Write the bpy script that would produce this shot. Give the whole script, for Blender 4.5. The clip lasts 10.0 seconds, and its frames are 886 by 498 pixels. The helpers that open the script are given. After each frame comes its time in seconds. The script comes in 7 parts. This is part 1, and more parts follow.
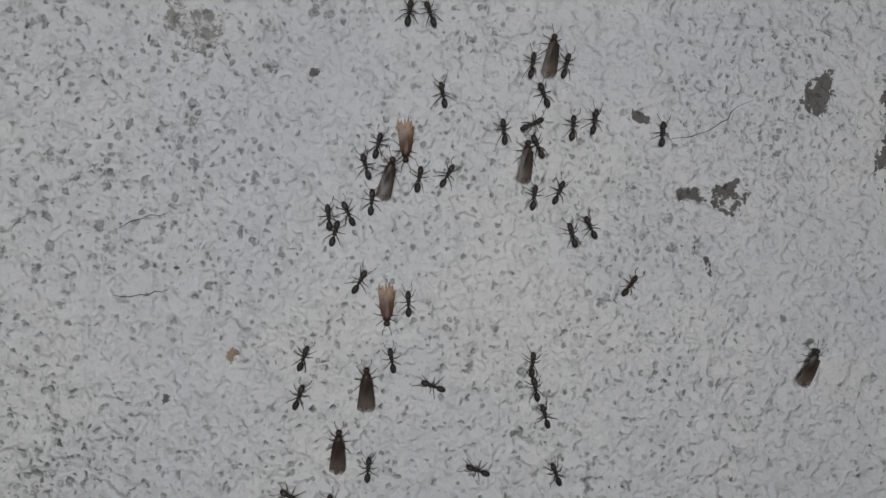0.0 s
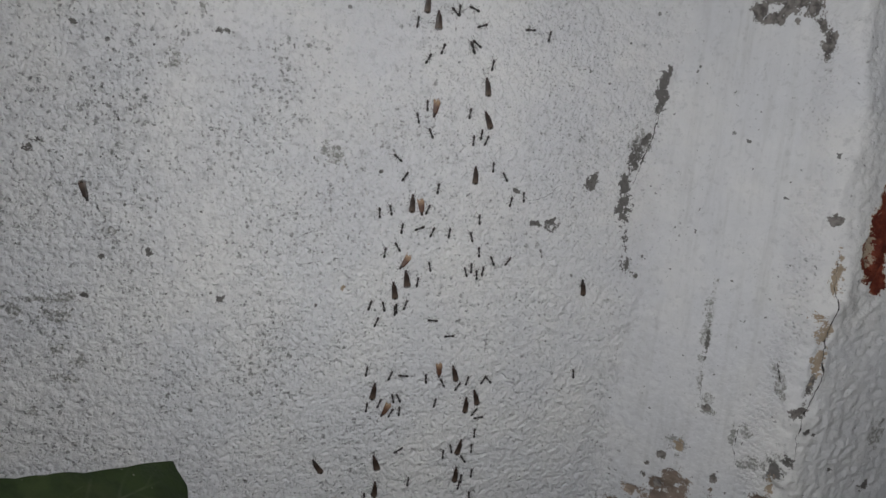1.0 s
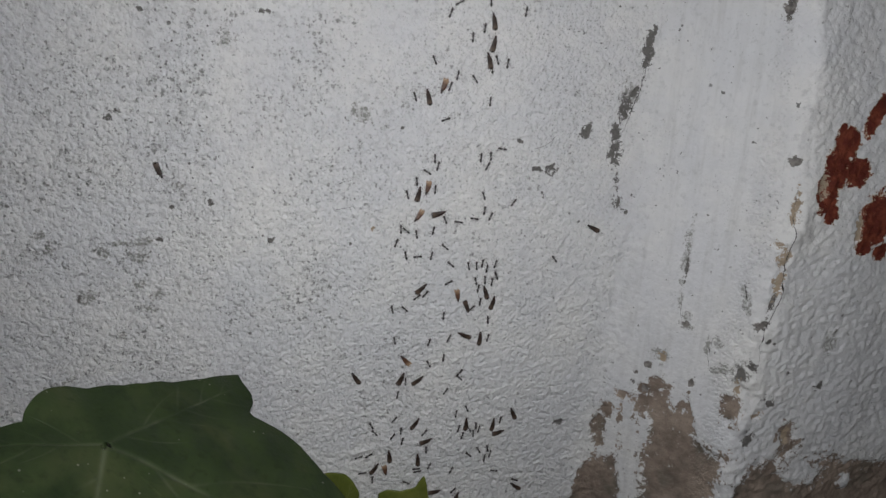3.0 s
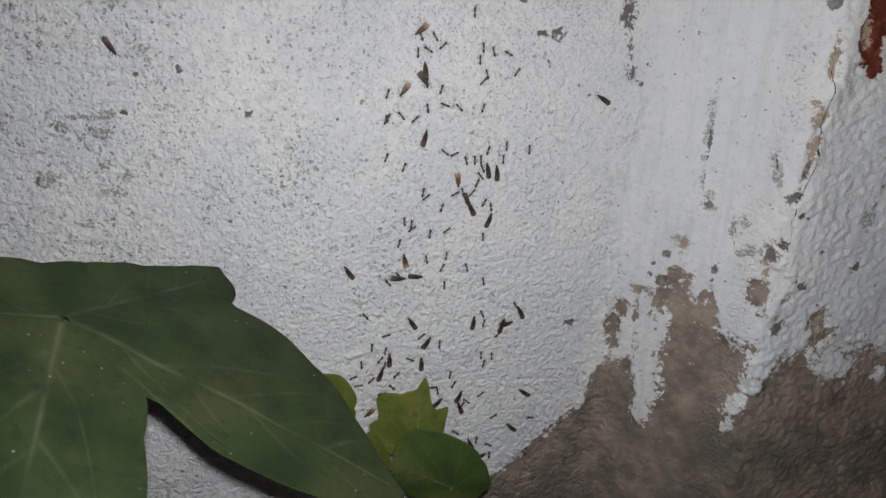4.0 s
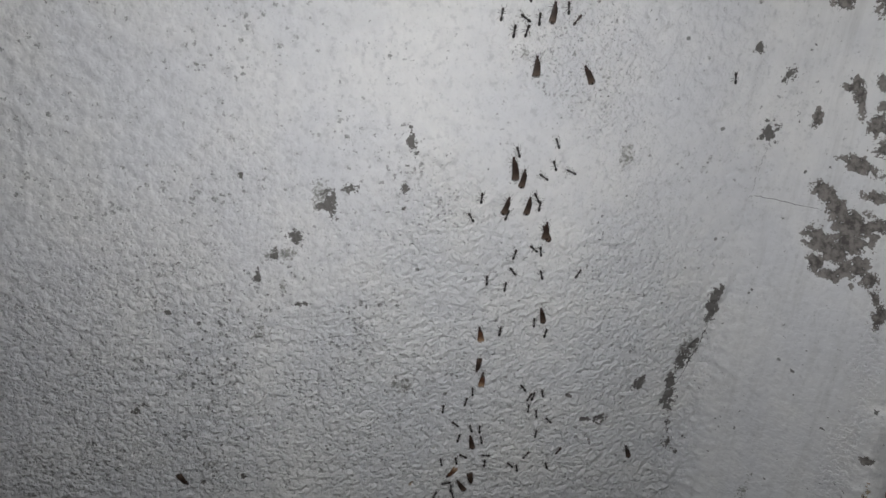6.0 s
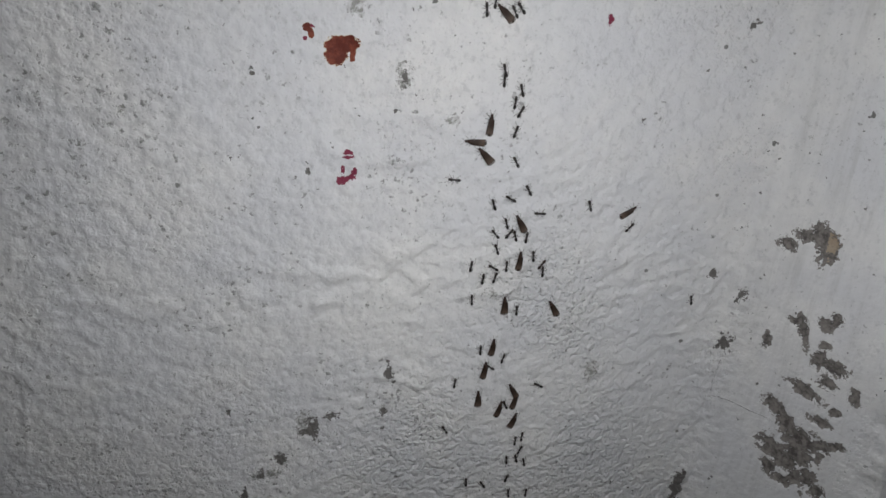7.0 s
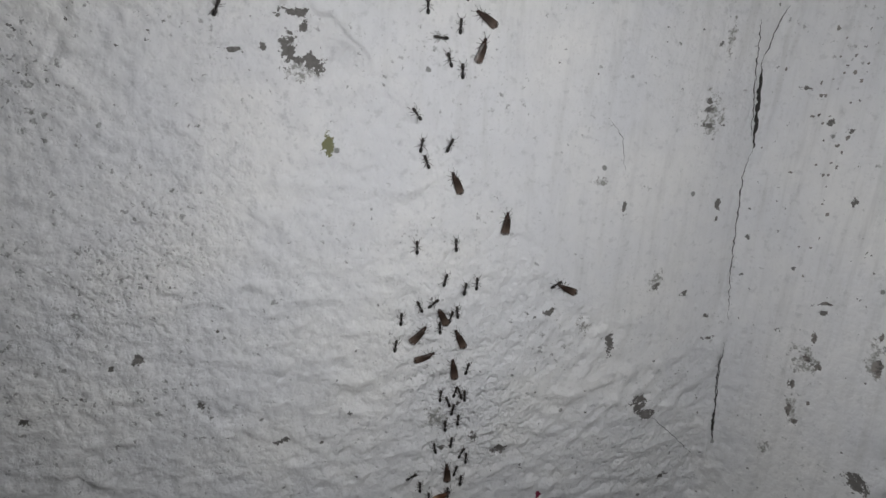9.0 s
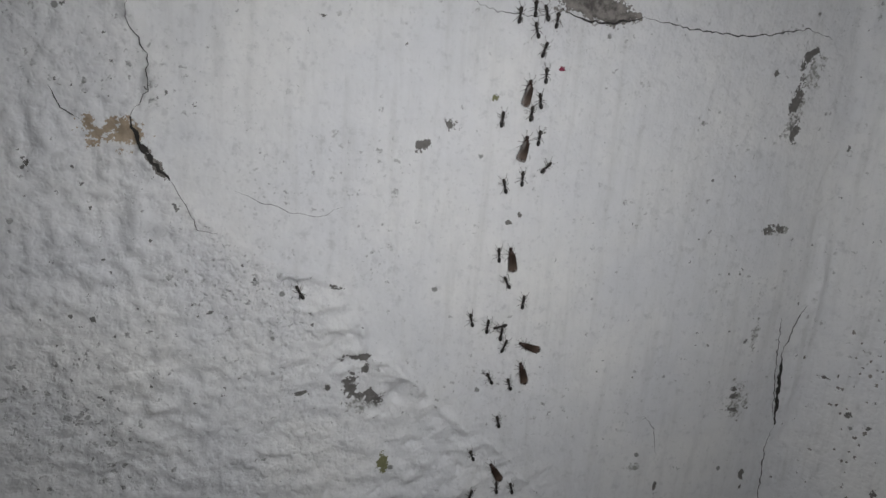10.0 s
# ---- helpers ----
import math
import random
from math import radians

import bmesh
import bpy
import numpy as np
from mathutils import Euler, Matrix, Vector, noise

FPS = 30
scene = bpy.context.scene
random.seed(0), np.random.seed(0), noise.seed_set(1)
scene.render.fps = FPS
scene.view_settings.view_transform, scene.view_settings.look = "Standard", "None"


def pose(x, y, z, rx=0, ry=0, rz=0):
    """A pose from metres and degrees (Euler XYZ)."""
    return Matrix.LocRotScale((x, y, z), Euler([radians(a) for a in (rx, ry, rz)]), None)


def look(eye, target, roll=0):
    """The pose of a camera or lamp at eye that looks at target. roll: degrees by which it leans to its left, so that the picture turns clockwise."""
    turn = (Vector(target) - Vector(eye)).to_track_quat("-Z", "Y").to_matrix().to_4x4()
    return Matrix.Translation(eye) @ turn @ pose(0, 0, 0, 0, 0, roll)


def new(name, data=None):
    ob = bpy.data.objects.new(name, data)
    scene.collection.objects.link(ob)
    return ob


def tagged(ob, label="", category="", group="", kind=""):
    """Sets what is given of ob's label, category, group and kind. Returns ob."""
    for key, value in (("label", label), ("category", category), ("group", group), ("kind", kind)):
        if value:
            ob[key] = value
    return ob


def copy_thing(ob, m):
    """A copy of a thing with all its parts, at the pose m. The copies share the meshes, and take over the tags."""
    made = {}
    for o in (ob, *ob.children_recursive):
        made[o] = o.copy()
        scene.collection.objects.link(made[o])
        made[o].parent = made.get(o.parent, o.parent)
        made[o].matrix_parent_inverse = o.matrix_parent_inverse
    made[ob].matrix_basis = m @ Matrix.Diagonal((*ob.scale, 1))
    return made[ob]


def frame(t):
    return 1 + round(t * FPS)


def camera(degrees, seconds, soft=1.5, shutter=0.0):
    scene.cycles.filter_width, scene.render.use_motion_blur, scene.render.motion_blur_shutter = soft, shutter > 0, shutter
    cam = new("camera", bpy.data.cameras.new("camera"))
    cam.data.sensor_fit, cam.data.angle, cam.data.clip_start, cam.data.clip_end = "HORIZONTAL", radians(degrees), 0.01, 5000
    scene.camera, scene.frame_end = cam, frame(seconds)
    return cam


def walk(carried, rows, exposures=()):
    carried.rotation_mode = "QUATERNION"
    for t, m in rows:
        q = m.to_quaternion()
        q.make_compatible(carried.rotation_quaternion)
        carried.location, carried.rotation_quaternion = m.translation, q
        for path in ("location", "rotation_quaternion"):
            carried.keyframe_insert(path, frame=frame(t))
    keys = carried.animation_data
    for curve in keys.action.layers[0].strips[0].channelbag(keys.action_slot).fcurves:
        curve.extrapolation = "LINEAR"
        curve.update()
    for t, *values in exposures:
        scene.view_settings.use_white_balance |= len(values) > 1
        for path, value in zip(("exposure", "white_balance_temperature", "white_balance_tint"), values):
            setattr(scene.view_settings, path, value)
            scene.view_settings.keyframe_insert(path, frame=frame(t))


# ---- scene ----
cam = camera(66.37, 10.0)
PATH = [
    (0, (0.0886, -0.11032, 0.41177), (0.3433, 1.8692, 0.2822), 0.89),
    (0.5, (0.07964, -0.15474, 0.41784), (0.3838, 1.8133, 0.2331), 1.82),
    (1, (0.0415, -0.25269, 0.45882), (0.5367, 1.6398, 0.0424), 3.87),
    (1.5, (0.02839, -0.2827, 0.46852), (0.5567, 1.5909, 0.0097), 4.39),
    (2, (0.02624, -0.28422, 0.48056), (0.5255, 1.5998, 0.032), 4.59),
    (2.5, (0.03001, -0.28258, 0.49583), (0.4967, 1.5872, -0.0391), 1.93),
    (3, (0.03104, -0.29409, 0.47177), (0.4778, 1.5607, -0.1284), 2.26),
    (3.2, (0.03027, -0.29117, 0.45764), (0.4858, 1.5515, -0.1724), 2.25),
    (4.3, (0.03892, -0.2749, 0.4251), (0.4679, 1.5487, -0.2753), 0.52),
    (4.5, (0.03743, -0.26989, 0.43813), (0.4826, 1.5475, -0.2683), 0.88),
    (5, (0.03563, -0.25535, 0.48073), (0.4148, 1.5565, -0.2766), 1.10),
    (5.5, (0.02859, -0.23816, 0.54197), (0.3845, 1.5741, -0.2256), 1.73),
    (5.7, (0.02546, -0.23248, 0.56719), (0.3989, 1.571, -0.2125), 2.44),
    (6.8, (0.03548, -0.21126, 0.66301), (0.4531, 1.5666, -0.1524), 3.65),
    (7, (0.03261, -0.20938, 0.67932), (0.4547, 1.5833, -0.1005), 3.19),
    (7.5, (0.02709, -0.20631, 0.71152), (0.458, 1.6172, 0.0121), 3.66),
    (8, (0.01689, -0.20094, 0.74218), (0.5047, 1.6175, 0.0673), 6.01),
    (8.5, (0.01954, -0.19779, 0.76959), (0.5758, 1.6139, 0.1305), 7.56),
    (9, (0.03108, -0.18639, 0.82237), (0.6071, 1.6304, 0.2161), 3.75),
    (9.5, (0.01865, -0.1803, 0.87108), (0.5921, 1.6596, 0.3366), 4.34),
    (10, (0.01301, -0.17173, 0.90077), (0.6098, 1.6752, 0.4183), 4.58),
]
walk(cam, [(t, look(eye, target, roll)) for t, eye, target, roll in PATH],
     exposures=[(0, -.82), (1, -.62), (2.5, -.31), (3.2, -.23), (4.4, -.09), (5, -.32), (5.5, -.6), (6.8, -1.08), (7.5, -1.18), (8.5, -1.38), (9.2, -1.56), (10, -1.86)])

# light: an unseen phone torch carried along beside the lens (built below), and a faint evening sky
world = bpy.data.worlds.new("sky")
scene.world = world
world.use_nodes = True
wt = world.node_tree
sky = wt.nodes.new("ShaderNodeTexSky")
sky.sky_type, sky.sun_disc = "NISHITA", False
sky.sun_elevation, sky.sun_rotation = radians(35), radians(170)
sky.altitude, sky.air_density, sky.dust_density, sky.ozone_density = 100, 1.0, 3.0, 1.0
wt.nodes["Background"].inputs["Strength"].default_value = 0.003
wt.links.new(sky.outputs[0], wt.nodes["Background"].inputs["Color"])


# ---- materials ----
class Nodes:
    """A node material written as short calls."""

    def __init__(self, name):
        self.mat = bpy.data.materials.new(name)
        self.mat.use_nodes = True
        self.tree = self.mat.node_tree
        self.bsdf = self.tree.nodes["Principled BSDF"]

    def node(self, kind, **inputs):
        n = self.tree.nodes.new("ShaderNode" + kind)
        for key, value in inputs.items():
            self.put(n, key.replace("_", " "), value)
        return n

    def put(self, n, key, value):
        socket = n.inputs[int(key)] if key.isdigit() else n.inputs[key]
        if isinstance(value, bpy.types.NodeSocket):
            self.tree.links.new(value, socket)
        else:
            socket.default_value = value

    def set(self, **inputs):
        for key, value in inputs.items():
            self.put(self.bsdf, key.replace("_", " "), value)
        return self

    def where(self):
        return self.node("TexCoord").outputs["Object"]

    def noise(self, scale, detail=3.0, rough=0.6, vector=None):
        n = self.node("TexNoise", Scale=scale, Detail=detail, Roughness=rough)
        self.put(n, "Vector", vector or self.where())
        return n.outputs["Fac"]

    def voronoi(self, scale, vector=None, out="Distance"):
        n = self.node("TexVoronoi", Scale=scale)
        self.put(n, "Vector", vector or self.where())
        return n.outputs[out]

    def math(self, kind, a, b=0.0, clamp=False):
        n = self.tree.nodes.new("ShaderNodeMath")
        n.operation, n.use_clamp = kind, clamp
        self.put(n, "0", a)
        self.put(n, "1", b)
        return n.outputs[0]

    def step(self, value, low, high, a=0.0, b=1.0):
        n = self.node("MapRange")
        n.interpolation_type = "SMOOTHSTEP"
        for key, v in (("Value", value), ("From Min", low), ("From Max", high), ("To Min", a), ("To Max", b)):
            self.put(n, key, v)
        return n.outputs[0]

    def mix(self, fac, a, b, kind="MIX"):
        n = self.tree.nodes.new("ShaderNodeMix")
        n.data_type, n.blend_type = "RGBA", kind
        for socket, v in ((n.inputs[0], fac), (n.inputs[6], a), (n.inputs[7], b)):
            if isinstance(v, bpy.types.NodeSocket):
                self.tree.links.new(v, socket)
            else:
                socket.default_value = v if not isinstance(v, tuple) else (*v, 1.0)
        return n.outputs[2]

    def attr(self, name):
        n = self.node("Attribute")
        n.attribute_name = name
        return n.outputs["Fac"]

    def bump(self, height, distance, strength=1.0):
        n = self.node("Bump", Strength=strength, Distance=distance, Height=height)
        self.put(self.bsdf, "Normal", n.outputs[0])
        return self


def plaster():
    """Old lime-washed plaster: flaked to cement, rust-red underpaint, damp brown render at the foot."""
    m = Nodes("limewashed_plaster")
    fine, mid, wide = m.noise(900, 4, 0.65), m.noise(160, 4), m.noise(22, 4)
    rag = m.math("ADD", m.math("MULTIPLY", m.math("SUBTRACT", m.noise(420, 5, 0.7), 0.5), 2.6),
                 m.math("MULTIPLY", m.math("SUBTRACT", m.noise(210, 3), 0.5), 3.2))
    rag = m.math("ADD", rag, m.math("MULTIPLY", m.math("SUBTRACT", m.noise(1300, 3, 0.7), 0.5), 2.2))
    col = m.mix(m.step(wide, 0.35, 0.7), (0.66, 0.665, 0.68), (0.74, 0.735, 0.72))
    col = m.mix(m.step(mid, 0.35, 0.75, 0.0, 0.28), col, (0.55, 0.555, 0.56))
    col = m.mix(m.step(fine, 0.55, 0.75, 0.0, 0.25), col, (0.46, 0.46, 0.455))
    # darker colour in the pits: crowded in some places, sparse in others
    crowd = m.attr("pitted")
    patchy = m.math("MULTIPLY", m.math("SUBTRACT", m.noise(35, 3), 0.5), 1.6)

    def dots(scale, crowded, cut):
        bent = m.node("VectorMath")
        bent.operation = "MULTIPLY_ADD"
        n = m.node("TexNoise", Scale=scale * 1.6, Detail=2.0)
        m.put(n, "Vector", m.where())
        m.put(bent, "0", n.outputs["Color"])
        m.put(bent, "1", (1.5 / scale,) * 3)
        m.put(bent, "2", m.where())
        cell = m.node("TexVoronoi", Scale=scale, Vector=bent.outputs[0])
        pick = m.node("SeparateColor", Color=cell.outputs["Color"]).outputs[0]
        size = m.math("MULTIPLY", m.math("SUBTRACT", m.math("ADD", m.math("ADD", pick, patchy), crowded), cut), 0.6)
        return m.step(m.math("SUBTRACT", size, cell.outputs["Distance"]), -0.05, 0.17)

    share = m.step(m.attr("trowelled"), 0, 1, 1.0, 0.9)
    pits = m.math("MULTIPLY", dots(430, m.math("MULTIPLY", crowd, 0.34), 0.60), share)
    pores = m.math("MULTIPLY", dots(820, m.math("MULTIPLY", crowd, 0.36), 0.64), share)
    soft = m.math("MULTIPLY", m.step(m.math("ADD", m.noise(330, 4, 0.65), m.math("MULTIPLY", crowd, 0.05)), 0.54, 0.70), share)
    col = m.mix(m.math("MULTIPLY", soft, 0.34), col, (0.36, 0.365, 0.37))
    # dirt and tiny shadows between the grains of sand, both put into the colour: short, bent and dark, thinning out in
    # places
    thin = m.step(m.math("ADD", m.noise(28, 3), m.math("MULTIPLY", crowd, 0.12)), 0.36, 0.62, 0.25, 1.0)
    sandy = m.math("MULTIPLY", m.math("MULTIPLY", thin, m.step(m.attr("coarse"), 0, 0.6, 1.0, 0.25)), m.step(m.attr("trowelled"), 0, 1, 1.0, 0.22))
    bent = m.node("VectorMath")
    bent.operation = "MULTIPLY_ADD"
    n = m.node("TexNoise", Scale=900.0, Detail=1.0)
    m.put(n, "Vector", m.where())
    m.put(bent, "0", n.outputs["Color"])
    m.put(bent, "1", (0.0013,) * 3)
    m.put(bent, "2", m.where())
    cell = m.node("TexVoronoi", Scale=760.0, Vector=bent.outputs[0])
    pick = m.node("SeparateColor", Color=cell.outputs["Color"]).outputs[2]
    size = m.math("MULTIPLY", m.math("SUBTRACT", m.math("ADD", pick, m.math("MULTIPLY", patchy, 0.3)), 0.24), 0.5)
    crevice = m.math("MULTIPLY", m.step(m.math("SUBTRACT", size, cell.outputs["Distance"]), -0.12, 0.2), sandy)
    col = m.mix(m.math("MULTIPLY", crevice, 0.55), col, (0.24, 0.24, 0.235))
    col = m.mix(m.math("MULTIPLY", pores, m.step(mid, 0.3, 0.7, 0.15, 0.6)), col, (0.22, 0.22, 0.21))
    col = m.mix(m.math("MULTIPLY", pits, m.step(fine, 0.3, 0.7, 0.3, 0.85)), col, (0.16, 0.16, 0.15))
    streaks = m.node("Mapping", Scale=(1.0, 1.0, 0.09))
    m.put(streaks, "Vector", m.where())
    brushed = m.noise(260, 4, 0.65, streaks.outputs[0])
    col = m.mix(m.math("MULTIPLY", m.step(brushed, 0.45, 0.75), m.math("MULTIPLY", m.attr("trowelled"), 0.35)), col, (0.42, 0.42, 0.405))
    spots = m.step(m.math("ADD", m.voronoi(85), m.math("MULTIPLY", m.math("SUBTRACT", fine, 0.5), 0.12)), 0.085, 0.05)
    keep = m.step(m.noise(60, 1), 0.52, 0.56)
    col = m.mix(m.math("MULTIPLY", m.math("MULTIPLY", spots, keep), 0.75), col, (0.10, 0.10, 0.09))
    # scattered specks of dirt, each of its own size
    for scale, least in ((150, 0.50), (270, 0.52)):
        bent = m.node("VectorMath")
        bent.operation = "MULTIPLY_ADD"
        n = m.node("TexNoise", Scale=scale * 5.0, Detail=2.0)
        m.put(n, "Vector", m.where())
        m.put(bent, "0", n.outputs["Color"])
        m.put(bent, "1", (0.45 / scale,) * 3)
        m.put(bent, "2", m.where())
        cell = m.node("TexVoronoi", Scale=scale, Vector=bent.outputs[0])
        pick = m.node("SeparateColor", Color=cell.outputs["Color"]).outputs[1]
        size = m.math("MULTIPLY", m.math("SUBTRACT", pick, least), 0.32)
        speck = m.step(m.math("SUBTRACT", size, cell.outputs["Distance"]), 0.0, 0.03)
        col = m.mix(m.math("MULTIPLY", speck, 0.85), col, (0.085, 0.082, 0.075))

    rag = m.math("MAXIMUM", m.math("MINIMUM", rag, 0.85), -0.85)

    def flake(name, low, high, torn=1.0):
        return m.step(m.math("ADD", m.attr(name), m.math("MULTIPLY", rag, torn)), low, high)

    col = m.mix(m.math("MULTIPLY", flake("stain", 0.2, 0.45), m.step(m.noise(800, 3, 0.65), 0.42, 0.56, 0.2, 0.8)), col, (0.2, 0.197, 0.175))
    cement = m.mix(fine, (0.075, 0.07, 0.066), (0.22, 0.21, 0.2))
    ochre = m.mix(mid, (0.27, 0.20, 0.13), (0.46, 0.39, 0.31))
    earth = m.mix(m.step(m.noise(70, 5, 0.7), 0.3, 0.7), (0.17, 0.132, 0.108), (0.36, 0.29, 0.235))
    earth = m.mix(m.step(m.noise(38, 3), 0.5, 0.66, 0.0, 0.6), earth, (0.12, 0.112, 0.09))
    earth = m.mix(m.step(m.noise(16, 4, 0.6), 0.48, 0.64, 0.0, 0.65), earth, (0.115, 0.11, 0.088))
    earth = m.mix(m.step(fine, 0.55, 0.75, 0.0, 0.6), earth, (0.28, 0.245, 0.21))
    earth = m.mix(m.step(m.noise(1500, 3, 0.7), 0.58, 0.7, 0.0, 0.6), earth, (0.05, 0.042, 0.035))
    chips = m.math("MULTIPLY", m.step(m.noise(300, 4, 0.7), 0.64, 0.68), m.step(m.noise(45, 2), 0.5, 0.6))
    earth = m.mix(m.math("MULTIPLY", chips, 0.8), earth, (0.55, 0.53, 0.5))
    col = m.mix(flake("brown", -0.05, 0.12, 0.8), col, earth)
    col = m.mix(flake("grey", 0.18, 0.4), col, cement)
    col = m.mix(flake("dark", 0.06, 0.18, 0.75), col, m.mix(m.step(m.noise(420, 4, 0.65), 0.35, 0.65), (0.09, 0.082, 0.077), (0.25, 0.232, 0.215)))
    rust = m.mix(m.step(m.noise(240, 4), 0.42, 0.62), (0.115, 0.024, 0.015), (0.2, 0.05, 0.028))
    halo = m.mix(mid, (0.5, 0.36, 0.22), (0.66, 0.55, 0.42))
    col = m.mix(flake("red", 0.0, 0.08, 0.3), col, halo)
    col = m.mix(flake("red", 0.06, 0.14, 0.36), col, rust)
    col = m.mix(flake("tan", 0.42, 0.52), col, ochre)
    col = m.mix(flake("pink", 0.1, 0.25, 0.6), col, (0.2, 0.03, 0.06))
    col = m.mix(flake("olive", 0.15, 0.4), col, (0.17, 0.17, 0.09))
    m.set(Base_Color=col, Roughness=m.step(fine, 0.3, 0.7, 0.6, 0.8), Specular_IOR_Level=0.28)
    relief = m.math("ADD", m.math("MULTIPLY", fine, 0.22), m.math("ADD", m.math("MULTIPLY", m.noise(400, 1.5, 0.45), 0.55), m.step(m.noise(640, 1.0, 0.4), 0.26, 0.6, 0.0, 0.3)))
    bent = m.node("VectorMath")
    bent.operation = "MULTIPLY_ADD"
    wander = m.node("TexNoise", Scale=330.0, Detail=2.0)
    m.put(wander, "Vector", m.where())
    m.put(bent, "0", wander.outputs["Color"])
    m.put(bent, "1", (0.004,) * 3)
    m.put(bent, "2", m.where())
    pebble = m.node("TexVoronoi", Scale=300.0, Vector=bent.outputs[0])
    pebble.feature, pebble.inputs["Smoothness"].default_value = "SMOOTH_F1", 0.25
    relief = m.math("SUBTRACT", relief, m.math("MULTIPLY", m.math("MULTIPLY", pebble.outputs["Distance"], m.attr("coarse")), 0.25))
    relief = m.math("SUBTRACT", relief, m.math("MULTIPLY", m.math("ADD", pits, m.math("MULTIPLY", pores, 0.5)), 0.22))
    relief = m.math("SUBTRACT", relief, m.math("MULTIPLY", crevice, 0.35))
    calm = m.math("MULTIPLY", m.step(m.attr("trowelled"), 0, 0.8, 1.0, 0.22), m.step(m.attr("coarse"), 0, 0.6, 1.25, 0.4))
    return m.bump(m.math("MULTIPLY", relief, calm), 0.0012, 1.0).mat


def chitin(name, dark, light, rough):
    m = Nodes(name)
    col = m.mix(m.step(m.noise(900, 3), 0.3, 0.7), dark, light)
    return m.set(Base_Color=col, Roughness=rough, Specular_IOR_Level=0.5).bump(m.noise(2500, 2), 0.0001, 0.4).mat


def membrane(name, root, tip):
    """Smoky wings: dense brown at the root, clearer and paler towards the tip."""
    m = Nodes(name)
    split = m.node("SeparateXYZ", Vector=m.where())
    out = m.step(split.outputs["Y"], 0.0005, -0.0036)
    veins = m.step(m.math("ABSOLUTE", m.math("SUBTRACT", m.noise(700, 1), 0.5)), 0.0, 0.05, 1.0, 0.0)
    col = m.mix(out, root, tip)
    col = m.mix(m.math("MULTIPLY", veins, 0.5), col, (0.05, 0.032, 0.022))
    return m.set(Base_Color=col, Roughness=0.45, Alpha=m.step(out, 0.6, 1.0, 0.99, 0.6), Specular_IOR_Level=0.4).mat


def leaf_skin(name, dark, light, worn, vein):
    """Waxy leaf: mottled, yellowing in patches, dusty, with soft pale veins."""
    m = Nodes(name)
    col = m.mix(m.step(m.noise(45, 5), 0.3, 0.72), dark, light)
    col = m.mix(m.step(m.noise(28, 4, 0.6), 0.46, 0.7, 0, 0.75), col, worn)
    col = m.mix(m.step(m.noise(260, 3), 0.5, 0.75, 0, 0.4), col, tuple(0.55 * v for v in dark))
    col = m.mix(m.math("MULTIPLY", m.attr("vein"), m.step(m.noise(55, 2), 0.35, 0.65, 0.05, 0.38)), col, vein)
    dust = m.math("MULTIPLY", m.step(m.voronoi(190), 0.1, 0.05), m.step(m.noise(40, 2), 0.45, 0.6))
    col = m.mix(m.math("MULTIPLY", dust, 0.6), col, (0.32, 0.32, 0.26))
    rough = m.step(m.noise(90, 3), 0.3, 0.7, 0.5, 0.72)
    return m.set(Base_Color=col, Roughness=rough, Specular_IOR_Level=0.22).bump(m.noise(500, 4), 0.0005, 0.6).mat


def soil():
    m = Nodes("dark_soil")
    col = m.mix(m.noise(30, 6, 0.7), (0.03, 0.022, 0.015), (0.11, 0.085, 0.06))
    return m.set(Base_Color=col, Roughness=0.95).bump(m.noise(60, 6, 0.7), 0.01, 1.0).mat


PLASTER = plaster()
BLACK = chitin("black_ant_cuticle", (0.009, 0.008, 0.008), (0.032, 0.025, 0.021), 0.5)
BROWN = chitin("red_brown_ant_cuticle", (0.014, 0.008, 0.006), (0.042, 0.019, 0.012), 0.45)
LEG = chitin("ant_leg_cuticle", (0.02, 0.013, 0.009), (0.06, 0.035, 0.024), 0.45)
WING = membrane("smoky_wing_membrane", (0.032, 0.021, 0.016), (0.125, 0.09, 0.07))
# wings that catch the light: the reflection is painted in as pale gold
GLINT = membrane("wing_membrane_painted_glint", (0.10, 0.045, 0.025), (0.52, 0.36, 0.23))
GREEN = leaf_skin("ivy_green", (0.016, 0.03, 0.009), (0.04, 0.062, 0.02), (0.062, 0.075, 0.028), (0.16, 0.18, 0.115))
FRESH = leaf_skin("ivy_mid_green", (0.04, 0.072, 0.018), (0.08, 0.12, 0.03), (0.125, 0.155, 0.045), (0.2, 0.24, 0.1))
YELLOW = leaf_skin("ivy_yellow_green", (0.08, 0.105, 0.018), (0.175, 0.195, 0.042), (0.23, 0.225, 0.06), (0.42, 0.42, 0.2))
SOIL = soil()
LIT = Nodes("lit_torch_lens").set(Base_Color=(.9, .9, .9, 1), Emission_Color=(.98, .985, 1.005, 1), Emission_Strength=3300.0).mat
CRACK = Nodes("crack_painted_shadow").set(Base_Color=(0.035, 0.032, 0.03, 1), Roughness=0.95).mat

# ---- wall: a flat face, an inner corner and a pilaster, in one run of plaster ----
PROUD = 0.058                                     # how far the pilaster stands out


def corner_x(z):
    return np.interp(z, [.30, .40, .52, .70, .90], [.190, .197, .202, .203, .203])


def splay(z):
    return np.interp(z, [.30, .42, .56, .90], [.042, .042, .022, .018])


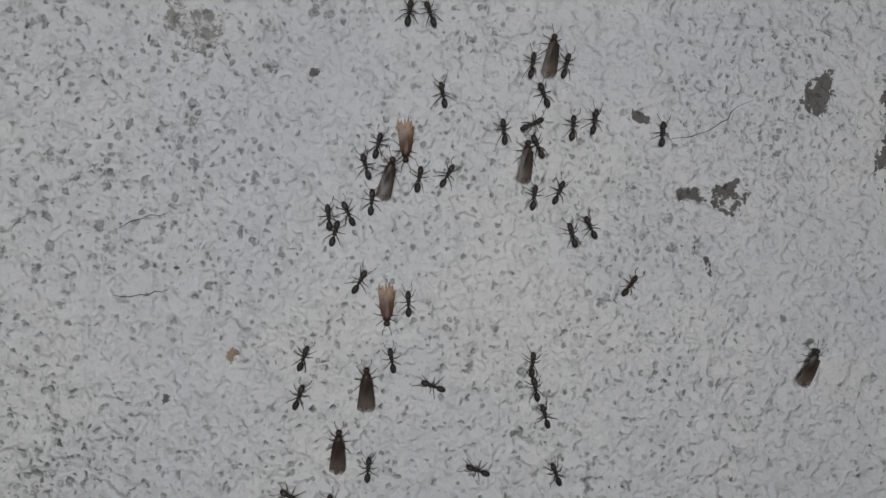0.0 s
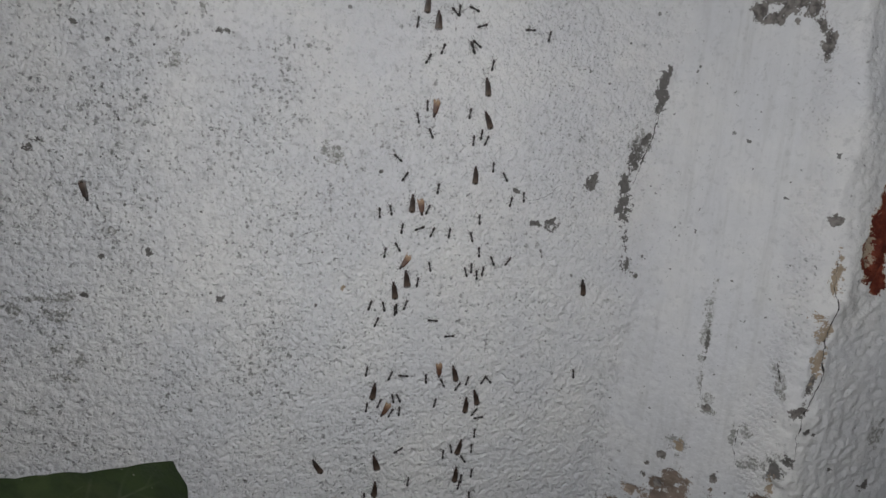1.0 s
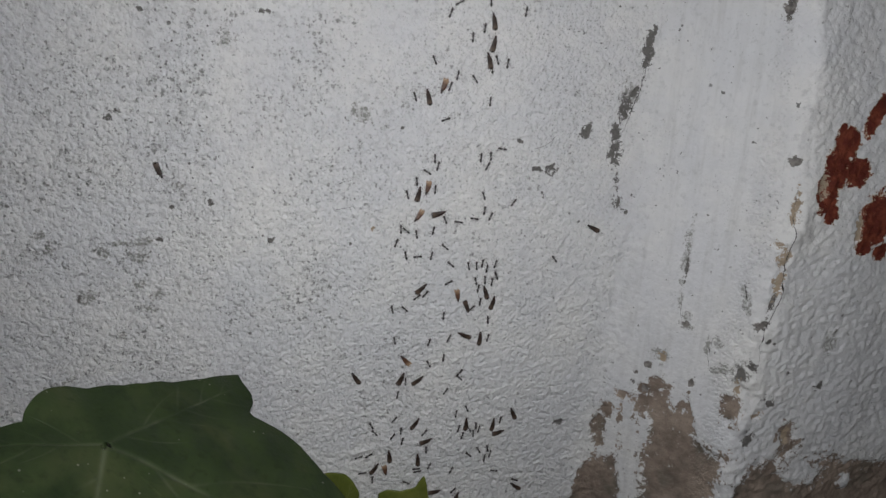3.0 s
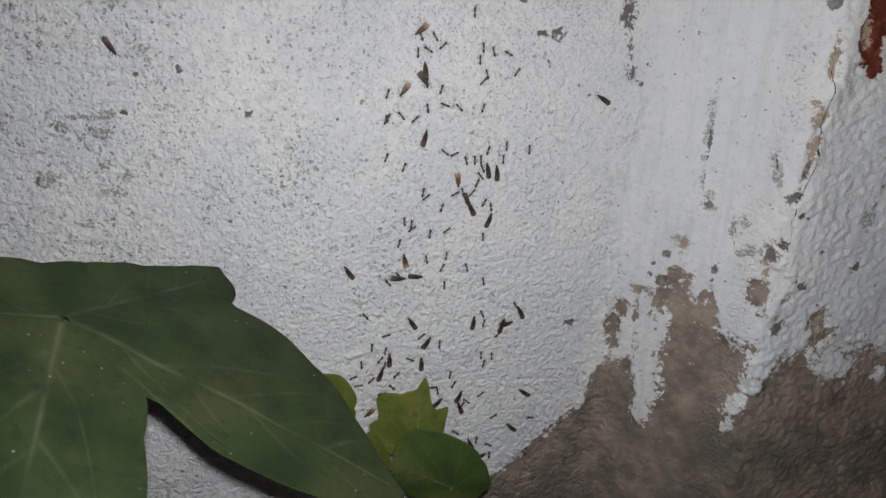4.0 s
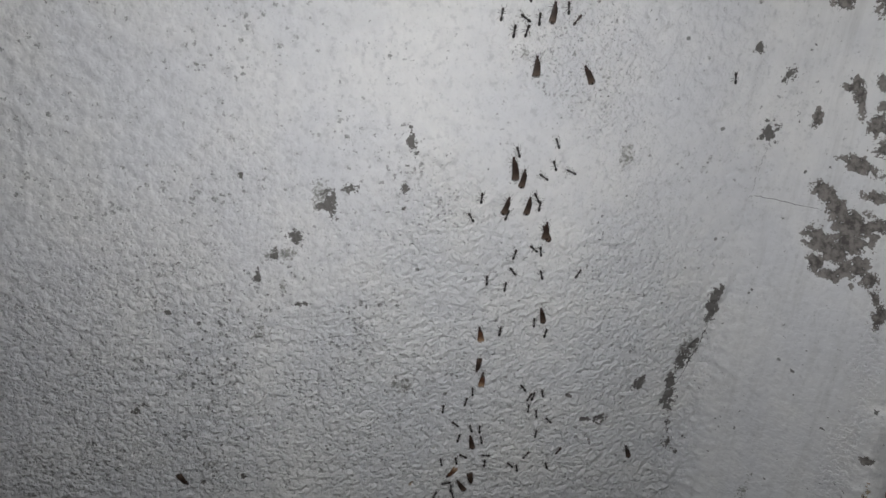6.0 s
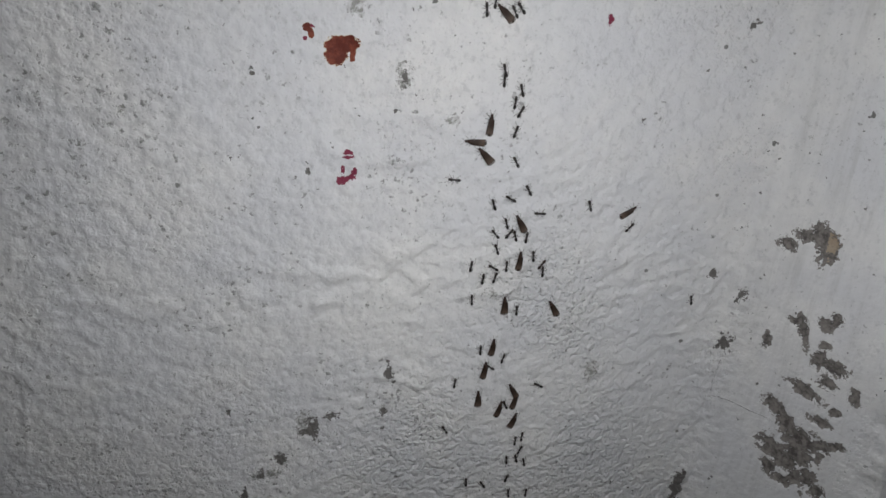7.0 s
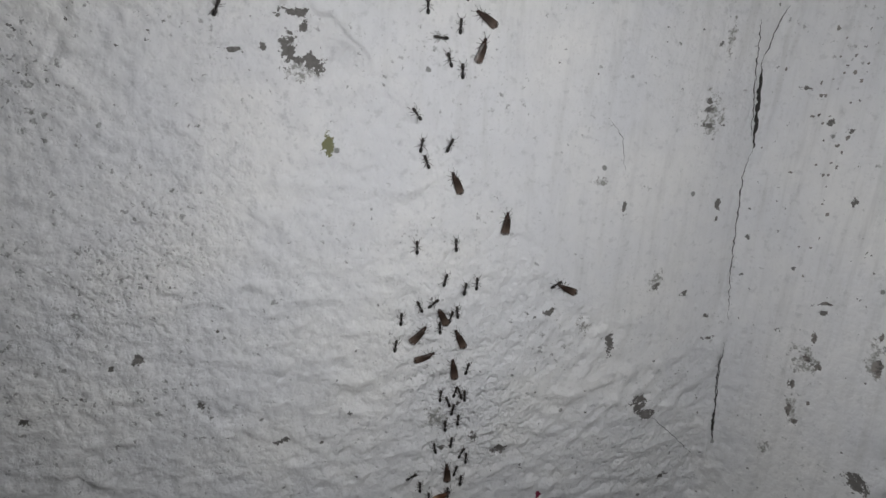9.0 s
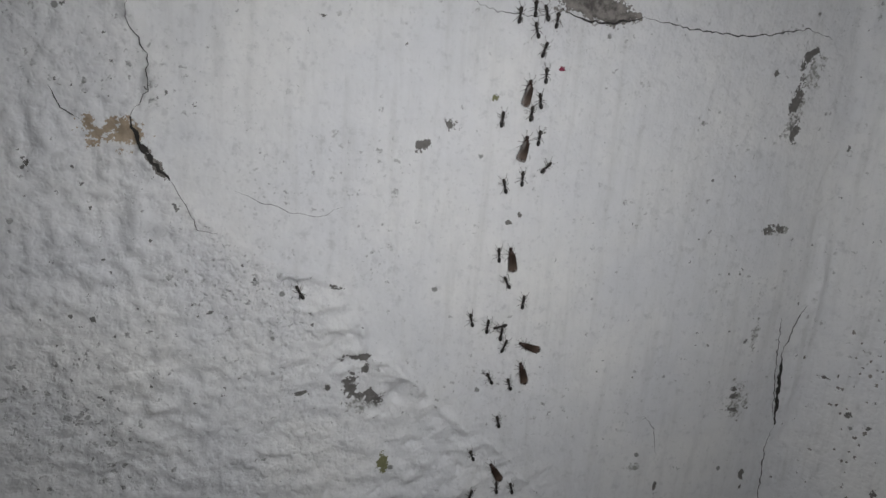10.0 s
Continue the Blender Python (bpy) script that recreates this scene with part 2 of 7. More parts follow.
def profile(s, z):
    """Plan position of the plaster's mean face, s metres along its run at height z."""
    a, b = corner_x(z), splay(z)
    side = np.hypot(b, PROUD)
    w = np.clip((s - a) / side, 0, 1)
    x = np.minimum(s, a) + b * w + np.maximum(s - a - side, 0)
    return x, -PROUD * w


def rounded(s, z):
    """The same with worn corners."""
    xs = ys = 0
    for d, k in ((-.008, .08), (-.005, .17), (-.002, .25), (.002, .25), (.005, .17), (.008, .08)):
        x, y = profile(s + d, z)
        xs, ys = xs + k * x, ys + k * y
    return xs, ys


TILES = {}


def tile(n):
    """A square of smooth random relief about eight cells to the lump, alike in all directions."""
    if n not in TILES:
        rng = np.random.default_rng(n)
        k = np.fft.fftfreq(1024)
        k = np.hypot(k[:, None], k[None, :])
        band = np.exp(-((k - .085) / .05) ** 2) * (k > 0)
        t = np.fft.ifft2(np.fft.fft2(rng.standard_normal((1024, 1024))) * band).real
        TILES[n] = np.clip(.42 * t / t.std(), -1, 1)
    return TILES[n]


def lumps(s, z, size, seed, stretch=1.0):
    """Smooth random relief between -1 and 1 with lumps of that size."""
    rng = random.Random(seed)
    a, ou, ov = rng.uniform(0, 6.28), rng.uniform(0, 900), rng.uniform(0, 900)
    p, q = (s + 3.0) * 4 / size, (z + 3.0) * 4 / size / stretch
    u = (p * math.cos(a) - q * math.sin(a) + ou) % 1024
    v = (p * math.sin(a) + q * math.cos(a) + ov) % 1024
    i, j = np.floor(u).astype(int) % 1024, np.floor(v).astype(int) % 1024
    f, g, i1, j1, t = u - np.floor(u), v - np.floor(v), (i + 1) % 1024, (j + 1) % 1024, tile(seed % 3)
    return (t[i, j] * (1 - f) + t[i1, j] * f) * (1 - g) + (t[i, j1] * (1 - f) + t[i1, j1] * f) * g


BLOBS = []


def blob(kind, s, z, rs, rz, turn):
    """A flaked or stained patch of plaster: its middle, half sizes in millimetres and lean in degrees."""
    BLOBS.append((kind, s / 1000, z / 1000, max(rs, .42) / 1000, max(rz, .42) / 1000, radians(turn)))


blob("grey", 195.2, 467.2, 1.7, 3.6, 0)
blob("grey", 193.7, 461.3, 0.9, 2.6, 0)
blob("grey", 190.4, 450.3, 1.1, 5.8, 30)
blob("grey", 186.4, 442.4, 2.8, 4.8, 20)
blob("grey", 183.3, 431.2, 2.2, 4.3, 0)
blob("grey", 183.7, 422.2, 2.6, 6.1, 0)
blob("grey", 186.5, 408.2, 1.3, 3.4, 0)
blob("grey", 187.9, 398.2, 2.0, 2.6, 0)
blob("grey", 192.0, 393.7, 2.2, 1.2, 20)
blob("grey", 168.4, 431.5, 2.6, 2.7, 0)
blob("tan", 265.1, 391.2, 4.3, 1.7, 15)
blob("tan", 268.8, 386.0, 2.9, 4.2, 0)
blob("tan", 268.4, 375.1, 2.3, 6.4, 10)
blob("dark", 266.9, 365.1, 1.1, 4.9, 10)
blob("dark", 264.6, 354.3, 2.7, 1.5, -20)
blob("dark", 266.4, 427.4, 2.3, 1.7, 0)
blob("tan", 269.6, 407.1, 1.9, 7.6, 0)
blob("stain", 226.5, 377.5, 1.5, 13.3, 2)
blob("stain", 226.6, 355.2, 1.3, 4.4, 0)
blob("grey", 227.4, 370.9, 0.6, 5.9, 0)
blob("stain", 230.9, 346.7, 2.1, 3.3, 0)
blob("stain", 256.1, 364.6, 1.8, 5.6, -20)
blob("stain", 302.0, 344.5, 2.5, 5.3, 0)
blob("grey", 269.3, 346.5, 1.2, 1.1, 0)
blob("grey", -0.2, 400.0, 1.1, 1.2, 0)
blob("grey", 24.4, 383.5, 1.4, 1.6, 0)
blob("grey", -15.9, 398.8, 0.9, 1.0, 0)
blob("grey", -36.8, 436.3, 1.6, 1.1, 0)
blob("stain", -14.4, 408.0, 3.0, 1.5, 0)
blob("stain", -64.4, 321.1, 2.2, 2.2, 0)
blob("stain", -37.9, 383.7, 6.4, 1.2, 0)
blob("stain", -28.2, 383.8, 6.1, 1.8, 0)
blob("stain", -30.9, 377.6, 4.8, 2.5, 0)
blob("stain", -43.0, 379.5, 1.7, 3.0, 0)
blob("grey", -22.2, 384.7, 1.7, 1.3, 0)
blob("stain", -24.6, 359.5, 2.7, 2.4, 0)
blob("stain", -30.8, 365.3, 2.6, 1.8, 0)
blob("stain", -29.6, 353.4, 2.7, 1.8, 0)
blob("stain", -54.1, 359.5, 2.5, 2.3, 0)
blob("stain", -67.0, 388.0, 1.6, 1.9, 0)
blob("stain", -65.3, 381.8, 1.6, 2.4, 0)
blob("stain", -40.7, 341.1, 1.8, 1.6, 0)
blob("grey", -56.0, 359.7, 0.8, 2.3, 0)
blob("stain", 10.7, 467.3, 2.6, 3.1, 0)
blob("stain", 64.2, 438.8, 4.3, 3.4, 0)
blob("grey", -0.2, 400.5, 1.2, 1.2, 0)
blob("stain", -44.6, 379.7, 2.2, 2.9, 0)
blob("stain", -51.7, 360.7, 2.6, 2.6, 0)
blob("grey", 35.9, 517.3, 2.6, 4.0, -10)
blob("stain", 33.2, 520.5, 3.0, 4.0, 0)
blob("grey", 43.9, 522.5, 2.4, 1.4, 0)
blob("grey", 23.8, 505.4, 2.1, 2.4, 20)
blob("stain", 19.5, 498.8, 4.9, 2.1, 0)
blob("grey", 16.7, 498.7, 1.1, 1.9, 0)
blob("grey", 10.1, 490.2, 1.1, 3.1, 0)
blob("stain", 18.9, 485.0, 1.5, 2.8, 0)
blob("grey", 24.3, 478.4, 2.3, 0.8, 0)
blob("grey", 62.6, 521.6, 1.4, 1.6, 0)
blob("grey", 61.8, 514.4, 0.6, 0.7, 0)
blob("grey", -21.2, 477.4, 0.9, 0.6, 0)
blob("grey", -34.9, 438.2, 1.3, 0.9, 0)
blob("grey", 6.8, 527.5, 0.7, 1.2, 0)
blob("grey", 189.9, 573.8, 1.9, 1.4, 0)
blob("stain", 204.5, 564.5, 1.8, 2.6, 0)
blob("grey", 65.0, 538.3, 1.0, 3.8, -15)
blob("stain", 62.6, 523.1, 1.5, 1.7, 0)
blob("stain", 144.6, 533.5, 2.4, 4.1, 0)
blob("grey", 194.0, 473.1, 1.7, 5.7, 15)
blob("stain", 187.7, 447.5, 4.0, 5.5, 0)
blob("red", 47.6, 655.5, 4.1, 2.0, 0)
blob("red", 46.2, 652.5, 2.7, 2.6, 0)
blob("red", 51.0, 653.6, 0.7, 2.6, 0)
blob("red", 37.8, 660.1, 1.0, 0.9, 0)
blob("red", 38.9, 658.3, 0.7, 1.4, 0)
blob("pink", 49.0, 614.3, 2.1, 0.8, 0)
blob("pink", 47.9, 616.6, 0.6, 1.7, 0)
blob("pink", 51.6, 616.9, 0.6, 1.7, 0)
blob("pink", 49.3, 621.3, 1.5, 0.6, 0)
blob("grey", 168.4, 697.6, 1.7, 3.2, -15)
blob("grey", 171.8, 693.9, 3.0, 1.1, 30)
blob("grey", 113.8, 686.3, 1.7, 1.1, 0)
blob("stain", 67.1, 646.1, 1.9, 3.5, 0)
blob("grey", 67.1, 646.1, 0.7, 3.1, 0)
blob("stain", 51.6, 666.3, 1.9, 2.3, 0)
blob("grey", 64.4, 636.0, 0.8, 0.8, 0)
blob("stain", 82.4, 632.9, 2.0, 1.6, 0)
blob("stain", 92.5, 701.6, 3.6, 3.6, 0)
blob("grey", 93.6, 690.3, 0.9, 0.9, 0)
blob("grey", 105.1, 693.3, 1.3, 1.5, 0)
blob("grey", 36.0, 627.1, 0.5, 0.6, 0)
blob("grey", 36.9, 616.4, 0.7, 1.0, 0)
blob("grey", 30.2, 673.8, 0.8, 1.2, 0)
blob("stain", -15.0, 635.8, 1.0, 1.3, 0)
blob("grey", 40.7, 698.2, 1.1, 0.6, 0)
blob("grey", 6.7, 679.8, 0.6, 0.6, 0)
blob("grey", 21.8, 646.5, 0.7, 0.7, 0)
blob("grey", 184.2, 665.5, 1.8, 1.0, -30)
blob("grey", 54.2, 696.9, 0.7, 0.6, 0)
blob("grey", -41.8, 685.3, 1.4, 0.7, 0)
blob("grey", 150.5, 632.9, 0.9, 0.9, 0)
blob("grey", 169.8, 650.1, 0.9, 0.8, 0)
blob("grey", 13.7, 621.2, 0.9, 1.0, 0)
blob("grey", 16.4, 622.1, 0.7, 0.8, 0)
blob("stain", 101.6, 569.9, 3.1, 1.5, 10)
blob("grey", 64.3, 538.5, 1.3, 2.6, -20)
blob("grey", 46.2, 825.0, 3.1, 1.0, 0)
blob("grey", 48.7, 822.0, 1.1, 1.9, 0)
blob("grey", 31.0, 815.2, 2.5, 0.8, 0)
blob("grey", 38.4, 816.6, 1.1, 0.8, 30)
blob("grey", 45.0, 816.3, 1.7, 3.4, 0)
blob("grey", 50.2, 813.0, 2.9, 1.7, 30)
blob("stain", 49.0, 811.5, 3.5, 3.4, 0)
blob("olive", 55.4, 791.5, 1.4, 2.0, 0)
blob("stain", 177.2, 802.5, 3.4, 5.4, 0)
blob("grey", 176.1, 804.8, 1.7, 0.9, 0)
blob("stain", 140.6, 780.7, 2.4, 1.3, 0)
blob("grey", 186.8, 773.1, 0.9, 1.6, 0)
blob("grey", 168.4, 699.3, 2.9, 2.1, 20)
blob("grey", 173.4, 695.0, 2.4, 1.0, 30)
blob("grey", 152.3, 724.0, 1.1, 4.3, -10)
blob("grey", 127.8, 737.1, 1.8, 1.2, -20)
blob("grey", 2.9, 730.1, 1.3, 1.2, 0)
blob("grey", 18.5, 714.1, 0.9, 1.3, 0)
blob("grey", -3.7, 727.9, 0.9, 1.0, 0)
blob("grey", 114.6, 686.6, 1.9, 1.4, -20)
blob("grey", 43.1, 699.1, 0.9, 0.8, 0)
blob("grey", 254.2, 692.3, 3.3, 2.3, 30)
blob("stain", 179.5, 827.8, 1.2, 4.1, 0)
blob("stain", 167.5, 745.8, 2.3, 2.9, 0)
blob("stain", 141.1, 730.7, 2.1, 2.9, 0)
blob("grey", 24.5, 737.6, 0.6, 0.7, 0)
blob("grey", 13.2, 751.6, 0.7, 0.5, 0)
blob("tan", -16.9, 884.0, 3.0, 2.8, 0)
blob("tan", -11.1, 883.8, 4.5, 3.2, 10)
blob("dark", 106.8, 922.7, 9.1, 2.8, 5)
blob("dark", 114.0, 921.1, 4.5, 1.4, -10)
blob("grey", 180.9, 917.2, 2.5, 1.3, -30)
blob("stain", 178.4, 900.3, 2.1, 8.4, 8)
blob("grey", 179.4, 893.4, 1.5, 2.7, 10)
blob("grey", 177.5, 862.7, 3.1, 1.3, 0)
blob("grey", 60.7, 883.8, 1.2, 1.6, 35)
blob("grey", 68.7, 889.8, 1.4, 1.0, 0)
blob("olive", 79.5, 897.4, 1.4, 0.7, 0)
blob("grey", 94.8, 889.4, 1.0, 0.9, 0)
blob("pink", 98.1, 906.2, 1.0, 0.4, 0)
blob("grey", 38.9, 845.5, 2.1, 0.6, 20)
blob("stain", 176.9, 803.6, 2.8, 3.4, 0)
blob("grey", 176.2, 806.8, 1.4, 1.1, 0)
blob("grey", 168.8, 910.5, 0.8, 0.6, 0)
blob("stain", 182.4, 911.5, 2.6, 4.9, 20)
blob("stain", 169.1, 431.3, 1.7, 2.9, 0)
blob("tan", 69.4, 387.0, 1.1, 1.3, 0)
blob("grey", 145.8, 414.2, 3.1, 1.0, 10)
blob("grey", 152.5, 414.0, 2.3, 2.1, 0)
blob("grey", 136.1, 427.2, 1.4, 1.0, 10)
blob("grey", 58.6, 380.3, 0.6, 0.7, 0)
blob("grey", 60.7, 401.4, 0.3, 0.4, 0)
blob("grey", 149.2, 402.0, 0.5, 1.8, -10)
blob("grey", 146.9, 405.0, 0.5, 0.6, 0)
blob("grey", 56.8, 436.7, 0.4, 0.4, 0)
blob("grey", 82.2, 432.7, 0.8, 0.5, -30)
blob("stain", 65.0, 440.1, 2.5, 2.1, 0)
blob("tan", 77.6, 424.3, 1.7, 0.3, 0)
blob("tan", 78.9, 404.5, 1.2, 0.3, 0)
blob("grey", 87.1, 863.5, 0.9, 0.5, 0)
blob("grey", 90.3, 865.9, 0.7, 0.5, 0)
blob("grey", 113.8, 863.8, 0.6, 0.7, 0)
blob("grey", 4.8, 890.5, 0.4, 0.5, 0)
blob("grey", 33.9, 913.4, 0.8, 0.5, 0)
blob("grey", -30.4, 876.1, 0.6, 0.6, 0)
blob("grey", 54.5, 908.5, 0.4, 0.4, 0)
blob("grey", -26.4, 713.4, 1.2, 1.1, 0)
blob("grey", -11.9, 719.2, 0.7, 0.7, 0)
blob("white", 209.9, 275.2, 6.5, 9.9, 0)
blob("white", 210.9, 260.2, 7.0, 8.5, 0)
blob("white", 213.4, 247.5, 6.0, 10.4, -5)
blob("white", 212.0, 232.9, 4.1, 5.7, 0)
blob("white", 216.7, 281.4, 3.3, 8.9, 0)
blob("white", 207.2, 289.1, 2.8, 8.1, 0)
blob("white", 196.2, 260.2, 4.1, 2.5, 0)
blob("white", 189.3, 260.7, 2.5, 5.6, 0)
blob("white", 200.2, 275.2, 1.3, 11.8, 0)
blob("white", 231.4, 310.2, 3.3, 7.9, 0)
blob("white", 246.5, 309.4, 5.3, 15.4, 0)
blob("white", 248.7, 295.5, 4.8, 8.8, 0)
blob("white", 255.8, 291.2, 5.6, 4.4, -35)
blob("white", 264.8, 291.5, 5.2, 7.9, 0)
blob("white", 265.2, 279.4, 6.5, 7.4, 0)
blob("white", 260.3, 267.6, 4.7, 4.9, 35)
blob("white", 255.9, 255.7, 3.3, 6.3, 35)
blob("white", 253.7, 243.3, 2.0, 4.2, 35)
blob("white", 278.2, 289.8, 7.4, 7.7, 0)
blob("white", 305.0, 288.2, 7.8, 9.9, 0)
blob("white", 301.0, 276.4, 11.3, 6.8, 25)
blob("white", 329.6, 265.3, 3.3, 3.9, 0)
blob("brown", 196.0, 285.2, 3.0, 3.8, 0)
blob("brown", 192.2, 271.2, 3.1, 8.8, 0)
blob("brown", 257.1, 309.6, 3.8, 5.7, 0)
blob("brown", 288.7, 293.6, 4.0, 7.1, 0)
blob("brown", 204.5, 297.4, 3.6, 1.8, 0)
blob("brown", 214.5, 304.1, 3.4, 2.8, 0)
blob("brown", 220.5, 309.3, 2.9, 3.4, 0)
blob("brown", 250.9, 286.0, 1.9, 2.8, 0)
blob("brown", 203.5, 282.3, 1.2, 4.6, 0)
blob("tan", 270.4, 308.9, 2.4, 2.1, 0)
blob("tan", 289.2, 295.2, 1.8, 3.7, 0)
blob("tan", 258.6, 321.0, 1.4, 4.1, 0)
blob("grey", 265.0, 352.7, 2.0, 1.4, -30)
blob("grey", 272.6, 345.1, 1.1, 1.0, 0)
blob("grey", 275.6, 315.0, 2.3, 2.2, 0)
blob("grey", 302.2, 321.8, 2.3, 2.1, 0)
blob("grey", 268.1, 295.8, 2.4, 3.5, 0)
blob("grey", 271.6, 317.7, 1.7, 1.4, 0)
blob("grey", 283.5, 329.7, 1.5, 1.3, 0)
blob("grey", 168.3, 277.0, 2.2, 1.5, 0)
blob("grey", 263.2, 332.9, 2.1, 2.9, 0)
blob("grey", 259.2, 329.6, 2.4, 2.7, 0)
blob("dark", 215.0, 318.3, 1.6, 1.3, 0)
blob("dark", 208.4, 306.4, 1.0, 1.1, 0)
blob("dark", 209.3, 312.3, 1.0, 1.0, 0)
blob("dark", 214.9, 304.5, 1.5, 1.6, 0)
blob("dark", 230.8, 344.8, 1.4, 1.2, 0)
blob("dark", 237.2, 316.7, 1.0, 1.7, 0)
blob("stain", 259.7, 330.4, 4.6, 5.1, 0)
blob("stain", 230.8, 344.8, 2.8, 2.9, 0)
blob("stain", 247.2, 340.6, 1.7, 2.6, 0)
blob("stain", 242.1, 337.8, 1.0, 4.0, 0)
blob("stain", 249.2, 327.5, 4.8, 1.9, -25)
blob("dark", 202.3, 818.2, 0.5, 0.4, 0)
blob("dark", 215.2, 817.6, 0.3, 0.4, 0)
blob("dark", 214.9, 815.0, 0.3, 0.4, 0)
blob("dark", 219.5, 828.5, 0.3, 0.4, 0)
blob("dark", 220.6, 826.1, 0.3, 0.4, 0)
blob("dark", 219.0, 823.2, 0.3, 0.4, 0)
blob("dark", 221.5, 820.7, 0.3, 0.4, 0)
blob("dark", 224.1, 818.8, 0.3, 0.4, 0)
blob("dark", 227.2, 821.8, 0.3, 0.3, 0)
blob("dark", 226.3, 816.6, 0.3, 0.4, 0)
blob("dark", 227.3, 819.2, 0.3, 0.4, 0)
blob("dark", 215.6, 811.0, 0.3, 0.4, 0)
blob("dark", 216.8, 811.0, 0.3, 0.4, 0)
blob("dark", 224.9, 810.1, 0.3, 0.4, 0)
blob("dark", 214.4, 804.5, 0.4, 0.4, 0)
blob("dark", 219.3, 797.7, 0.3, 0.4, 0)
blob("dark", 199.2, 792.7, 0.5, 0.4, 0)
blob("dark", 211.3, 785.7, 0.4, 0.4, 0)
blob("dark", 223.9, 796.6, 0.3, 0.4, 0)
blob("dark", 225.7, 794.7, 0.3, 0.4, 0)
blob("dark", 218.8, 789.8, 0.3, 0.4, 0)
blob("dark", 221.6, 787.0, 0.3, 0.4, 0)
blob("dark", 223.2, 787.3, 0.3, 0.4, 0)
blob("dark", 225.3, 790.1, 0.3, 0.4, 0)
blob("dark", 223.5, 791.2, 0.3, 0.4, 0)
blob("dark", 223.7, 777.7, 0.3, 0.4, 0)
blob("dark", 223.1, 763.0, 0.3, 0.4, 0)
blob("dark", 225.0, 766.7, 0.3, 0.4, 0)
blob("dark", 223.0, 753.3, 0.3, 0.4, 0)
blob("dark", 225.4, 826.6, 0.3, 0.3, 0)
blob("dark", 223.2, 823.8, 0.3, 0.4, 0)
blob("dark", 218.3, 816.6, 0.3, 0.4, 0)
blob("dark", 221.3, 818.6, 0.3, 0.4, 0)
blob("dark", 216.6, 831.3, 0.3, 0.4, 0)
blob("dark", 225.8, 831.5, 0.3, 0.3, 0)
blob("dark", 216.3, 805.1, 0.3, 0.4, 0)
blob("dark", 218.0, 802.7, 0.3, 0.4, 0)
blob("dark", 219.8, 805.1, 0.3, 0.4, 0)
blob("dark", 226.6, 799.6, 0.3, 0.4, 0)
blob("dark", 223.2, 783.3, 0.3, 0.4, 0)
blob("dark", 225.9, 775.2, 0.3, 0.4, 0)
blob("dark", 219.4, 762.2, 0.4, 0.4, 0)
blob("grey", 220.7, 803.4, 0.9, 1.2, 0)
blob("grey", 227.2, 801.6, 1.0, 0.4, 0)
blob("grey", 232.9, 780.9, 0.9, 1.1, 0)
blob("grey", 232.4, 743.3, 1.5, 0.7, -20)
blob("grey", 229.7, 745.6, 1.5, 0.5, -30)
blob("grey", 226.6, 740.2, 1.9, 0.4, -10)
blob("grey", 210.7, 812.7, 2.0, 0.6, -10)
blob("grey", 176.6, 799.4, 4.2, 0.5, 0)
blob("grey", 189.8, 732.3, 0.8, 0.6, 0)
blob("grey", 192.5, 723.5, 2.1, 0.5, 0)
blob("grey", 187.6, 768.1, 0.8, 1.1, 0)
blob("grey", 167.7, 744.3, 1.3, 1.3, 0)
blob("grey", 179.1, 741.3, 1.5, 0.7, 0)
blob("grey", 150.5, 772.4, 0.5, 2.6, 0)
blob("grey", 121.9, 816.4, 0.5, 0.3, 0)
blob("grey", 135.2, 813.6, 0.4, 0.3, 0)
blob("grey", 128.8, 801.8, 0.5, 0.5, 0)
blob("dark", 231.2, 733.8, 0.9, 1.8, 0)
blob("dark", 230.1, 726.1, 2.4, 0.9, 20)
blob("dark", 234.6, 724.6, 1.1, 1.1, 0)
blob("dark", 227.6, 715.3, 0.9, 1.6, 0)
blob("dark", 228.5, 705.8, 0.7, 2.0, 0)
blob("dark", 231.4, 702.4, 0.9, 1.0, 0)
blob("dark", 234.4, 711.1, 0.5, 0.6, 0)
blob("dark", 251.5, 732.8, 1.1, 2.4, 0)
blob("dark", 249.0, 725.7, 0.8, 0.7, 0)
blob("dark", 232.8, 746.6, 1.5, 0.4, 0)
blob("dark", 250.1, 741.8, 0.4, 1.4, 0)
blob("stain", 230.3, 725.1, 3.9, 4.7, -20)
blob("stain", 229.1, 708.3, 1.6, 4.4, -15)
blob("stain", 249.6, 733.9, 2.2, 4.4, 0)
blob("stain", 224.4, 687.5, 2.4, 1.8, 0)
blob("dark", -5.6, 879.3, 0.6, 1.6, -30)
blob("dark", -3.1, 875.5, 0.7, 2.1, -25)
blob("grey", 68.2, 889.8, 1.9, 1.2, 0)
blob("grey", 178.1, 902.8, 1.7, 5.0, 8)
blob("stain", 178.3, 862.3, 3.6, 1.5, 0)
blob("grey", 179.2, 915.4, 1.7, 2.3, 20)
blob("stain", 220.6, 325.0, 3.6, 3.9, 0)
blob("stain", 221.3, 325.9, 2.2, 2.8, 0)
blob("tan", 221.5, 324.4, 1.9, 2.3, 0)
blob("pink", 132.2, 665.5, 0.9, 1.8, 0)
blob("pink", 51.2, 616.6, 0.8, 1.4, 0)
blob("pink", 47.8, 613.7, 1.6, 1.2, 0)
blob("pink", 49.3, 622.8, 1.2, 0.7, 0)
blob("pink", 39.3, 660.4, 0.7, 0.5, 20)
blob("pink", 37.3, 656.8, 0.5, 0.6, 0)
blob("dark", 240.5, 517.8, 6.1, 4.6, 0)
blob("dark", 240.7, 511.6, 5.7, 3.8, 0)
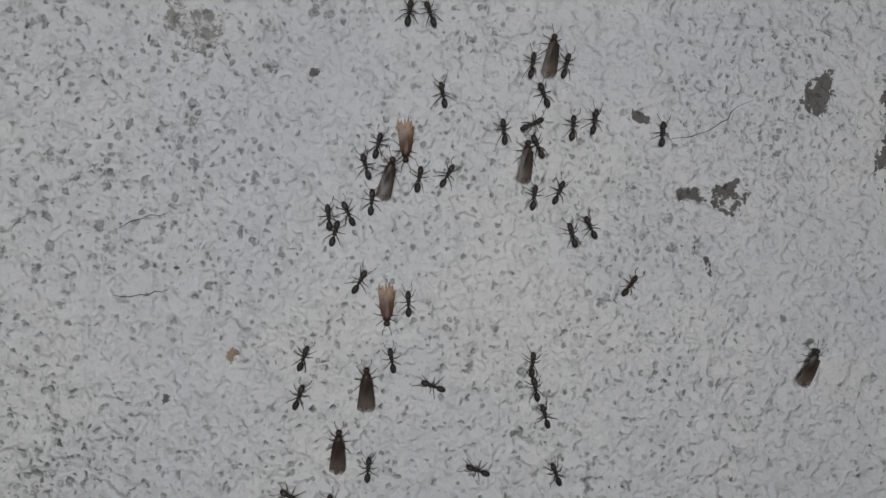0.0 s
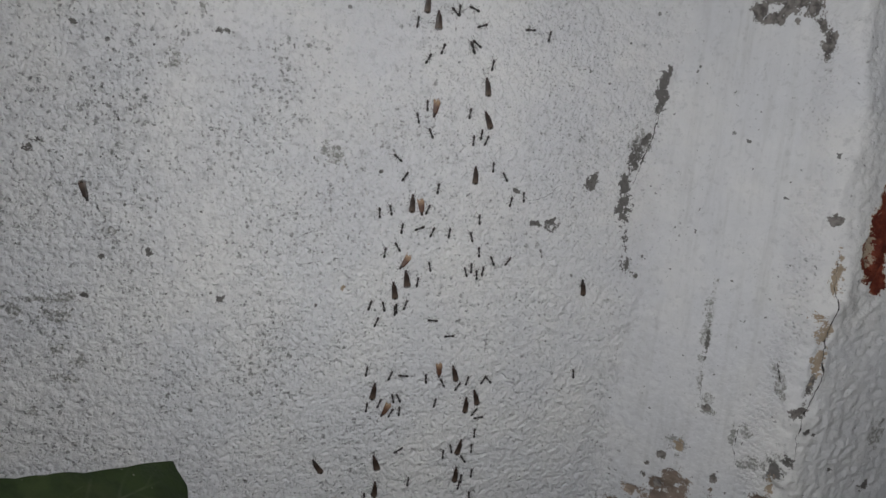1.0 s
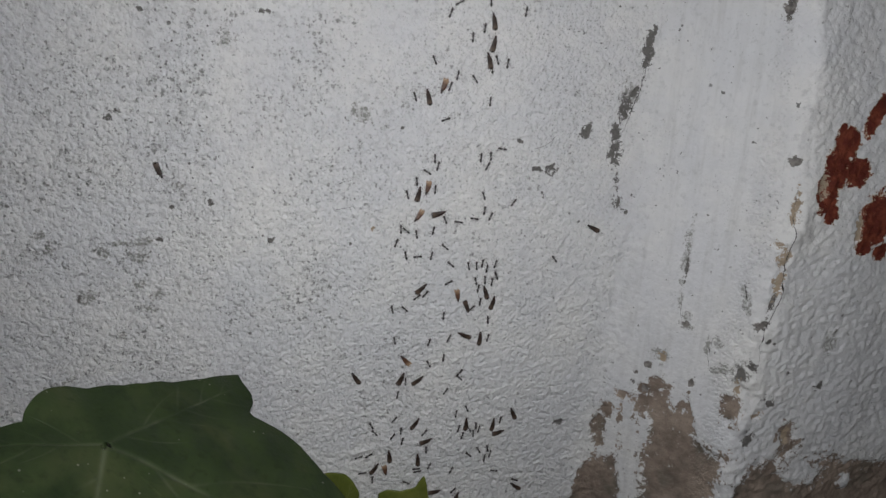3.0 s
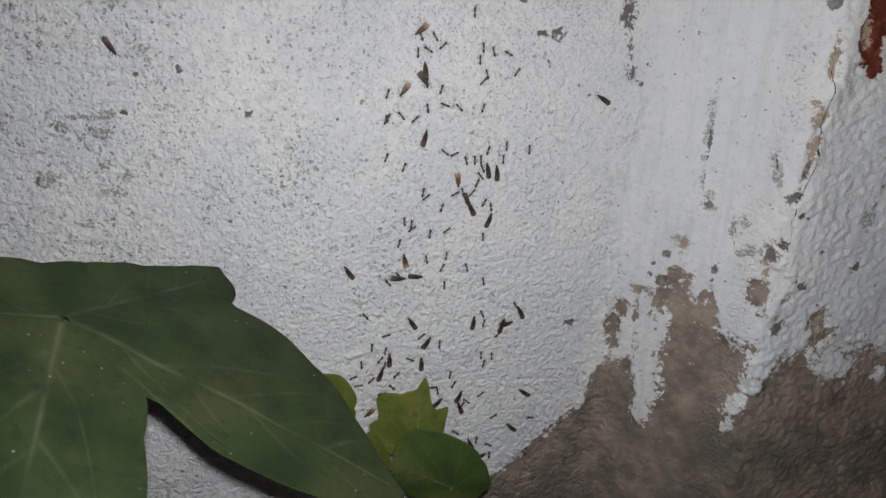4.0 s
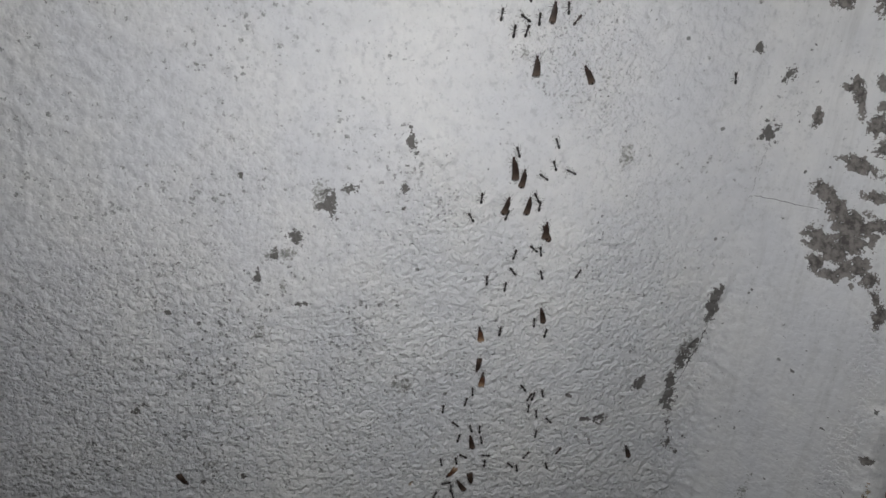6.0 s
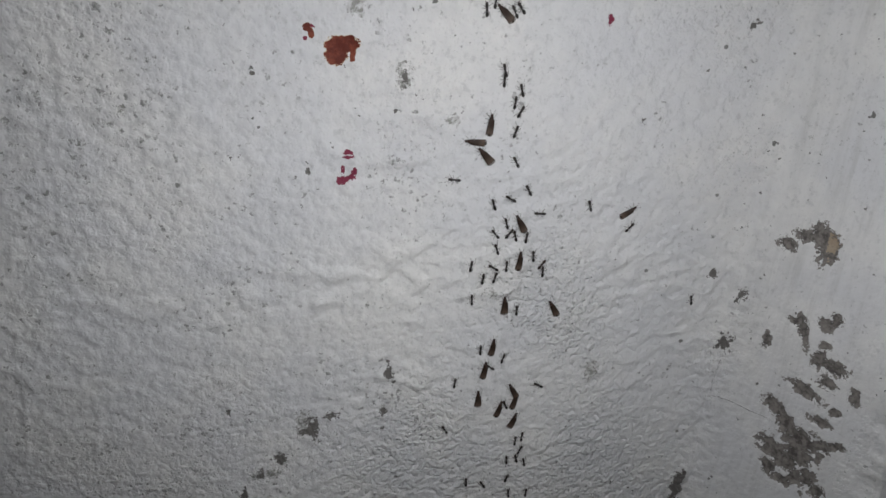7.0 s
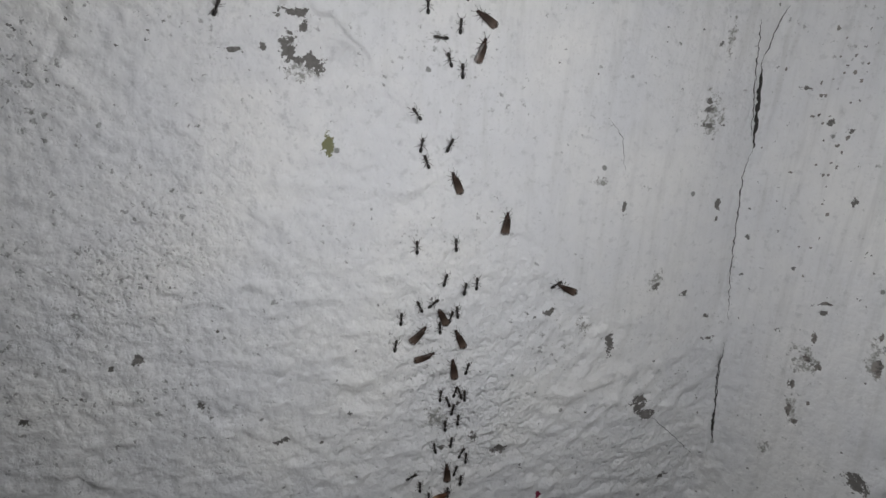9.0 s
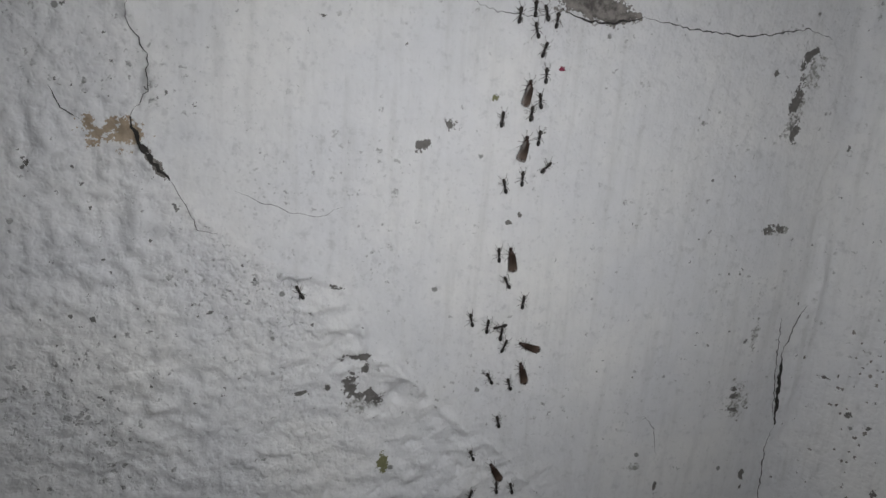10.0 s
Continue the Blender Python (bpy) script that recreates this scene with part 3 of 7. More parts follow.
blob("dark", 232.4, 522.4, 3.5, 3.0, 0)
blob("dark", 236.9, 519.5, 3.1, 2.2, 0)
blob("dark", 247.3, 520.1, 3.4, 2.3, -25)
blob("dark", 251.3, 522.7, 3.3, 1.5, -25)
blob("dark", 237.4, 506.5, 4.1, 4.1, 25)
blob("dark", 230.9, 500.0, 3.8, 2.3, 40)
blob("dark", 236.8, 497.2, 3.3, 1.9, 30)
blob("dark", 240.8, 501.5, 2.3, 3.3, 25)
blob("dark", 250.1, 499.9, 2.5, 2.7, 0)
blob("dark", 252.7, 494.8, 1.2, 2.7, -25)
blob("dark", 255.6, 487.7, 1.8, 4.1, 0)
blob("dark", 231.5, 508.1, 5.7, 3.8, 30)
blob("dark", 225.8, 527.7, 2.9, 2.6, 0)
blob("dark", 228.9, 526.0, 3.4, 2.6, 0)
blob("dark", 244.2, 529.8, 4.1, 1.7, 0)
blob("dark", 236.0, 539.4, 6.2, 2.2, 10)
blob("dark", 242.9, 546.4, 3.0, 2.5, 0)
blob("dark", 243.7, 553.0, 4.6, 2.6, 0)
blob("dark", 238.8, 553.6, 2.2, 3.9, 0)
blob("dark", 230.6, 562.3, 1.5, 5.4, -25)
blob("dark", 226.8, 564.4, 2.3, 1.5, 0)
blob("dark", 237.5, 567.9, 2.5, 2.1, 0)
blob("dark", 240.2, 571.0, 1.8, 2.5, 0)
blob("dark", 218.4, 551.7, 1.5, 2.5, 0)
blob("dark", 239.6, 560.3, 1.7, 1.2, 0)
blob("dark", 245.2, 503.4, 2.6, 5.0, 0)
blob("dark", 253.1, 546.3, 1.8, 3.1, 0)
blob("dark", 248.7, 536.3, 1.8, 1.7, 0)
blob("grey", 201.6, 543.3, 2.9, 3.6, 0)
blob("grey", 204.5, 564.9, 1.9, 2.6, 0)
blob("dark", 226.7, 598.8, 2.6, 3.5, 0)
blob("dark", 230.0, 595.2, 3.4, 5.0, 0)
blob("dark", 232.8, 593.3, 1.8, 3.1, 0)
blob("dark", 222.7, 596.1, 3.8, 1.8, 0)
blob("dark", 216.6, 591.1, 2.7, 2.1, 0)
blob("tan", 231.7, 595.8, 1.9, 3.5, 0)
blob("red", 289.7, 435.4, 5.2, 5.5, 0)
blob("red", 297.1, 423.2, 5.5, 5.1, 0)
blob("red", 286.3, 424.5, 5.4, 8.2, 0)
blob("red", 283.4, 415.5, 4.7, 7.7, 0)
blob("red", 287.5, 405.0, 2.9, 3.5, 0)
blob("red", 311.2, 401.9, 6.4, 9.9, 0)
blob("red", 307.8, 390.0, 3.3, 3.1, 0)
blob("red", 317.4, 387.6, 3.3, 3.2, 0)
blob("red", 301.5, 446.1, 2.8, 7.0, 15)
blob("red", 303.9, 451.1, 2.4, 3.9, 0)
blob("red", 286.6, 441.0, 1.5, 2.1, 0)
blob("tan", 280.9, 417.6, 1.9, 5.7, 0)
blob("tan", 303.3, 398.8, 1.7, 6.0, 0)



def spaced(start, low, high, end, step):
    """Grid lines: even between low and high, wider and wider beyond."""
    mid = np.arange(low, high, step)
    out, w = [], step
    while high + sum(out) < end:
        w *= 1.25
        out.append(w)
    right = np.append(np.minimum(high + np.cumsum(out) - out[0] + step, end), end)
    out, w = [], step
    while low - sum(out) > start:
        w *= 1.25
        out.append(w)
    left = np.append(np.maximum(low - np.cumsum(out), start), start)[::-1]
    return np.unique(np.concatenate([left, mid, right]))


FINE = 0.00078


def masks(s, z):
    fields = {k: np.full(s.shape, -1.0, np.float32) for k in ("grey", "dark", "tan", "red", "pink", "olive", "stain", "white")}
    # damp brown render under a ragged tide line
    tide = np.interp(s, [0.1000, 0.1702, 0.1794, 0.1833, 0.1902, 0.2017, 0.2050, 0.2031, 0.2160, 0.2202, 0.2283, 0.2377, 0.2433, 0.2483, 0.2616, 0.2729, 0.2830, 0.2863, 0.2940, 0.3157, 0.3263, 0.4000],
                     [0.1650, 0.2220, 0.2270, 0.2463, 0.2536, 0.2604, 0.2637, 0.2932, 0.3059, 0.3109, 0.3097, 0.3081, 0.2916, 0.2883, 0.2868, 0.2819, 0.2841, 0.2923, 0.2964, 0.2834, 0.2785, 0.2700])
    brown = (tide + 0.0015 * lumps(s, z, .010, 5) + .0015 * lumps(s, z, .004, 6) - z) / 0.008
    brown = np.clip(brown, -1, 1.2)
    for kind, bs, bz, rs, rz, turn in BLOBS:
        shift = float(corner_x(bz)) - float(corner_x(z[0, 0]))
        i0, i1 = np.searchsorted(s[:, 0], [bs - shift - 2.2 * max(rs, rz) - .002, bs - shift + 2.2 * max(rs, rz) + .002])
        j0, j1 = np.searchsorted(z[0], [bz - 2.2 * max(rs, rz), bz + 2.2 * max(rs, rz)])
        ds, dz = s[i0:i1, j0:j1] - bs, z[i0:i1, j0:j1] - bz
        c, k = math.cos(turn), math.sin(turn)
        r = np.hypot((ds * c - dz * k) / rs, (ds * k + dz * c) / rz)
        f = np.clip(1.35 - r, -1, 1)
        if kind == "brown":
            brown[i0:i1, j0:j1] = np.maximum(brown[i0:i1, j0:j1], f)
        else:
            fields[kind][i0:i1, j0:j1] = np.maximum(fields[kind][i0:i1, j0:j1], f)
    fields["brown"] = np.where(fields["white"] > -0.9, np.minimum(brown, -fields["white"] + .2), brown)
    return fields


def coat_edge(s, z):
    """The slanting ragged edge of a later coat."""
    edge = np.interp(z, [.70, .732, .741, .754, .79, .814, .823, .834, .844, .849, .854, .861, .866, .873, .882, .887, .893, .901, .93],
                     [.175, .147, .142, .126, .092, .064, .054, .049, .041, .029, .018, .006, .003, -.001, -.008, -.009, -.005, -.005, -.009])
    return edge + .003 * lumps(s, z, .012, 20) + .0016 * lumps(s, z, .004, 22)


def mend(s, z):
    """Where the later, smoother coat was trowelled on."""
    return np.clip((s - coat_edge(s, z)) / .002, 0, 1) * np.clip((z - .69) / .05, 0, 1)


def relief(s, z, f):
    """Height of the plaster over its mean face."""
    side = np.clip((s - corner_x(z)) / .02, 0, 1)
    front = np.clip((s - corner_x(z) - .058) / .01, 0, 1)
    flat = side * (1 - front)                                     # the trowelled side face is smoother
    mended = mend(s, z)
    calm = np.clip(1 - .75 * flat - .62 * mended, .2, 1)
    high = np.clip((z - .47) / .1, 0, 1)
    h = .0009 * lumps(s, z, .055, 11) + .0003 * lumps(s, z, .02, 12) * (1 - .4 * flat)
    h += calm * (.0002 * lumps(s, z, .006, 13, 1.1) + (.00026 + .00006 * high) * lumps(s, z, .0028, 14, .9) + (.00055 - .0004 * high) * np.minimum(lumps(s, z, .0018, 15), .15) + (.00026 - .00018 * high) * lumps(s, z, .0011, 29))
    patchy = .3 + .7 * np.clip(.55 + .9 * lumps(s, z, .016, 34) + .4 * lumps(s, z, .006, 35), 0, 1.2)
    h += high * calm * patchy * (.0007 * np.maximum(lumps(s, z, .008, 25, .6), -.3) + .0007 * np.maximum(lumps(s, z, .0036, 26, .85), -.25))
    h -= calm * (.12 + .88 * high) * (.0005 * np.clip(lumps(s, z, .0022, 27) - .38, 0, .4) + .0005 * np.clip(lumps(s, z, .0014, 28) - .35, 0, .4)) * 2.2
    h += front * (.0008 * lumps(s, z, .014, 16) + .0003 * np.maximum(lumps(s, z, .006, 17), -.3) + .0002 * np.maximum(lumps(s, z, .0028, 23), -.2))
    # crumbled ridge along the arris, and a bead of wash along the inner corner
    wrinkle = np.exp(-(lumps(s, z, .022, 44) / .07) ** 2) * np.clip(2 * lumps(s, z, .04, 45), 0, 1)
    h += calm * (1 - .6 * front) * .0005 * wrinkle * (1 + lumps(s, z, .005, 46))
    arris = np.exp(-((s - corner_x(z) - np.hypot(splay(z), PROUD) - .003 * lumps(s, z, .02, 36)) / .0055) ** 2)
    h += arris * (.0010 + .0022 * np.maximum(lumps(s, z, .007, 37), -.35) + .0006 * np.maximum(lumps(s, z, .003, 38), -.3))
    bead = np.exp(-((s - corner_x(z) + .003 + .004 * lumps(s, z, .025, 39)) / .004) ** 2)
    h += bead * (.0012 + .0018 * np.maximum(lumps(s, z, .009, 40, 1.6), -.3) + .0005 * lumps(s, z, .003, 41))
    coarse = np.clip((z - .76) / .08, 0, 1) * (1 - mended) * np.clip((.10 - s) / .06, 0, 1)
    h += coarse * patchy * (.0009 * np.maximum(lumps(s, z, .008, 18), -.3) + .0010 * np.maximum(lumps(s, z, .0035, 19), -.2) + .0008 * np.maximum(lumps(s, z, .0019, 24), -.15))
    h += (1 - mended) * np.clip((z - .80) / .03, 0, 1) * .0012
    # raised lip of the later coat
    h += np.clip((z - .74) / .03, 0, 1) * np.exp(-((s - coat_edge(s, z) - .0006) / .0016) ** 2) * (.0006 + .0014 * np.maximum(lumps(s, z, .009, 42), -.35) + .0006 * lumps(s, z, .0035, 43))
    for k, d in (("grey", .0003), ("dark", .0006), ("tan", .0009), ("red", .0002)):
        h -= d * np.clip((f[k] - .1) / .3, 0, 1)
    h -= .0010 * np.clip((f["brown"] + .1) / .3, 0, 1) - .0002 * np.clip((f["brown"] + .1) / .3, 0, 1) * lumps(s, z, .0022, 21)
    return h


def height_at(s, z):
    """Where on the plaster a thing rests: place on its surface."""
    i = np.abs(RUN - (s - float(corner_x(z)))).argmin()
    j = np.abs(RISE - z).argmin()
    return Vector(SURFACE[i, j])


RUN = spaced(-1.5, -.315, .17, .95, FINE)          # from the inner corner
RISE = spaced(-.05, .175, .955, 2.3, FINE)
RUN[np.abs(RUN).argmin()] = 0.0


def build_wall():
    u, z = np.meshgrid(RUN, RISE, indexing="ij")
    s = u + corner_x(z)
    f = masks(s, z)
    h = relief(s, z, f)
    x, y = rounded(s, z)
    xa, ya = rounded(s - .003, z)
    xb, yb = rounded(s + .003, z)
    n = np.hypot(xb - xa, yb - ya)
    nx, ny = (yb - ya) / n, -(xb - xa) / n
    place = np.stack([x + nx * h, y + ny * h, z], -1)
    pitted = np.clip((.21 - s) / .25, 0, 1) * np.clip(1.3 - np.abs(z - .42) / .25, 0.15, 1) + .15 * lumps(s, z, .05, 30)
    pitted += .75 * np.clip((.04 - s) / .08, 0, 1) * np.clip((z - .60) / .05, 0, 1) * np.clip((.86 - z) / .04, 0, 1)
    f["pitted"] = np.clip(pitted, 0, 1)
    t = np.clip((s - corner_x(z) + .012 + .006 * lumps(s, z, .02, 31)) / .03, 0, 1) * np.clip((corner_x(z) + .060 + .004 * lumps(s, z, .012, 32) - s) / .012, 0, 1)
    f["trowelled"] = np.clip(t + .8 * mend(s, z), 0, 1)
    front = np.clip((s - corner_x(z) - np.hypot(splay(z), PROUD) + .012) / .012, 0, 1)
    f["coarse"] = np.clip(np.clip((z - .45) / .1, 0, 1) + front, 0, 1) * (1 - .9 * mend(s, z)) * (1 - t) * np.clip(.55 + .3 * front + .45 * lumps(s, z, .03, 33), 0, 1)
    f["pitted"] *= 1 - front
    cut = int(np.searchsorted(RUN, 0.0))
    for name, label, i0, i1 in (("wall_main", "whitewashed rough plaster wall, pitted and flaking", 0, cut + 1),
                                ("wall_pilaster", "whitewashed plaster pilaster flaking to brown render", cut, len(RUN))):
        p = place[i0:i1]
        a, b = p.shape[:2]
        idx = np.arange(a * b).reshape(a, b)
        quads = np.stack([idx[:-1, :-1], idx[1:, :-1], idx[1:, 1:], idx[:-1, 1:]], -1).reshape(-1, 4)
        rim = np.concatenate([idx[:, 0], idx[-1, 1:], idx[-2::-1, -1], idx[0, -2:0:-1]])
        back = p.reshape(-1, 3)[rim].copy()
        back[:, 1] = 0.24
        front_rim = p.reshape(-1, 3)[rim].copy()
        q = a * b + np.arange(len(rim))
        k = q + len(rim)
        skirt = np.stack([q, k, np.roll(k, -1), np.roll(q, -1)], -1)
        me = bpy.data.meshes.new(name)
        verts = np.concatenate([p.reshape(-1, 3), front_rim, back])
        faces = np.concatenate([quads, skirt])
        me.vertices.add(len(verts))
        me.vertices.foreach_set("co", verts.astype(np.float32).ravel())
        me.loops.add(faces.size)
        me.loops.foreach_set("vertex_index", faces.astype(np.int32).ravel())
        me.polygons.add(len(faces))
        me.polygons.foreach_set("loop_start", np.arange(0, faces.size, 4, dtype=np.int32))
        me.update(calc_edges=True)
        me.polygons.foreach_set("use_smooth", np.ones(len(faces), bool))
        for key in ("grey", "dark", "tan", "red", "pink", "olive", "stain", "brown", "pitted", "trowelled", "coarse"):
            values = np.concatenate([f[key][i0:i1].ravel(), np.full(2 * len(back), -1.0)])
            me.attributes.new(key, "FLOAT", "POINT").data.foreach_set("value", values.astype(np.float32))
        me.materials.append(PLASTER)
        tagged(new(name, me), label, "wall", kind="structure")
    return place


SURFACE = build_wall()


def part(name, bm, material, parent, label=""):
    me = bpy.data.meshes.new(name)
    bm.to_mesh(me)
    bm.free()
    me.materials.append(material)
    me.polygons.foreach_set("use_smooth", np.ones(len(me.polygons), bool))
    ob = new(name, me)
    ob.parent = parent
    return tagged(ob, label)


def crack(width, *points):
    """A jagged crack in the plaster, through points of its run in millimetres: a thin strip laid on it, the shadow
    inside painted dark.
    """
    rng = random.Random(round(points[0][0] * 10 + points[0][1]))
    line = []
    for (s0, z0), (s1, z1) in zip(points, points[1:]):
        n = max(2, int(math.hypot(s1 - s0, z1 - z0) / 1.1))
        line += [(s0 + (s1 - s0) * i / n, z0 + (z1 - z0) * i / n) for i in range(n)]
    line.append(points[-1])
    bm, rows = bmesh.new(), []
    for i, (s, z) in enumerate(line):
        a, b = line[max(i - 1, 0)], line[min(i + 1, len(line) - 1)]
        d = math.hypot(b[0] - a[0], b[1] - a[1]) or 1
        ns, nz = -(b[1] - a[1]) / d, (b[0] - a[0]) / d
        taper = min(1, .25 + 3 * min(i, len(line) - 1 - i) / len(line)) * rng.uniform(.45, 1.25)
        off = rng.uniform(-.35, .35)
        row = []
        for k in (-.5, 0, .5):
            q = ((s + ns * (off + k * width * taper)) / 1000, (z + nz * (off + k * width * taper)) / 1000)
            p = height_at(*q)
            e, f = rounded(np.array(q[0]), np.array(q[1]))
            p.x, p.z = float(e), q[1]
            row.append(bm.verts.new(p + Vector((-.0006 if q[0] > .2 else 0, -.0005, 0))))
        rows.append(row)
    for r, q in zip(rows, rows[1:]):
        for k in (0, 1):
            bm.faces.new((r[k], r[k + 1], q[k + 1], q[k]))
    home = "wall_main" if points[0][0] < 205 else "wall_pilaster"
    part("crack", bm, CRACK, bpy.data.objects[home], "narrow dark crack in the plaster")


crack(0.24, (197.0, 518.0), (214.9, 519.0), (228.8, 520.5))
crack(0.16, (199.5, 517.5), (199.3, 526.2), (203.0, 540.9))
crack(0.60, (198.4, 717.7), (199.4, 705.3), (201.7, 695.2))
crack(1.40, (201.7, 695.2), (201.8, 688.6), (203.4, 679.9))
crack(0.40, (197.5, 837.3), (194.3, 828.7), (192.1, 819.9))
crack(1.40, (192.1, 819.9), (194.0, 807.5), (195.5, 792.4))
crack(0.40, (195.5, 792.4), (194.0, 781.3), (196.9, 746.6), (197.9, 731.3))
crack(0.60, (198.0, 722.3), (201.2, 701.1), (203.4, 681.5))
crack(0.24, (174.2, 693.2), (185.8, 683.4), (196.6, 673.2))
crack(0.24, (-9.0, 912.5), (-9.0, 907.7), (-5.0, 901.4), (-5.2, 893.3), (-9.0, 887.3))
crack(1.20, (-9.0, 887.3), (-7.6, 881.6), (-4.4, 877.1), (-1.0, 872.6))
crack(0.22, (-1.0, 872.6), (3.3, 865.8), (5.2, 860.9), (9.8, 860.0))
crack(0.14, (13.7, 870.3), (21.2, 867.6), (28.1, 865.1), (35.3, 864.4), (40.2, 867.3))
crack(0.24, (-25.0, 893.1), (-23.0, 888.4), (-19.1, 886.1))
crack(0.60, (96.1, 921.1), (103.9, 919.0), (111.7, 919.0), (120.9, 921.8))
crack(0.40, (120.9, 921.8), (135.9, 920.0), (157.3, 919.8), (163.1, 921.0), (177.0, 923.9), (186.2, 921.8))
crack(0.20, (70.8, 920.9), (77.9, 918.9), (87.5, 918.5), (96.1, 921.1))
crack(0.18, (140.8, 423.2), (148.4, 425.3), (155.9, 430.8))
crack(0.18, (51.7, 407.3), (55.5, 409.1), (59.7, 410.1))
crack(0.14, (51.2, 397.2), (55.3, 396.8), (59.6, 398.1))
crack(0.20, (140.1, 800.7), (145.8, 795.6), (148.6, 784.9))
crack(0.40, (188.4, 832.8), (189.9, 820.5), (194.2, 795.8))
crack(0.32, (195.3, 464.6), (192.1, 450.3), (188.9, 438.4), (185.9, 429.0))
crack(0.40, (267.6, 416.6), (270.3, 397.0), (270.6, 381.5), (270.3, 365.6), (265.6, 351.0), (265.6, 335.6))
crack(0.24, (227.2, 363.8), (227.8, 349.9), (230.1, 342.2))
crack(0.30, (254.0, 371.0), (257.5, 362.9))
crack(0.20, (244.5, 343.3), (243.3, 332.9), (245.8, 325.4))



TORCH = []
for t, eye, target, roll in PATH:
    drift = min(max((t - 4.5) / 2.5, 0), 1)           # shift right and down added as it climbs, to move the bright spot
    back = min(eye[1], -.28) if t <= 1.5 else eye[1]
    TORCH.append((t, (eye[0] + .004 + .026 * drift - .025 * max(1 - t, 0), back, eye[2] + .018 - .013 * drift), (target[0] + .02, target[1], target[2] - .06), roll))


def build_torch():
    """The unseen phone torch that lights the wall: a round lens in a short black case, looking along -z."""
    torch = tagged(new("hand_torch"), "unseen phone torch, built as a small black case with a glowing white lens", "torch")
    bm = bmesh.new()
    bmesh.ops.create_circle(bm, cap_ends=True, segments=24, radius=.005)
    bmesh.ops.reverse_faces(bm, faces=bm.faces)
    part("lens", bm, LIT, torch, "glowing white lens")
    # the case is added: its rim narrows the beam
    bm = bmesh.new()
    rings = [[bm.verts.new((r * math.cos(.2618 * k), r * math.sin(.2618 * k), z)) for k in range(24)]
             for r, z in ((.0053, -.0018), (.0063, -.0018), (.0065, .03), (.0055, .032), (.0053, .001))]
    for p, q in zip(rings, rings[1:] + rings[:1]):
        for k in range(24):
            bm.faces.new((p[k], p[(k + 1) % 24], q[(k + 1) % 24], q[k]))
    bm.faces.new(rings[3])
    part("case", bm, BLACK, torch)
    return torch


hand_torch = build_torch()


def build_ground():
    bm = bmesh.new()
    n = 40
    for i in range(n + 1):
        for j in range(n + 1):
            x, y = (i / n - .5), (j / n - .5)
            x, y = math.copysign(abs(2 * x) ** 3, x) * 300, math.copysign(abs(2 * y) ** 3, y) * 300 - .5
            bm.verts.new((x, y, .012 * noise.noise((x * 3, y * 3, 0)) if abs(x) + abs(y) < 20 else 0))
    bm.verts.ensure_lookup_table()
    for i in range(n):
        for j in range(n):
            k = i * (n + 1) + j
            bm.faces.new([bm.verts[v] for v in (k, k + n + 1, k + n + 2, k + 1)])
    ob = part("ground", bm, SOIL, None)
    tagged(ob, "bare dark soil at the foot of the wall", "ground", kind="structure")


build_ground()


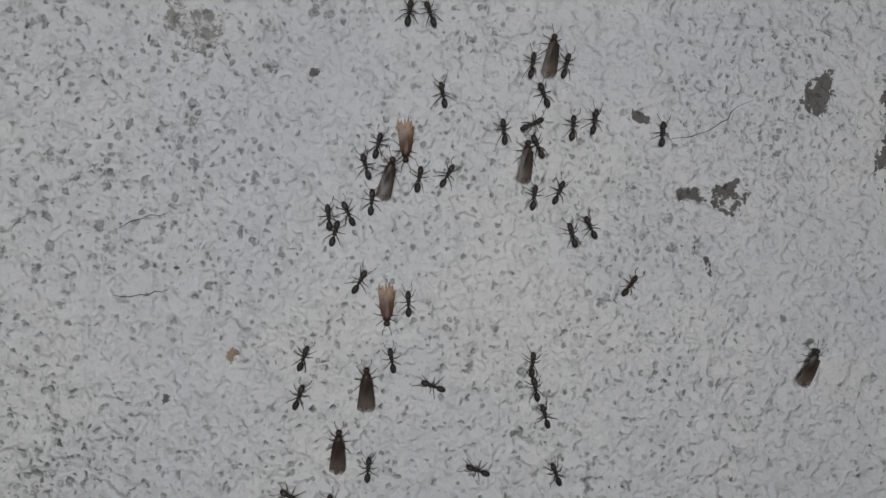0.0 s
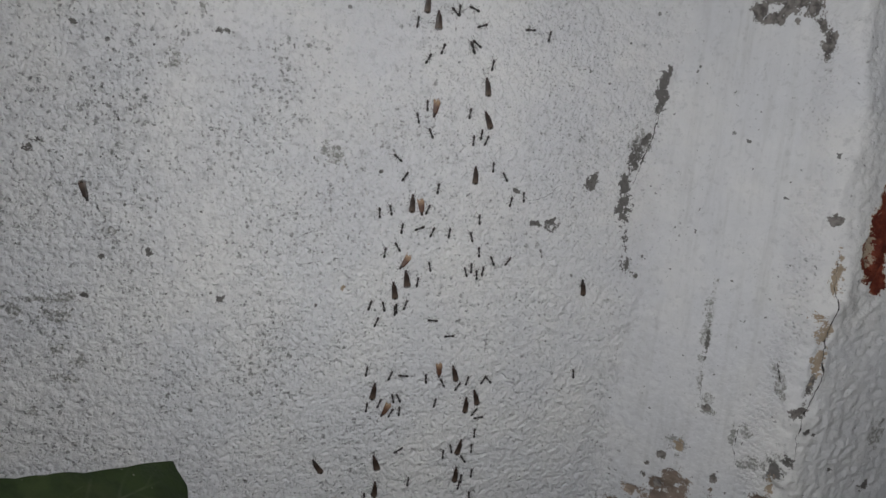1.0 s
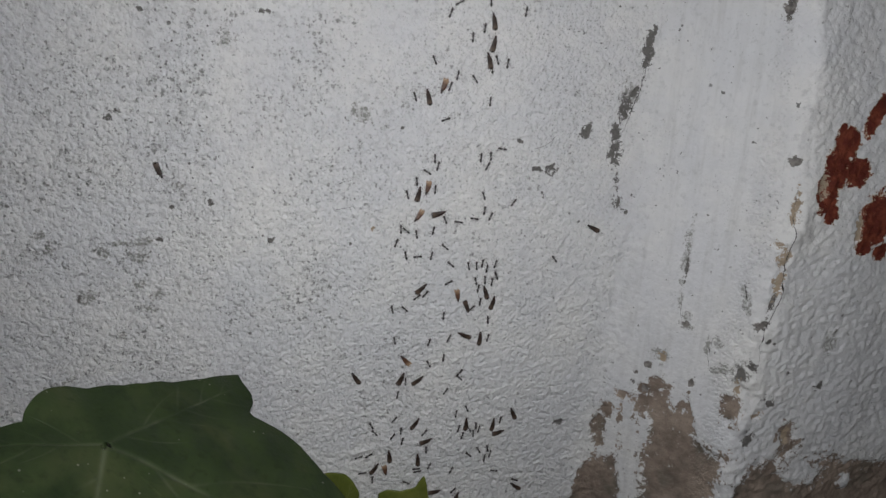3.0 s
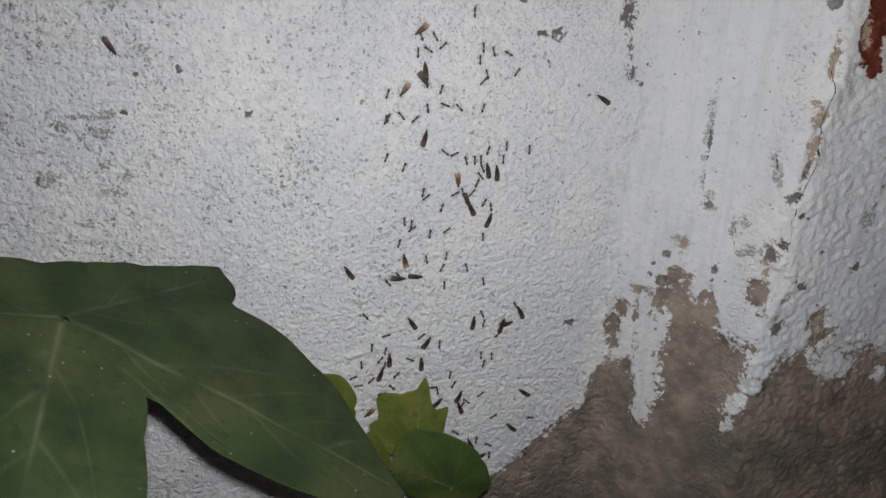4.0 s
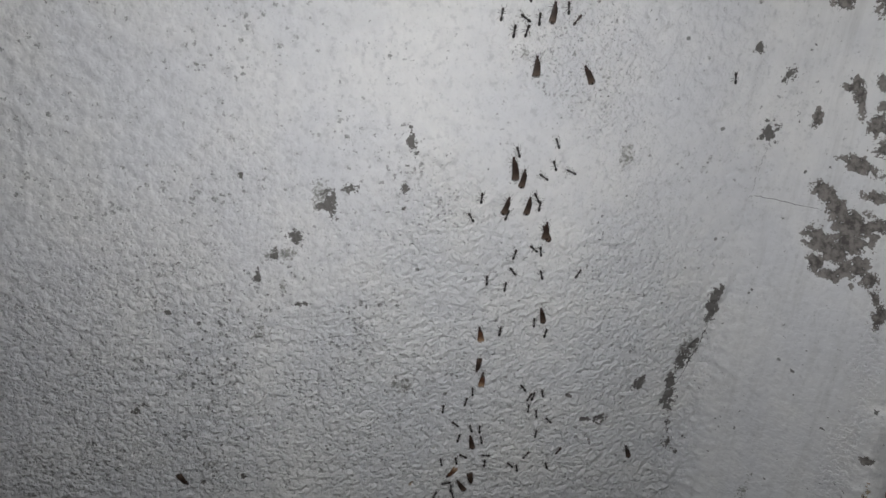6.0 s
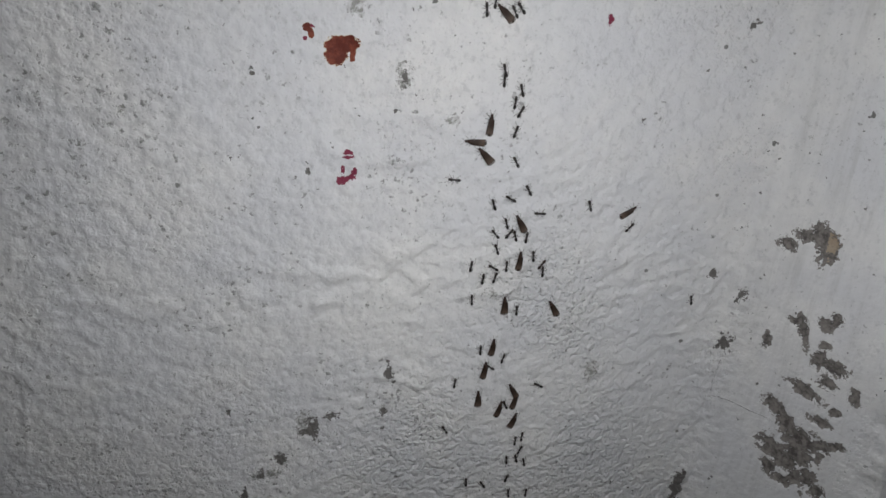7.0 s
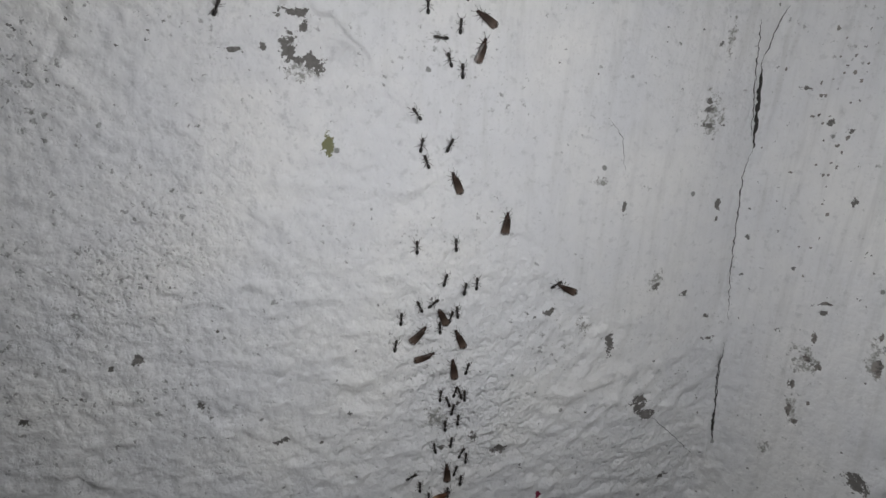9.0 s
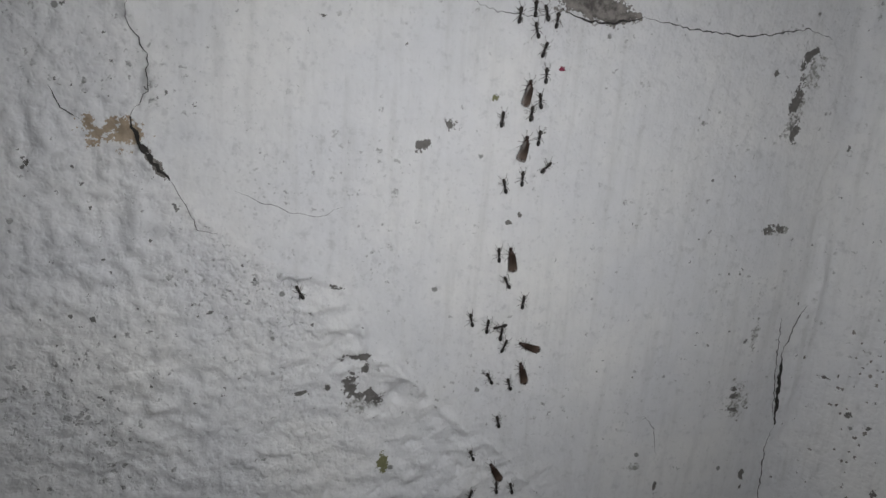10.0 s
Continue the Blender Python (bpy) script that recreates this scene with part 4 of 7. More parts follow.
# ---- ivy leaves at the foot of the wall ----
def ivy_leaf(label, material, place, turns, reaches, cup, ribs, stalk):
    """A lobed leaf: its edge by angle (degrees) and reach (mm) from where the stalk joins, ribs as (angle, length)."""
    rings, steps = (110, 900) if max(reaches) > 60 else (50, 300)
    th = np.linspace(-180, 180, steps, endpoint=False)
    edge = np.interp(th, turns, reaches)
    edge = np.convolve(np.concatenate([edge[-3:], edge, edge[:3]]), [.2, .6, .2], "same")[3:-3]
    k = np.linspace(0.02, 1, rings)[:, None]
    u, v = k * edge * np.cos(np.radians(th)), k * edge * np.sin(np.radians(th))
    vein = np.zeros_like(u)
    rng = random.Random(round(sum(reaches)))
    for a, n in ribs:
        ca, sa = math.cos(radians(a)), math.sin(radians(a))
        lines = [(0, 0, a, n, 0.6 * n / 100 + .2)]
        for i in range(1, 5):
            for side in (-1, 1):
                d = n * (i / 5.2 + .05 * side + rng.uniform(-.05, .05))
                lines.append((d * ca, d * sa, a + side * rng.uniform(30, 52), n * (.46 - .05 * i) * rng.uniform(.6, 1.2), .35 * n / 100 + .2))
        for x0, y0, b, m, w in lines:
            cb, sb = math.cos(radians(b)), math.sin(radians(b))
            along = (u - x0) * cb + (v - y0) * sb
            off = np.abs(-(u - x0) * sb + (v - y0) * cb + .22 * along ** 2 / max(m, 1) * (1 if b > a else -1 if b < a else 0))
            wide = w * np.clip(1.25 - along / m, .2, 1.2)
            vein = np.maximum(vein, np.where((along > 0) & (along < m), np.exp(-(off / wide) ** 2), 0) * (1 if b == a else .6))
    reach = max(reaches)
    h = -cup * (np.hypot(u, v) / reach) ** 2 + .012 * reach * np.sin(np.radians(th) * 5) * k ** 2 + .5 * np.sin(u / 7) * np.cos(v / 6) - .25 * vein
    top = np.stack([u, v, h], -1).reshape(-1, 3) / 1000
    low = top - (0, 0, .0005)
    verts = np.concatenate([top, low])
    idx = np.arange(rings * steps).reshape(rings, steps)
    nxt = np.roll(idx, -1, 1)
    up = np.stack([idx[:-1], idx[1:], nxt[1:], nxt[:-1]], -1).reshape(-1, 4)
    down = up[:, ::-1] + rings * steps
    rim = np.stack([idx[-1], idx[-1] + rings * steps, nxt[-1] + rings * steps, nxt[-1]], -1)
    hub = np.stack([nxt[0], nxt[0] + rings * steps, idx[0] + rings * steps, idx[0]], -1)
    me = bpy.data.meshes.new("blade")
    me.from_pydata(verts.tolist(), [], np.concatenate([up, down, rim, hub]).tolist())
    me.attributes.new("vein", "FLOAT", "POINT").data.foreach_set("value", np.tile(vein.ravel(), 2).astype(np.float32))
    me.materials.append(material)
    me.polygons.foreach_set("use_smooth", np.ones(len(me.polygons), bool))
    leaf = tagged(new("ivy_leaf"), label, "leaf", "ivy leaves at the wall's foot")
    leaf.matrix_world = place
    blade = new("blade", me)
    blade.parent = leaf
    bm = bmesh.new()
    tube(bm, stalk, [.0011, .001, .001, .0012][:len(stalk)], 8)
    part("stalk", bm, material, leaf)
    return leaf


def tube(bm, points, radii, sides=6):
    """A bent, tapered tube with closed ends."""
    rings = []
    pts = [Vector(p) for p in points]
    for i, (p, r) in enumerate(zip(pts, radii)):
        d = (pts[min(i + 1, len(pts) - 1)] - pts[max(i - 1, 0)]).normalized()
        a = d.cross(Vector((0.3, 0.2, 1)) if abs(d.z) < .9 else Vector((1, 0, 0))).normalized()
        b = d.cross(a)
        rings.append([bm.verts.new(p + r * (math.cos(q) * a + math.sin(q) * b)) for q in (2 * math.pi * j / sides for j in range(sides))])
    for r, q in zip(rings, rings[1:]):
        for j in range(sides):
            bm.faces.new((r[j], r[(j + 1) % sides], q[(j + 1) % sides], q[j]))
    bm.faces.new(rings[0][::-1])
    bm.faces.new(rings[-1])


def axes(place, e1, e2):
    e1, e2 = Vector(e1).normalized(), Vector(e2).normalized()
    n = e1.cross(e2).normalized()
    e2 = n.cross(e1)
    return Matrix.Translation(place) @ Matrix((e1, e2, n)).transposed().to_4x4()


ivy_leaf("large dark green ivy leaf with pale veins before the wall", GREEN,
         axes((-.0308, -.0770, .3365), (.832, 0, -.555), (.092, .986, .138)),
         (-180, -172, -165, -150, -120, -95, -75, -55, -45, -37, -29, -26, -25, -18, -8, -4, 0, 3, 7.5, 15, 21, 30, 37, 44, 46.5, 49.7, 53, 58, 61.2, 66, 73, 84, 96, 122, 135, 150, 165, 180),
         (27, 26, 31, 52, 75, 100, 105, 70, 48, 41, 35, 39, 60, 88, 124, 128, 119, 113, 107, 100, 92, 86, 79, 71, 70.5, 77, 80, 81, 83, 62, 46, 35, 29, 26, 27.5, 27.5, 27.5, 27),
         5, ((-4, 120), (57, 78), (-78, 100), (-150, 55)),
         ((0, 0, -.0006), (-.012, .012, -.018), (-.010, .02, -.05), (0, .03, -.12)))
ivy_leaf("small yellow-green ivy leaf against the wall", YELLOW,
         axes((.088, -.016, .226), (.97, -.1, .2), (-.2, -.15, .96)),
         (-180, -120, -60, 0, 20, 36, 45, 53, 60, 66, 72, 78, 90, 100, 108, 114, 120, 131, 145, 180),
         (12, 8, 6, 9, 14, 21, 28, 24, 25, 31, 42, 35, 34, 36.5, 36, 29, 26, 27, 20, 12), 4, ((74, 38), (108, 33), (44, 22), (150, 14)), ((0, 0, -.0006), (-.003, -.02, -.004), (-.004, -.06, -.008)))
ivy_leaf("rounded mid-green ivy leaf against the wall", FRESH,
         axes((.102, -.034, .216), (.98, -.1, -.1), (.05, -.3, .95)),
         (-180, -120, -60, 0, 30, 60, 86, 104, 122, 137, 151, 180), (26, 15, 15, 18, 18, 21, 29, 34, 39, 38, 33, 26), 6, ((122, 36), (90, 27), (152, 30), (50, 18)), ((0, 0, -.0006), (-.003, -.02, -.004), (-.004, -.06, -.008)))
ivy_leaf("small yellow-green ivy leaf half hidden by a large one", YELLOW,
         axes((.053, -.016, .252), (.96, -.1, -.2), (.2, -.2, .95)),
         (-180, -120, -45, 26, 73, 98, 123, 150, 180), (14, 8, 9, 7, 13.5, 20, 22, 18, 14), 2, ((110, 19), (80, 13), (150, 14)), ((0, 0, -.0006), (-.003, -.02, -.002), (-.004, -.06, -.006)))
ivy_leaf("tiny yellow-green ivy leaf beside the stalks", YELLOW,
         axes((.072, -.022, .222), (.96, -.1, -.2), (.2, -.2, .95)),
         (-180, -90, 0, 60, 95, 104, 112, 122, 140, 180), (5, 4, 4, 5, 11, 19, 25, 23, 11, 5), 1, ((112, 22), (125, 18)), ((0, 0, -.0006), (-.003, -.02, -.002), (-.004, -.06, -.006)))


# ---- ants ----
def ball(bm, centre, radii, tilt=0.0, rings=8, segs=12):
    m = Matrix.Translation(centre) @ Matrix.Rotation(radians(tilt), 4, "X") @ Matrix.Diagonal((*radii, 1))
    bmesh.ops.create_uvsphere(bm, u_segments=segs, v_segments=rings, radius=1, matrix=m)


MM = .001


def leg_mesh(bm, root, reach, fore, lift=.9):
    """Thigh up, shin down, foot on the plaster. reach: to the side, fore: along the body."""
    z = root[2]
    pts = [(0, 0, 0), (.42 * reach, .38 * fore, lift * .35), (.85 * reach, .9 * fore, .15 - z), (1.05 * reach, 1.18 * fore, .04 - z)]
    tube(bm, [tuple(MM * c for c in p) for p in pts], [.085 * MM, .08 * MM, .05 * MM, .035 * MM], 5)


def feeler_mesh(bm, root, side, out, bend):
    x, y, z = root
    pts = [(x, y, z), (x + side * out, y + .75, z + .25), (x + side * (out + bend), y + 1.55, z + .05)]
    tube(bm, [tuple(MM * c for c in p) for p in pts], [.05 * MM, .045 * MM, .05 * MM], 5)


def worker_ant(label, material, stance):
    """A wingless ant 4.6 mm long, head towards +y, feet at z = 0."""
    rng = random.Random(stance)
    ant = tagged(new("worker_ant"), label, "ant", "ants on the wall")
    bm = bmesh.new()
    ball(bm, (0, 1.6 * MM, .78 * MM), (.49 * MM, .64 * MM, .38 * MM), -12)
    ball(bm, (0, 2.12 * MM, .62 * MM), (.32 * MM, .24 * MM, .18 * MM), -12, 5, 8)
    part("head", bm, material, ant)
    bm = bmesh.new()
    ball(bm, (0, .72 * MM, .84 * MM), (.37 * MM, .54 * MM, .36 * MM))
    ball(bm, (0, .1 * MM, .76 * MM), (.30 * MM, .5 * MM, .31 * MM), 8)
    ball(bm, (0, -.42 * MM, .7 * MM), (.19 * MM, .2 * MM, .28 * MM), 0, 5, 8)
    part("thorax", bm, material, ant)
    bm = bmesh.new()
    ball(bm, (0, -1.22 * MM, .78 * MM), (.52 * MM, .86 * MM, .48 * MM), 6)
    part("gaster", bm, material, ant)
    for side in (-1, 1):
        bm = bmesh.new()
        feeler_mesh(bm, (side * .2, 1.95, .85), side, rng.uniform(.45, .8), rng.uniform(-.15, .5))
        part("antenna", bm, LEG, ant)
        for y, reach, fore in ((.95, 1.15, 1.0), (.45, 1.45, .05), (0.05, 1.35, -1.35)):
            bm = bmesh.new()
            swing = rng.uniform(-.3, .3)
            leg_mesh(bm, (side * .2, y, .62), side * reach * rng.uniform(.9, 1.1), fore + swing)
            part("leg", bm, LEG, ant).location = (side * .2 * MM, y * MM, .62 * MM)
    return ant


def wing_mesh(bm, side, splayed, frayed):
    """One long forewing folded back over the abdomen, wider and ragged towards its end."""
    rows = []
    for i in range(11):
        k = i / 10
        inner = side * (-.3 - .3 * k + splayed * 1.5 * k)
        outer = side * (.85 + .42 * k ** .7 + splayed * .8 * k)
        row = []
        for j in range(7):
            q = j / 6
            x = inner + (outer - inner) * q
            y = .45 - 5.1 * k - (.55 * math.sin(math.pi * q) - .3 * q) * (k > .9) - .15 * math.sin(9 * q + side) * (k > .95)
            y += frayed * (k > .85) * (k - .7) * 3 * ((.9, -.2, 1.3, .3, 1.0, -.3, .8)[j] if side > 0 else (.2, 1.2, -.3, .8, .1, 1.4, .5)[j])
            z = 1.8 - .3 * k - .25 * q ** 2 + .06 * math.sin(7 * k + 4 * q) + .12 * (side > 0)
            row.append(bm.verts.new((MM * x, MM * y, MM * z)))
        rows.append(row)
    for r, q in zip(rows, rows[1:]):
        for j in range(6):
            bm.faces.new((r[j], r[j + 1], q[j + 1], q[j]))


def winged_ant(label, material, stance, splayed=0.0, wings=WING):
    """A winged ant about 8.4 mm over its folded wings; its middle at y = 0."""
    rng = random.Random(stance)
    ant = tagged(new("winged_ant"), label, "winged ant", "winged ants on the wall")
    o = 1.7
    bm = bmesh.new()
    ball(bm, (0, (o + 1.75) * MM, .85 * MM), (.55 * MM, .5 * MM, .4 * MM), -10)
    part("head", bm, material, ant)
    bm = bmesh.new()
    ball(bm, (0, (o + .55) * MM, 1.0 * MM), (.72 * MM, .95 * MM, .62 * MM))
    ball(bm, (0, (o - .35) * MM, .9 * MM), (.45 * MM, .45 * MM, .42 * MM))
    part("thorax", bm, material, ant)
    bm = bmesh.new()
    ball(bm, (0, (o - 2.0) * MM, .85 * MM), (.8 * MM, 1.45 * MM, .6 * MM), 4)
    part("gaster", bm, material, ant)
    for side in (-1, 1):
        bm = bmesh.new()
        wing_mesh(bm, side, splayed, 1 if wings is GLINT else 0)
        bmesh.ops.translate(bm, verts=bm.verts, vec=(0, o * MM, 0))
        part("wing", bm, wings, ant, "wing with its reflected light painted pale golden" if wings is GLINT else "smoky translucent wing")
        bm = bmesh.new()
        feeler_mesh(bm, (side * .2, o + 2.1, .95), side, rng.uniform(.3, .6), rng.uniform(0, .4))
        part("antenna", bm, LEG, ant)
        for y, reach, fore in ((.95, 1.35, .9), (.4, 1.6, -.1), (-.1, 1.5, -1.4)):
            bm = bmesh.new()
            leg_mesh(bm, (side * .35, o + y, .7), side * reach * rng.uniform(.9, 1.1), fore + rng.uniform(-.25, .25))
            part("leg", bm, LEG, ant).location = (side * .35 * MM, (o + y) * MM, .7 * MM)
    return ant


PATTERNS = {
    "worker": [worker_ant("black worker ant crawling on white plaster", BLACK, k) for k in range(6)],
    "winged": [winged_ant("dark winged ant with folded smoky wings on plaster", BROWN, 20 + k, (.0, .1, .3)[k % 3]) for k in range(4)],
    "winged_glint": [winged_ant("winged ant, head down, frayed wings with reflected light painted pale golden", BROWN, 50, .3, GLINT)],
    "winged_still": [winged_ant("resting winged ant with folded wings, apart from the trail", BLACK, 30)],
    "curled": [worker_ant("dead curled ant lying on the plaster", BLACK, 41)],
    "red": [worker_ant("red-brown worker ant standing on plaster", BROWN, 42)],
}
# one ant of its own for every track, built before any of them moves
COUNTS = {"worker": 208, "winged": 54, "winged_glint": 7, "winged_still": 6, "curled": 1, "red": 2}
ANTS = {kind: [PATTERNS[kind][n] if n < len(PATTERNS[kind]) else copy_thing(PATTERNS[kind][n % len(PATTERNS[kind])], Matrix())
               for n in range(COUNTS[kind])] for kind in COUNTS}


def crawl(kind, *rows):
    """Moves one ant over the plaster: seconds, millimetres along and up the wall, degrees of its head from upright."""
    ant = ANTS[kind].pop()
    way = []
    for t, s, z, turn in rows:
        p = height_at(s / 1000, z / 1000)
        seat = Matrix.Translation((s / 1000, p.y - .0003, z / 1000)) @ pose(0, 0, 0, 90, 0, 0) @ pose(0, 0, 0, 0, 0, -turn)
        way.append((t, seat))
    walk(ant, way)
    if kind == "worker":
        stride(ant, rows)


def stride(ant, rows):
    """Legs step in two threes while the ant goes on."""
    near = rows[0][2] > 350 and rows[0][2] < 460 and 40 < rows[0][1] < 180
    times = [k / 10 for k in range(10)] + [1 + .45 * k for k in range(20)] + [10] if near else [.5 * k for k in range(21)]
    legs = [o for o in ant.children if o.name.startswith("leg")]
    for k, leg in enumerate(legs):
        home = leg.location.copy()
        side = 1 if home.x > 0 else -1
        phase = math.pi * ((k + (k >= 3)) % 2) + rows[0][1]
        swing = [(t, Matrix.Translation(home) @ pose(0, 0, 0, 0, 0, side * 17 * math.sin(19 * t + phase))) for t in times]
        walk(leg, swing)


def motions():
    walk(hand_torch, [(t, look(eye, target, roll)) for t, eye, target, roll in TORCH])
    crawl("worker", (0, 96.7, 442.2, 9), (0.5, 97.8, 433.6, 34), (1, 87.9, 438.0, -51), (1.5, 99.2, 432.5, 6), (2, 98.3, 430.9, 16), (2.5, 101.7, 434.3, -2), (3, 96.6, 419.0, -2), (4.5, 93.4, 412.7, -26), (5, 93.0, 417.6, 4), (5.5, 81.1, 425.7, 3), (10, 81.1, 425.7, 3))
    crawl("worker", (0, 100.2, 442.1, -22), (0.5, 96.9, 451.4, -2), (1, 100.0, 447.7, -24), (1.5, 98.0, 442.2, 22), (2, 99.7, 445.7, -35), (2.5, 99.5, 444.8, 13), (3, 102.3, 450.7, 19), (4.5, 85.6, 416.4, 16), (5, 85.3, 405.3, 4), (5.5, 88.5, 410.2, 11), (10, 88.5, 410.2, 11))
    crawl("worker", (0, 122.9, 435.0, 14), (0.5, 122.7, 437.3, -49), (1, 125.7, 436.0, 0), (1.5, 124.4, 438.1, -5), (2, 120.2, 457.8, -36), (2.5, 113.1, 461.7, 8), (3, 122.9, 462.4, -20), (5, 127.2, 463.8, 24), (5.5, 117.6, 461.1, 10), (7, 115.8, 475.3, -9), (10, 115.8, 475.3, -9))
    crawl("worker", (0, 119.3, 430.0, -22), (0.5, 116.1, 438.5, 58), (1, 116.8, 445.9, 1), (1.5, 99.6, 437.7, 53), (2, 103.6, 450.3, 21), (2.5, 106.9, 452.2, 95), (3, 105.4, 455.5, 10), (4.5, 112.1, 423.3, -23), (5, 98.2, 435.2, 9), (5.5, 93.4, 432.7, -3), (10, 93.4, 432.7, -3))
    crawl("worker", (0, 102.4, 429.4, -11), (0.5, 104.0, 426.9, -17), (1, 104.0, 426.8, 6), (1.5, 104.8, 425.6, -34), (2, 96.0, 421.2, 47), (2.5, 116.2, 438.3, 71), (3, 117.9, 419.4, 2), (4.5, 118.6, 402.9, -2), (5, 117.7, 406.6, 2), (5.5, 118.3, 428.1, 25), (10, 118.3, 428.1, 25))
    crawl("worker", (0, 91.9, 421.0, 14), (0.5, 94.7, 425.2, 43), (1, 90.7, 431.1, 33), (1.5, 91.2, 433.2, 58), (2, 97.5, 444.3, 1), (2.5, 104.0, 439.8, 29), (3, 100.8, 436.5, 70), (4.5, 103.2, 401.6, 10), (5, 99.9, 404.3, -68), (5.5, 98.8, 408.1, -12), (10, 98.8, 408.1, -12))
    crawl("worker", (0, 90.1, 417.6, -16), (0.5, 91.4, 416.8, -1), (1, 86.1, 418.0, -13), (1.5, 92.3, 417.0, 22), (2, 85.0, 403.0, 69), (2.5, 89.7, 406.7, 4), (3, 88.6, 408.8, -7), (4.5, 93.5, 405.5, 5), (5, 92.0, 405.5, -11), (5.5, 87.0, 417.3, -47), (10, 87.0, 417.3, -47))
    crawl("worker", (0, 91.0, 411.9, 4), (0.5, 92.7, 410.8, 69), (1, 97.6, 411.2, 69), (1.5, 94.7, 403.5, 58), (2, 94.5, 399.5, -9), (2.5, 98.5, 407.4, -2), (3, 97.1, 405.0, 3), (4.5, 94.7, 392.1, -0), (5, 86.4, 394.9, 24), (5.5, 88.3, 398.0, -11), (10, 88.3, 398.0, -11))
    crawl("worker", (0, 87.4, 410.0, -25), (0.5, 90.1, 413.5, -21), (1, 90.7, 411.0, 7), (1.5, 85.8, 411.9, 7), (2, 75.8, 410.1, 2), (2.5, 81.7, 408.1, -20), (3, 93.4, 413.1, -56), (4.5, 96.9, 405.7, -56), (5, 94.2, 409.4, -54), (5.5, 93.7, 414.8, -16), (10, 93.7, 414.8, -16))
    crawl("worker", (0, 85.1, 406.8, 15), (0.5, 89.3, 404.5, 4), (1, 89.5, 403.7, -32), (1.5, 87.3, 399.8, -3), (2, 84.5, 395.5, -13), (2.5, 83.7, 396.6, 19), (3, 84.4, 402.8, -16), (4.5, 77.7, 385.9, 26), (5, 83.1, 393.6, 14), (5.5, 81.6, 398.2, -11), (10, 81.6, 398.2, -11))
    crawl("worker", (0, 98.6, 415.7, 9), (0.5, 94.3, 409.8, 19), (1, 98.0, 389.6, 7), (1.5, 97.9, 389.6, -9), (2, 92.0, 380.0, 75), (2.5, 94.5, 380.0, 72), (3, 89.6, 373.4, 87), (4.5, 84.6, 357.2, 2), (5, 80.5, 364.6, 9), (5.5, 77.4, 351.1, 7), (10, 77.4, 351.1, 7))
    crawl("worker", (0, 103.2, 416.4, 29), (0.5, 103.5, 410.0, 3), (1, 102.8, 409.7, 22), (1.5, 98.5, 399.9, -4), (2, 99.1, 397.9, 6), (2.5, 101.1, 399.6, -26), (3, 108.9, 389.6, -79), (4.5, 102.3, 385.2, -64), (5, 111.9, 394.1, -82), (5.5, 113.2, 392.7, -42), (10, 113.2, 392.7, -42))
    crawl("worker", (0, 112.6, 423.8, -6), (0.5, 113.9, 419.7, -18), (1, 100.5, 418.6, 22), (1.5, 102.5, 419.1, -4), (2, 99.5, 419.0, 37), (2.5, 98.2, 416.6, 18), (3, 98.0, 415.7, 13), (4.5, 99.9, 410.9, -42), (5, 99.9, 410.1, -26), (5.5, 97.5, 414.0, -3), (10, 97.5, 414.0, -3))
    crawl("worker", (0, 117.2, 425.3, 64), (0.5, 125.6, 421.8, 59), (1, 121.8, 415.1, -5), (1.5, 123.9, 414.8, -5), (2, 122.6, 419.4, -16), (2.5, 123.7, 407.5, 17), (3, 123.8, 392.0, 22), (4.5, 119.0, 383.5, 14), (5, 129.4, 392.1, 11), (5.5, 130.0, 391.0, -19), (10, 130.0, 391.0, -19))
    crawl("worker", (0, 118.4, 421.5, -27), (0.5, 116.1, 416.2, 58), (1, 109.7, 409.6, 6), (1.5, 118.4, 402.3, 11), (2, 103.4, 403.3, 58), (2.5, 106.7, 402.8, 97), (3, 116.2, 391.1, 101), (4.5, 106.1, 384.1, 179), (5, 104.1, 385.4, 219), (5.5, 101.1, 395.6, 181), (10, 101.1, 395.6, 181))
    crawl("worker", (0, 117.9, 413.1, 7), (0.5, 120.2, 404.4, 8), (1, 119.6, 395.5, 1), (1.5, 119.0, 388.6, -5), (2, 124.4, 382.1, -1), (2.5, 118.6, 372.0, 12), (3, 118.3, 367.9, -3), (4.5, 114.6, 359.8, 3), (5, 105.1, 360.2, 83), (5.5, 110.4, 361.7, 14), (10, 110.4, 361.7, 14))
    crawl("worker", (0, 122.1, 414.0, 24), (0.5, 124.0, 412.5, -3), (1, 118.9, 408.2, -15), (1.5, 119.1, 406.2, -5), (2, 116.5, 422.3, -0), (2.5, 120.0, 425.9, -3), (3, 122.4, 420.2, -4), (4.5, 124.5, 404.6, -18), (5, 122.5, 407.4, -4), (5.5, 123.2, 408.8, 4), (10, 123.2, 408.8, 4))
    crawl("worker", (0, 124.3, 424.8, 4), (0.5, 124.6, 424.4, -18), (1, 131.1, 432.3, -31), (1.5, 116.1, 434.7, -5), (2, 121.2, 433.8, -6), (2.5, 121.9, 439.3, 18), (3, 121.3, 415.5, 28), (4.5, 119.6, 408.1, -13), (5, 122.3, 412.8, 17), (5.5, 119.9, 428.5, 15), (10, 119.9, 428.5, 15))
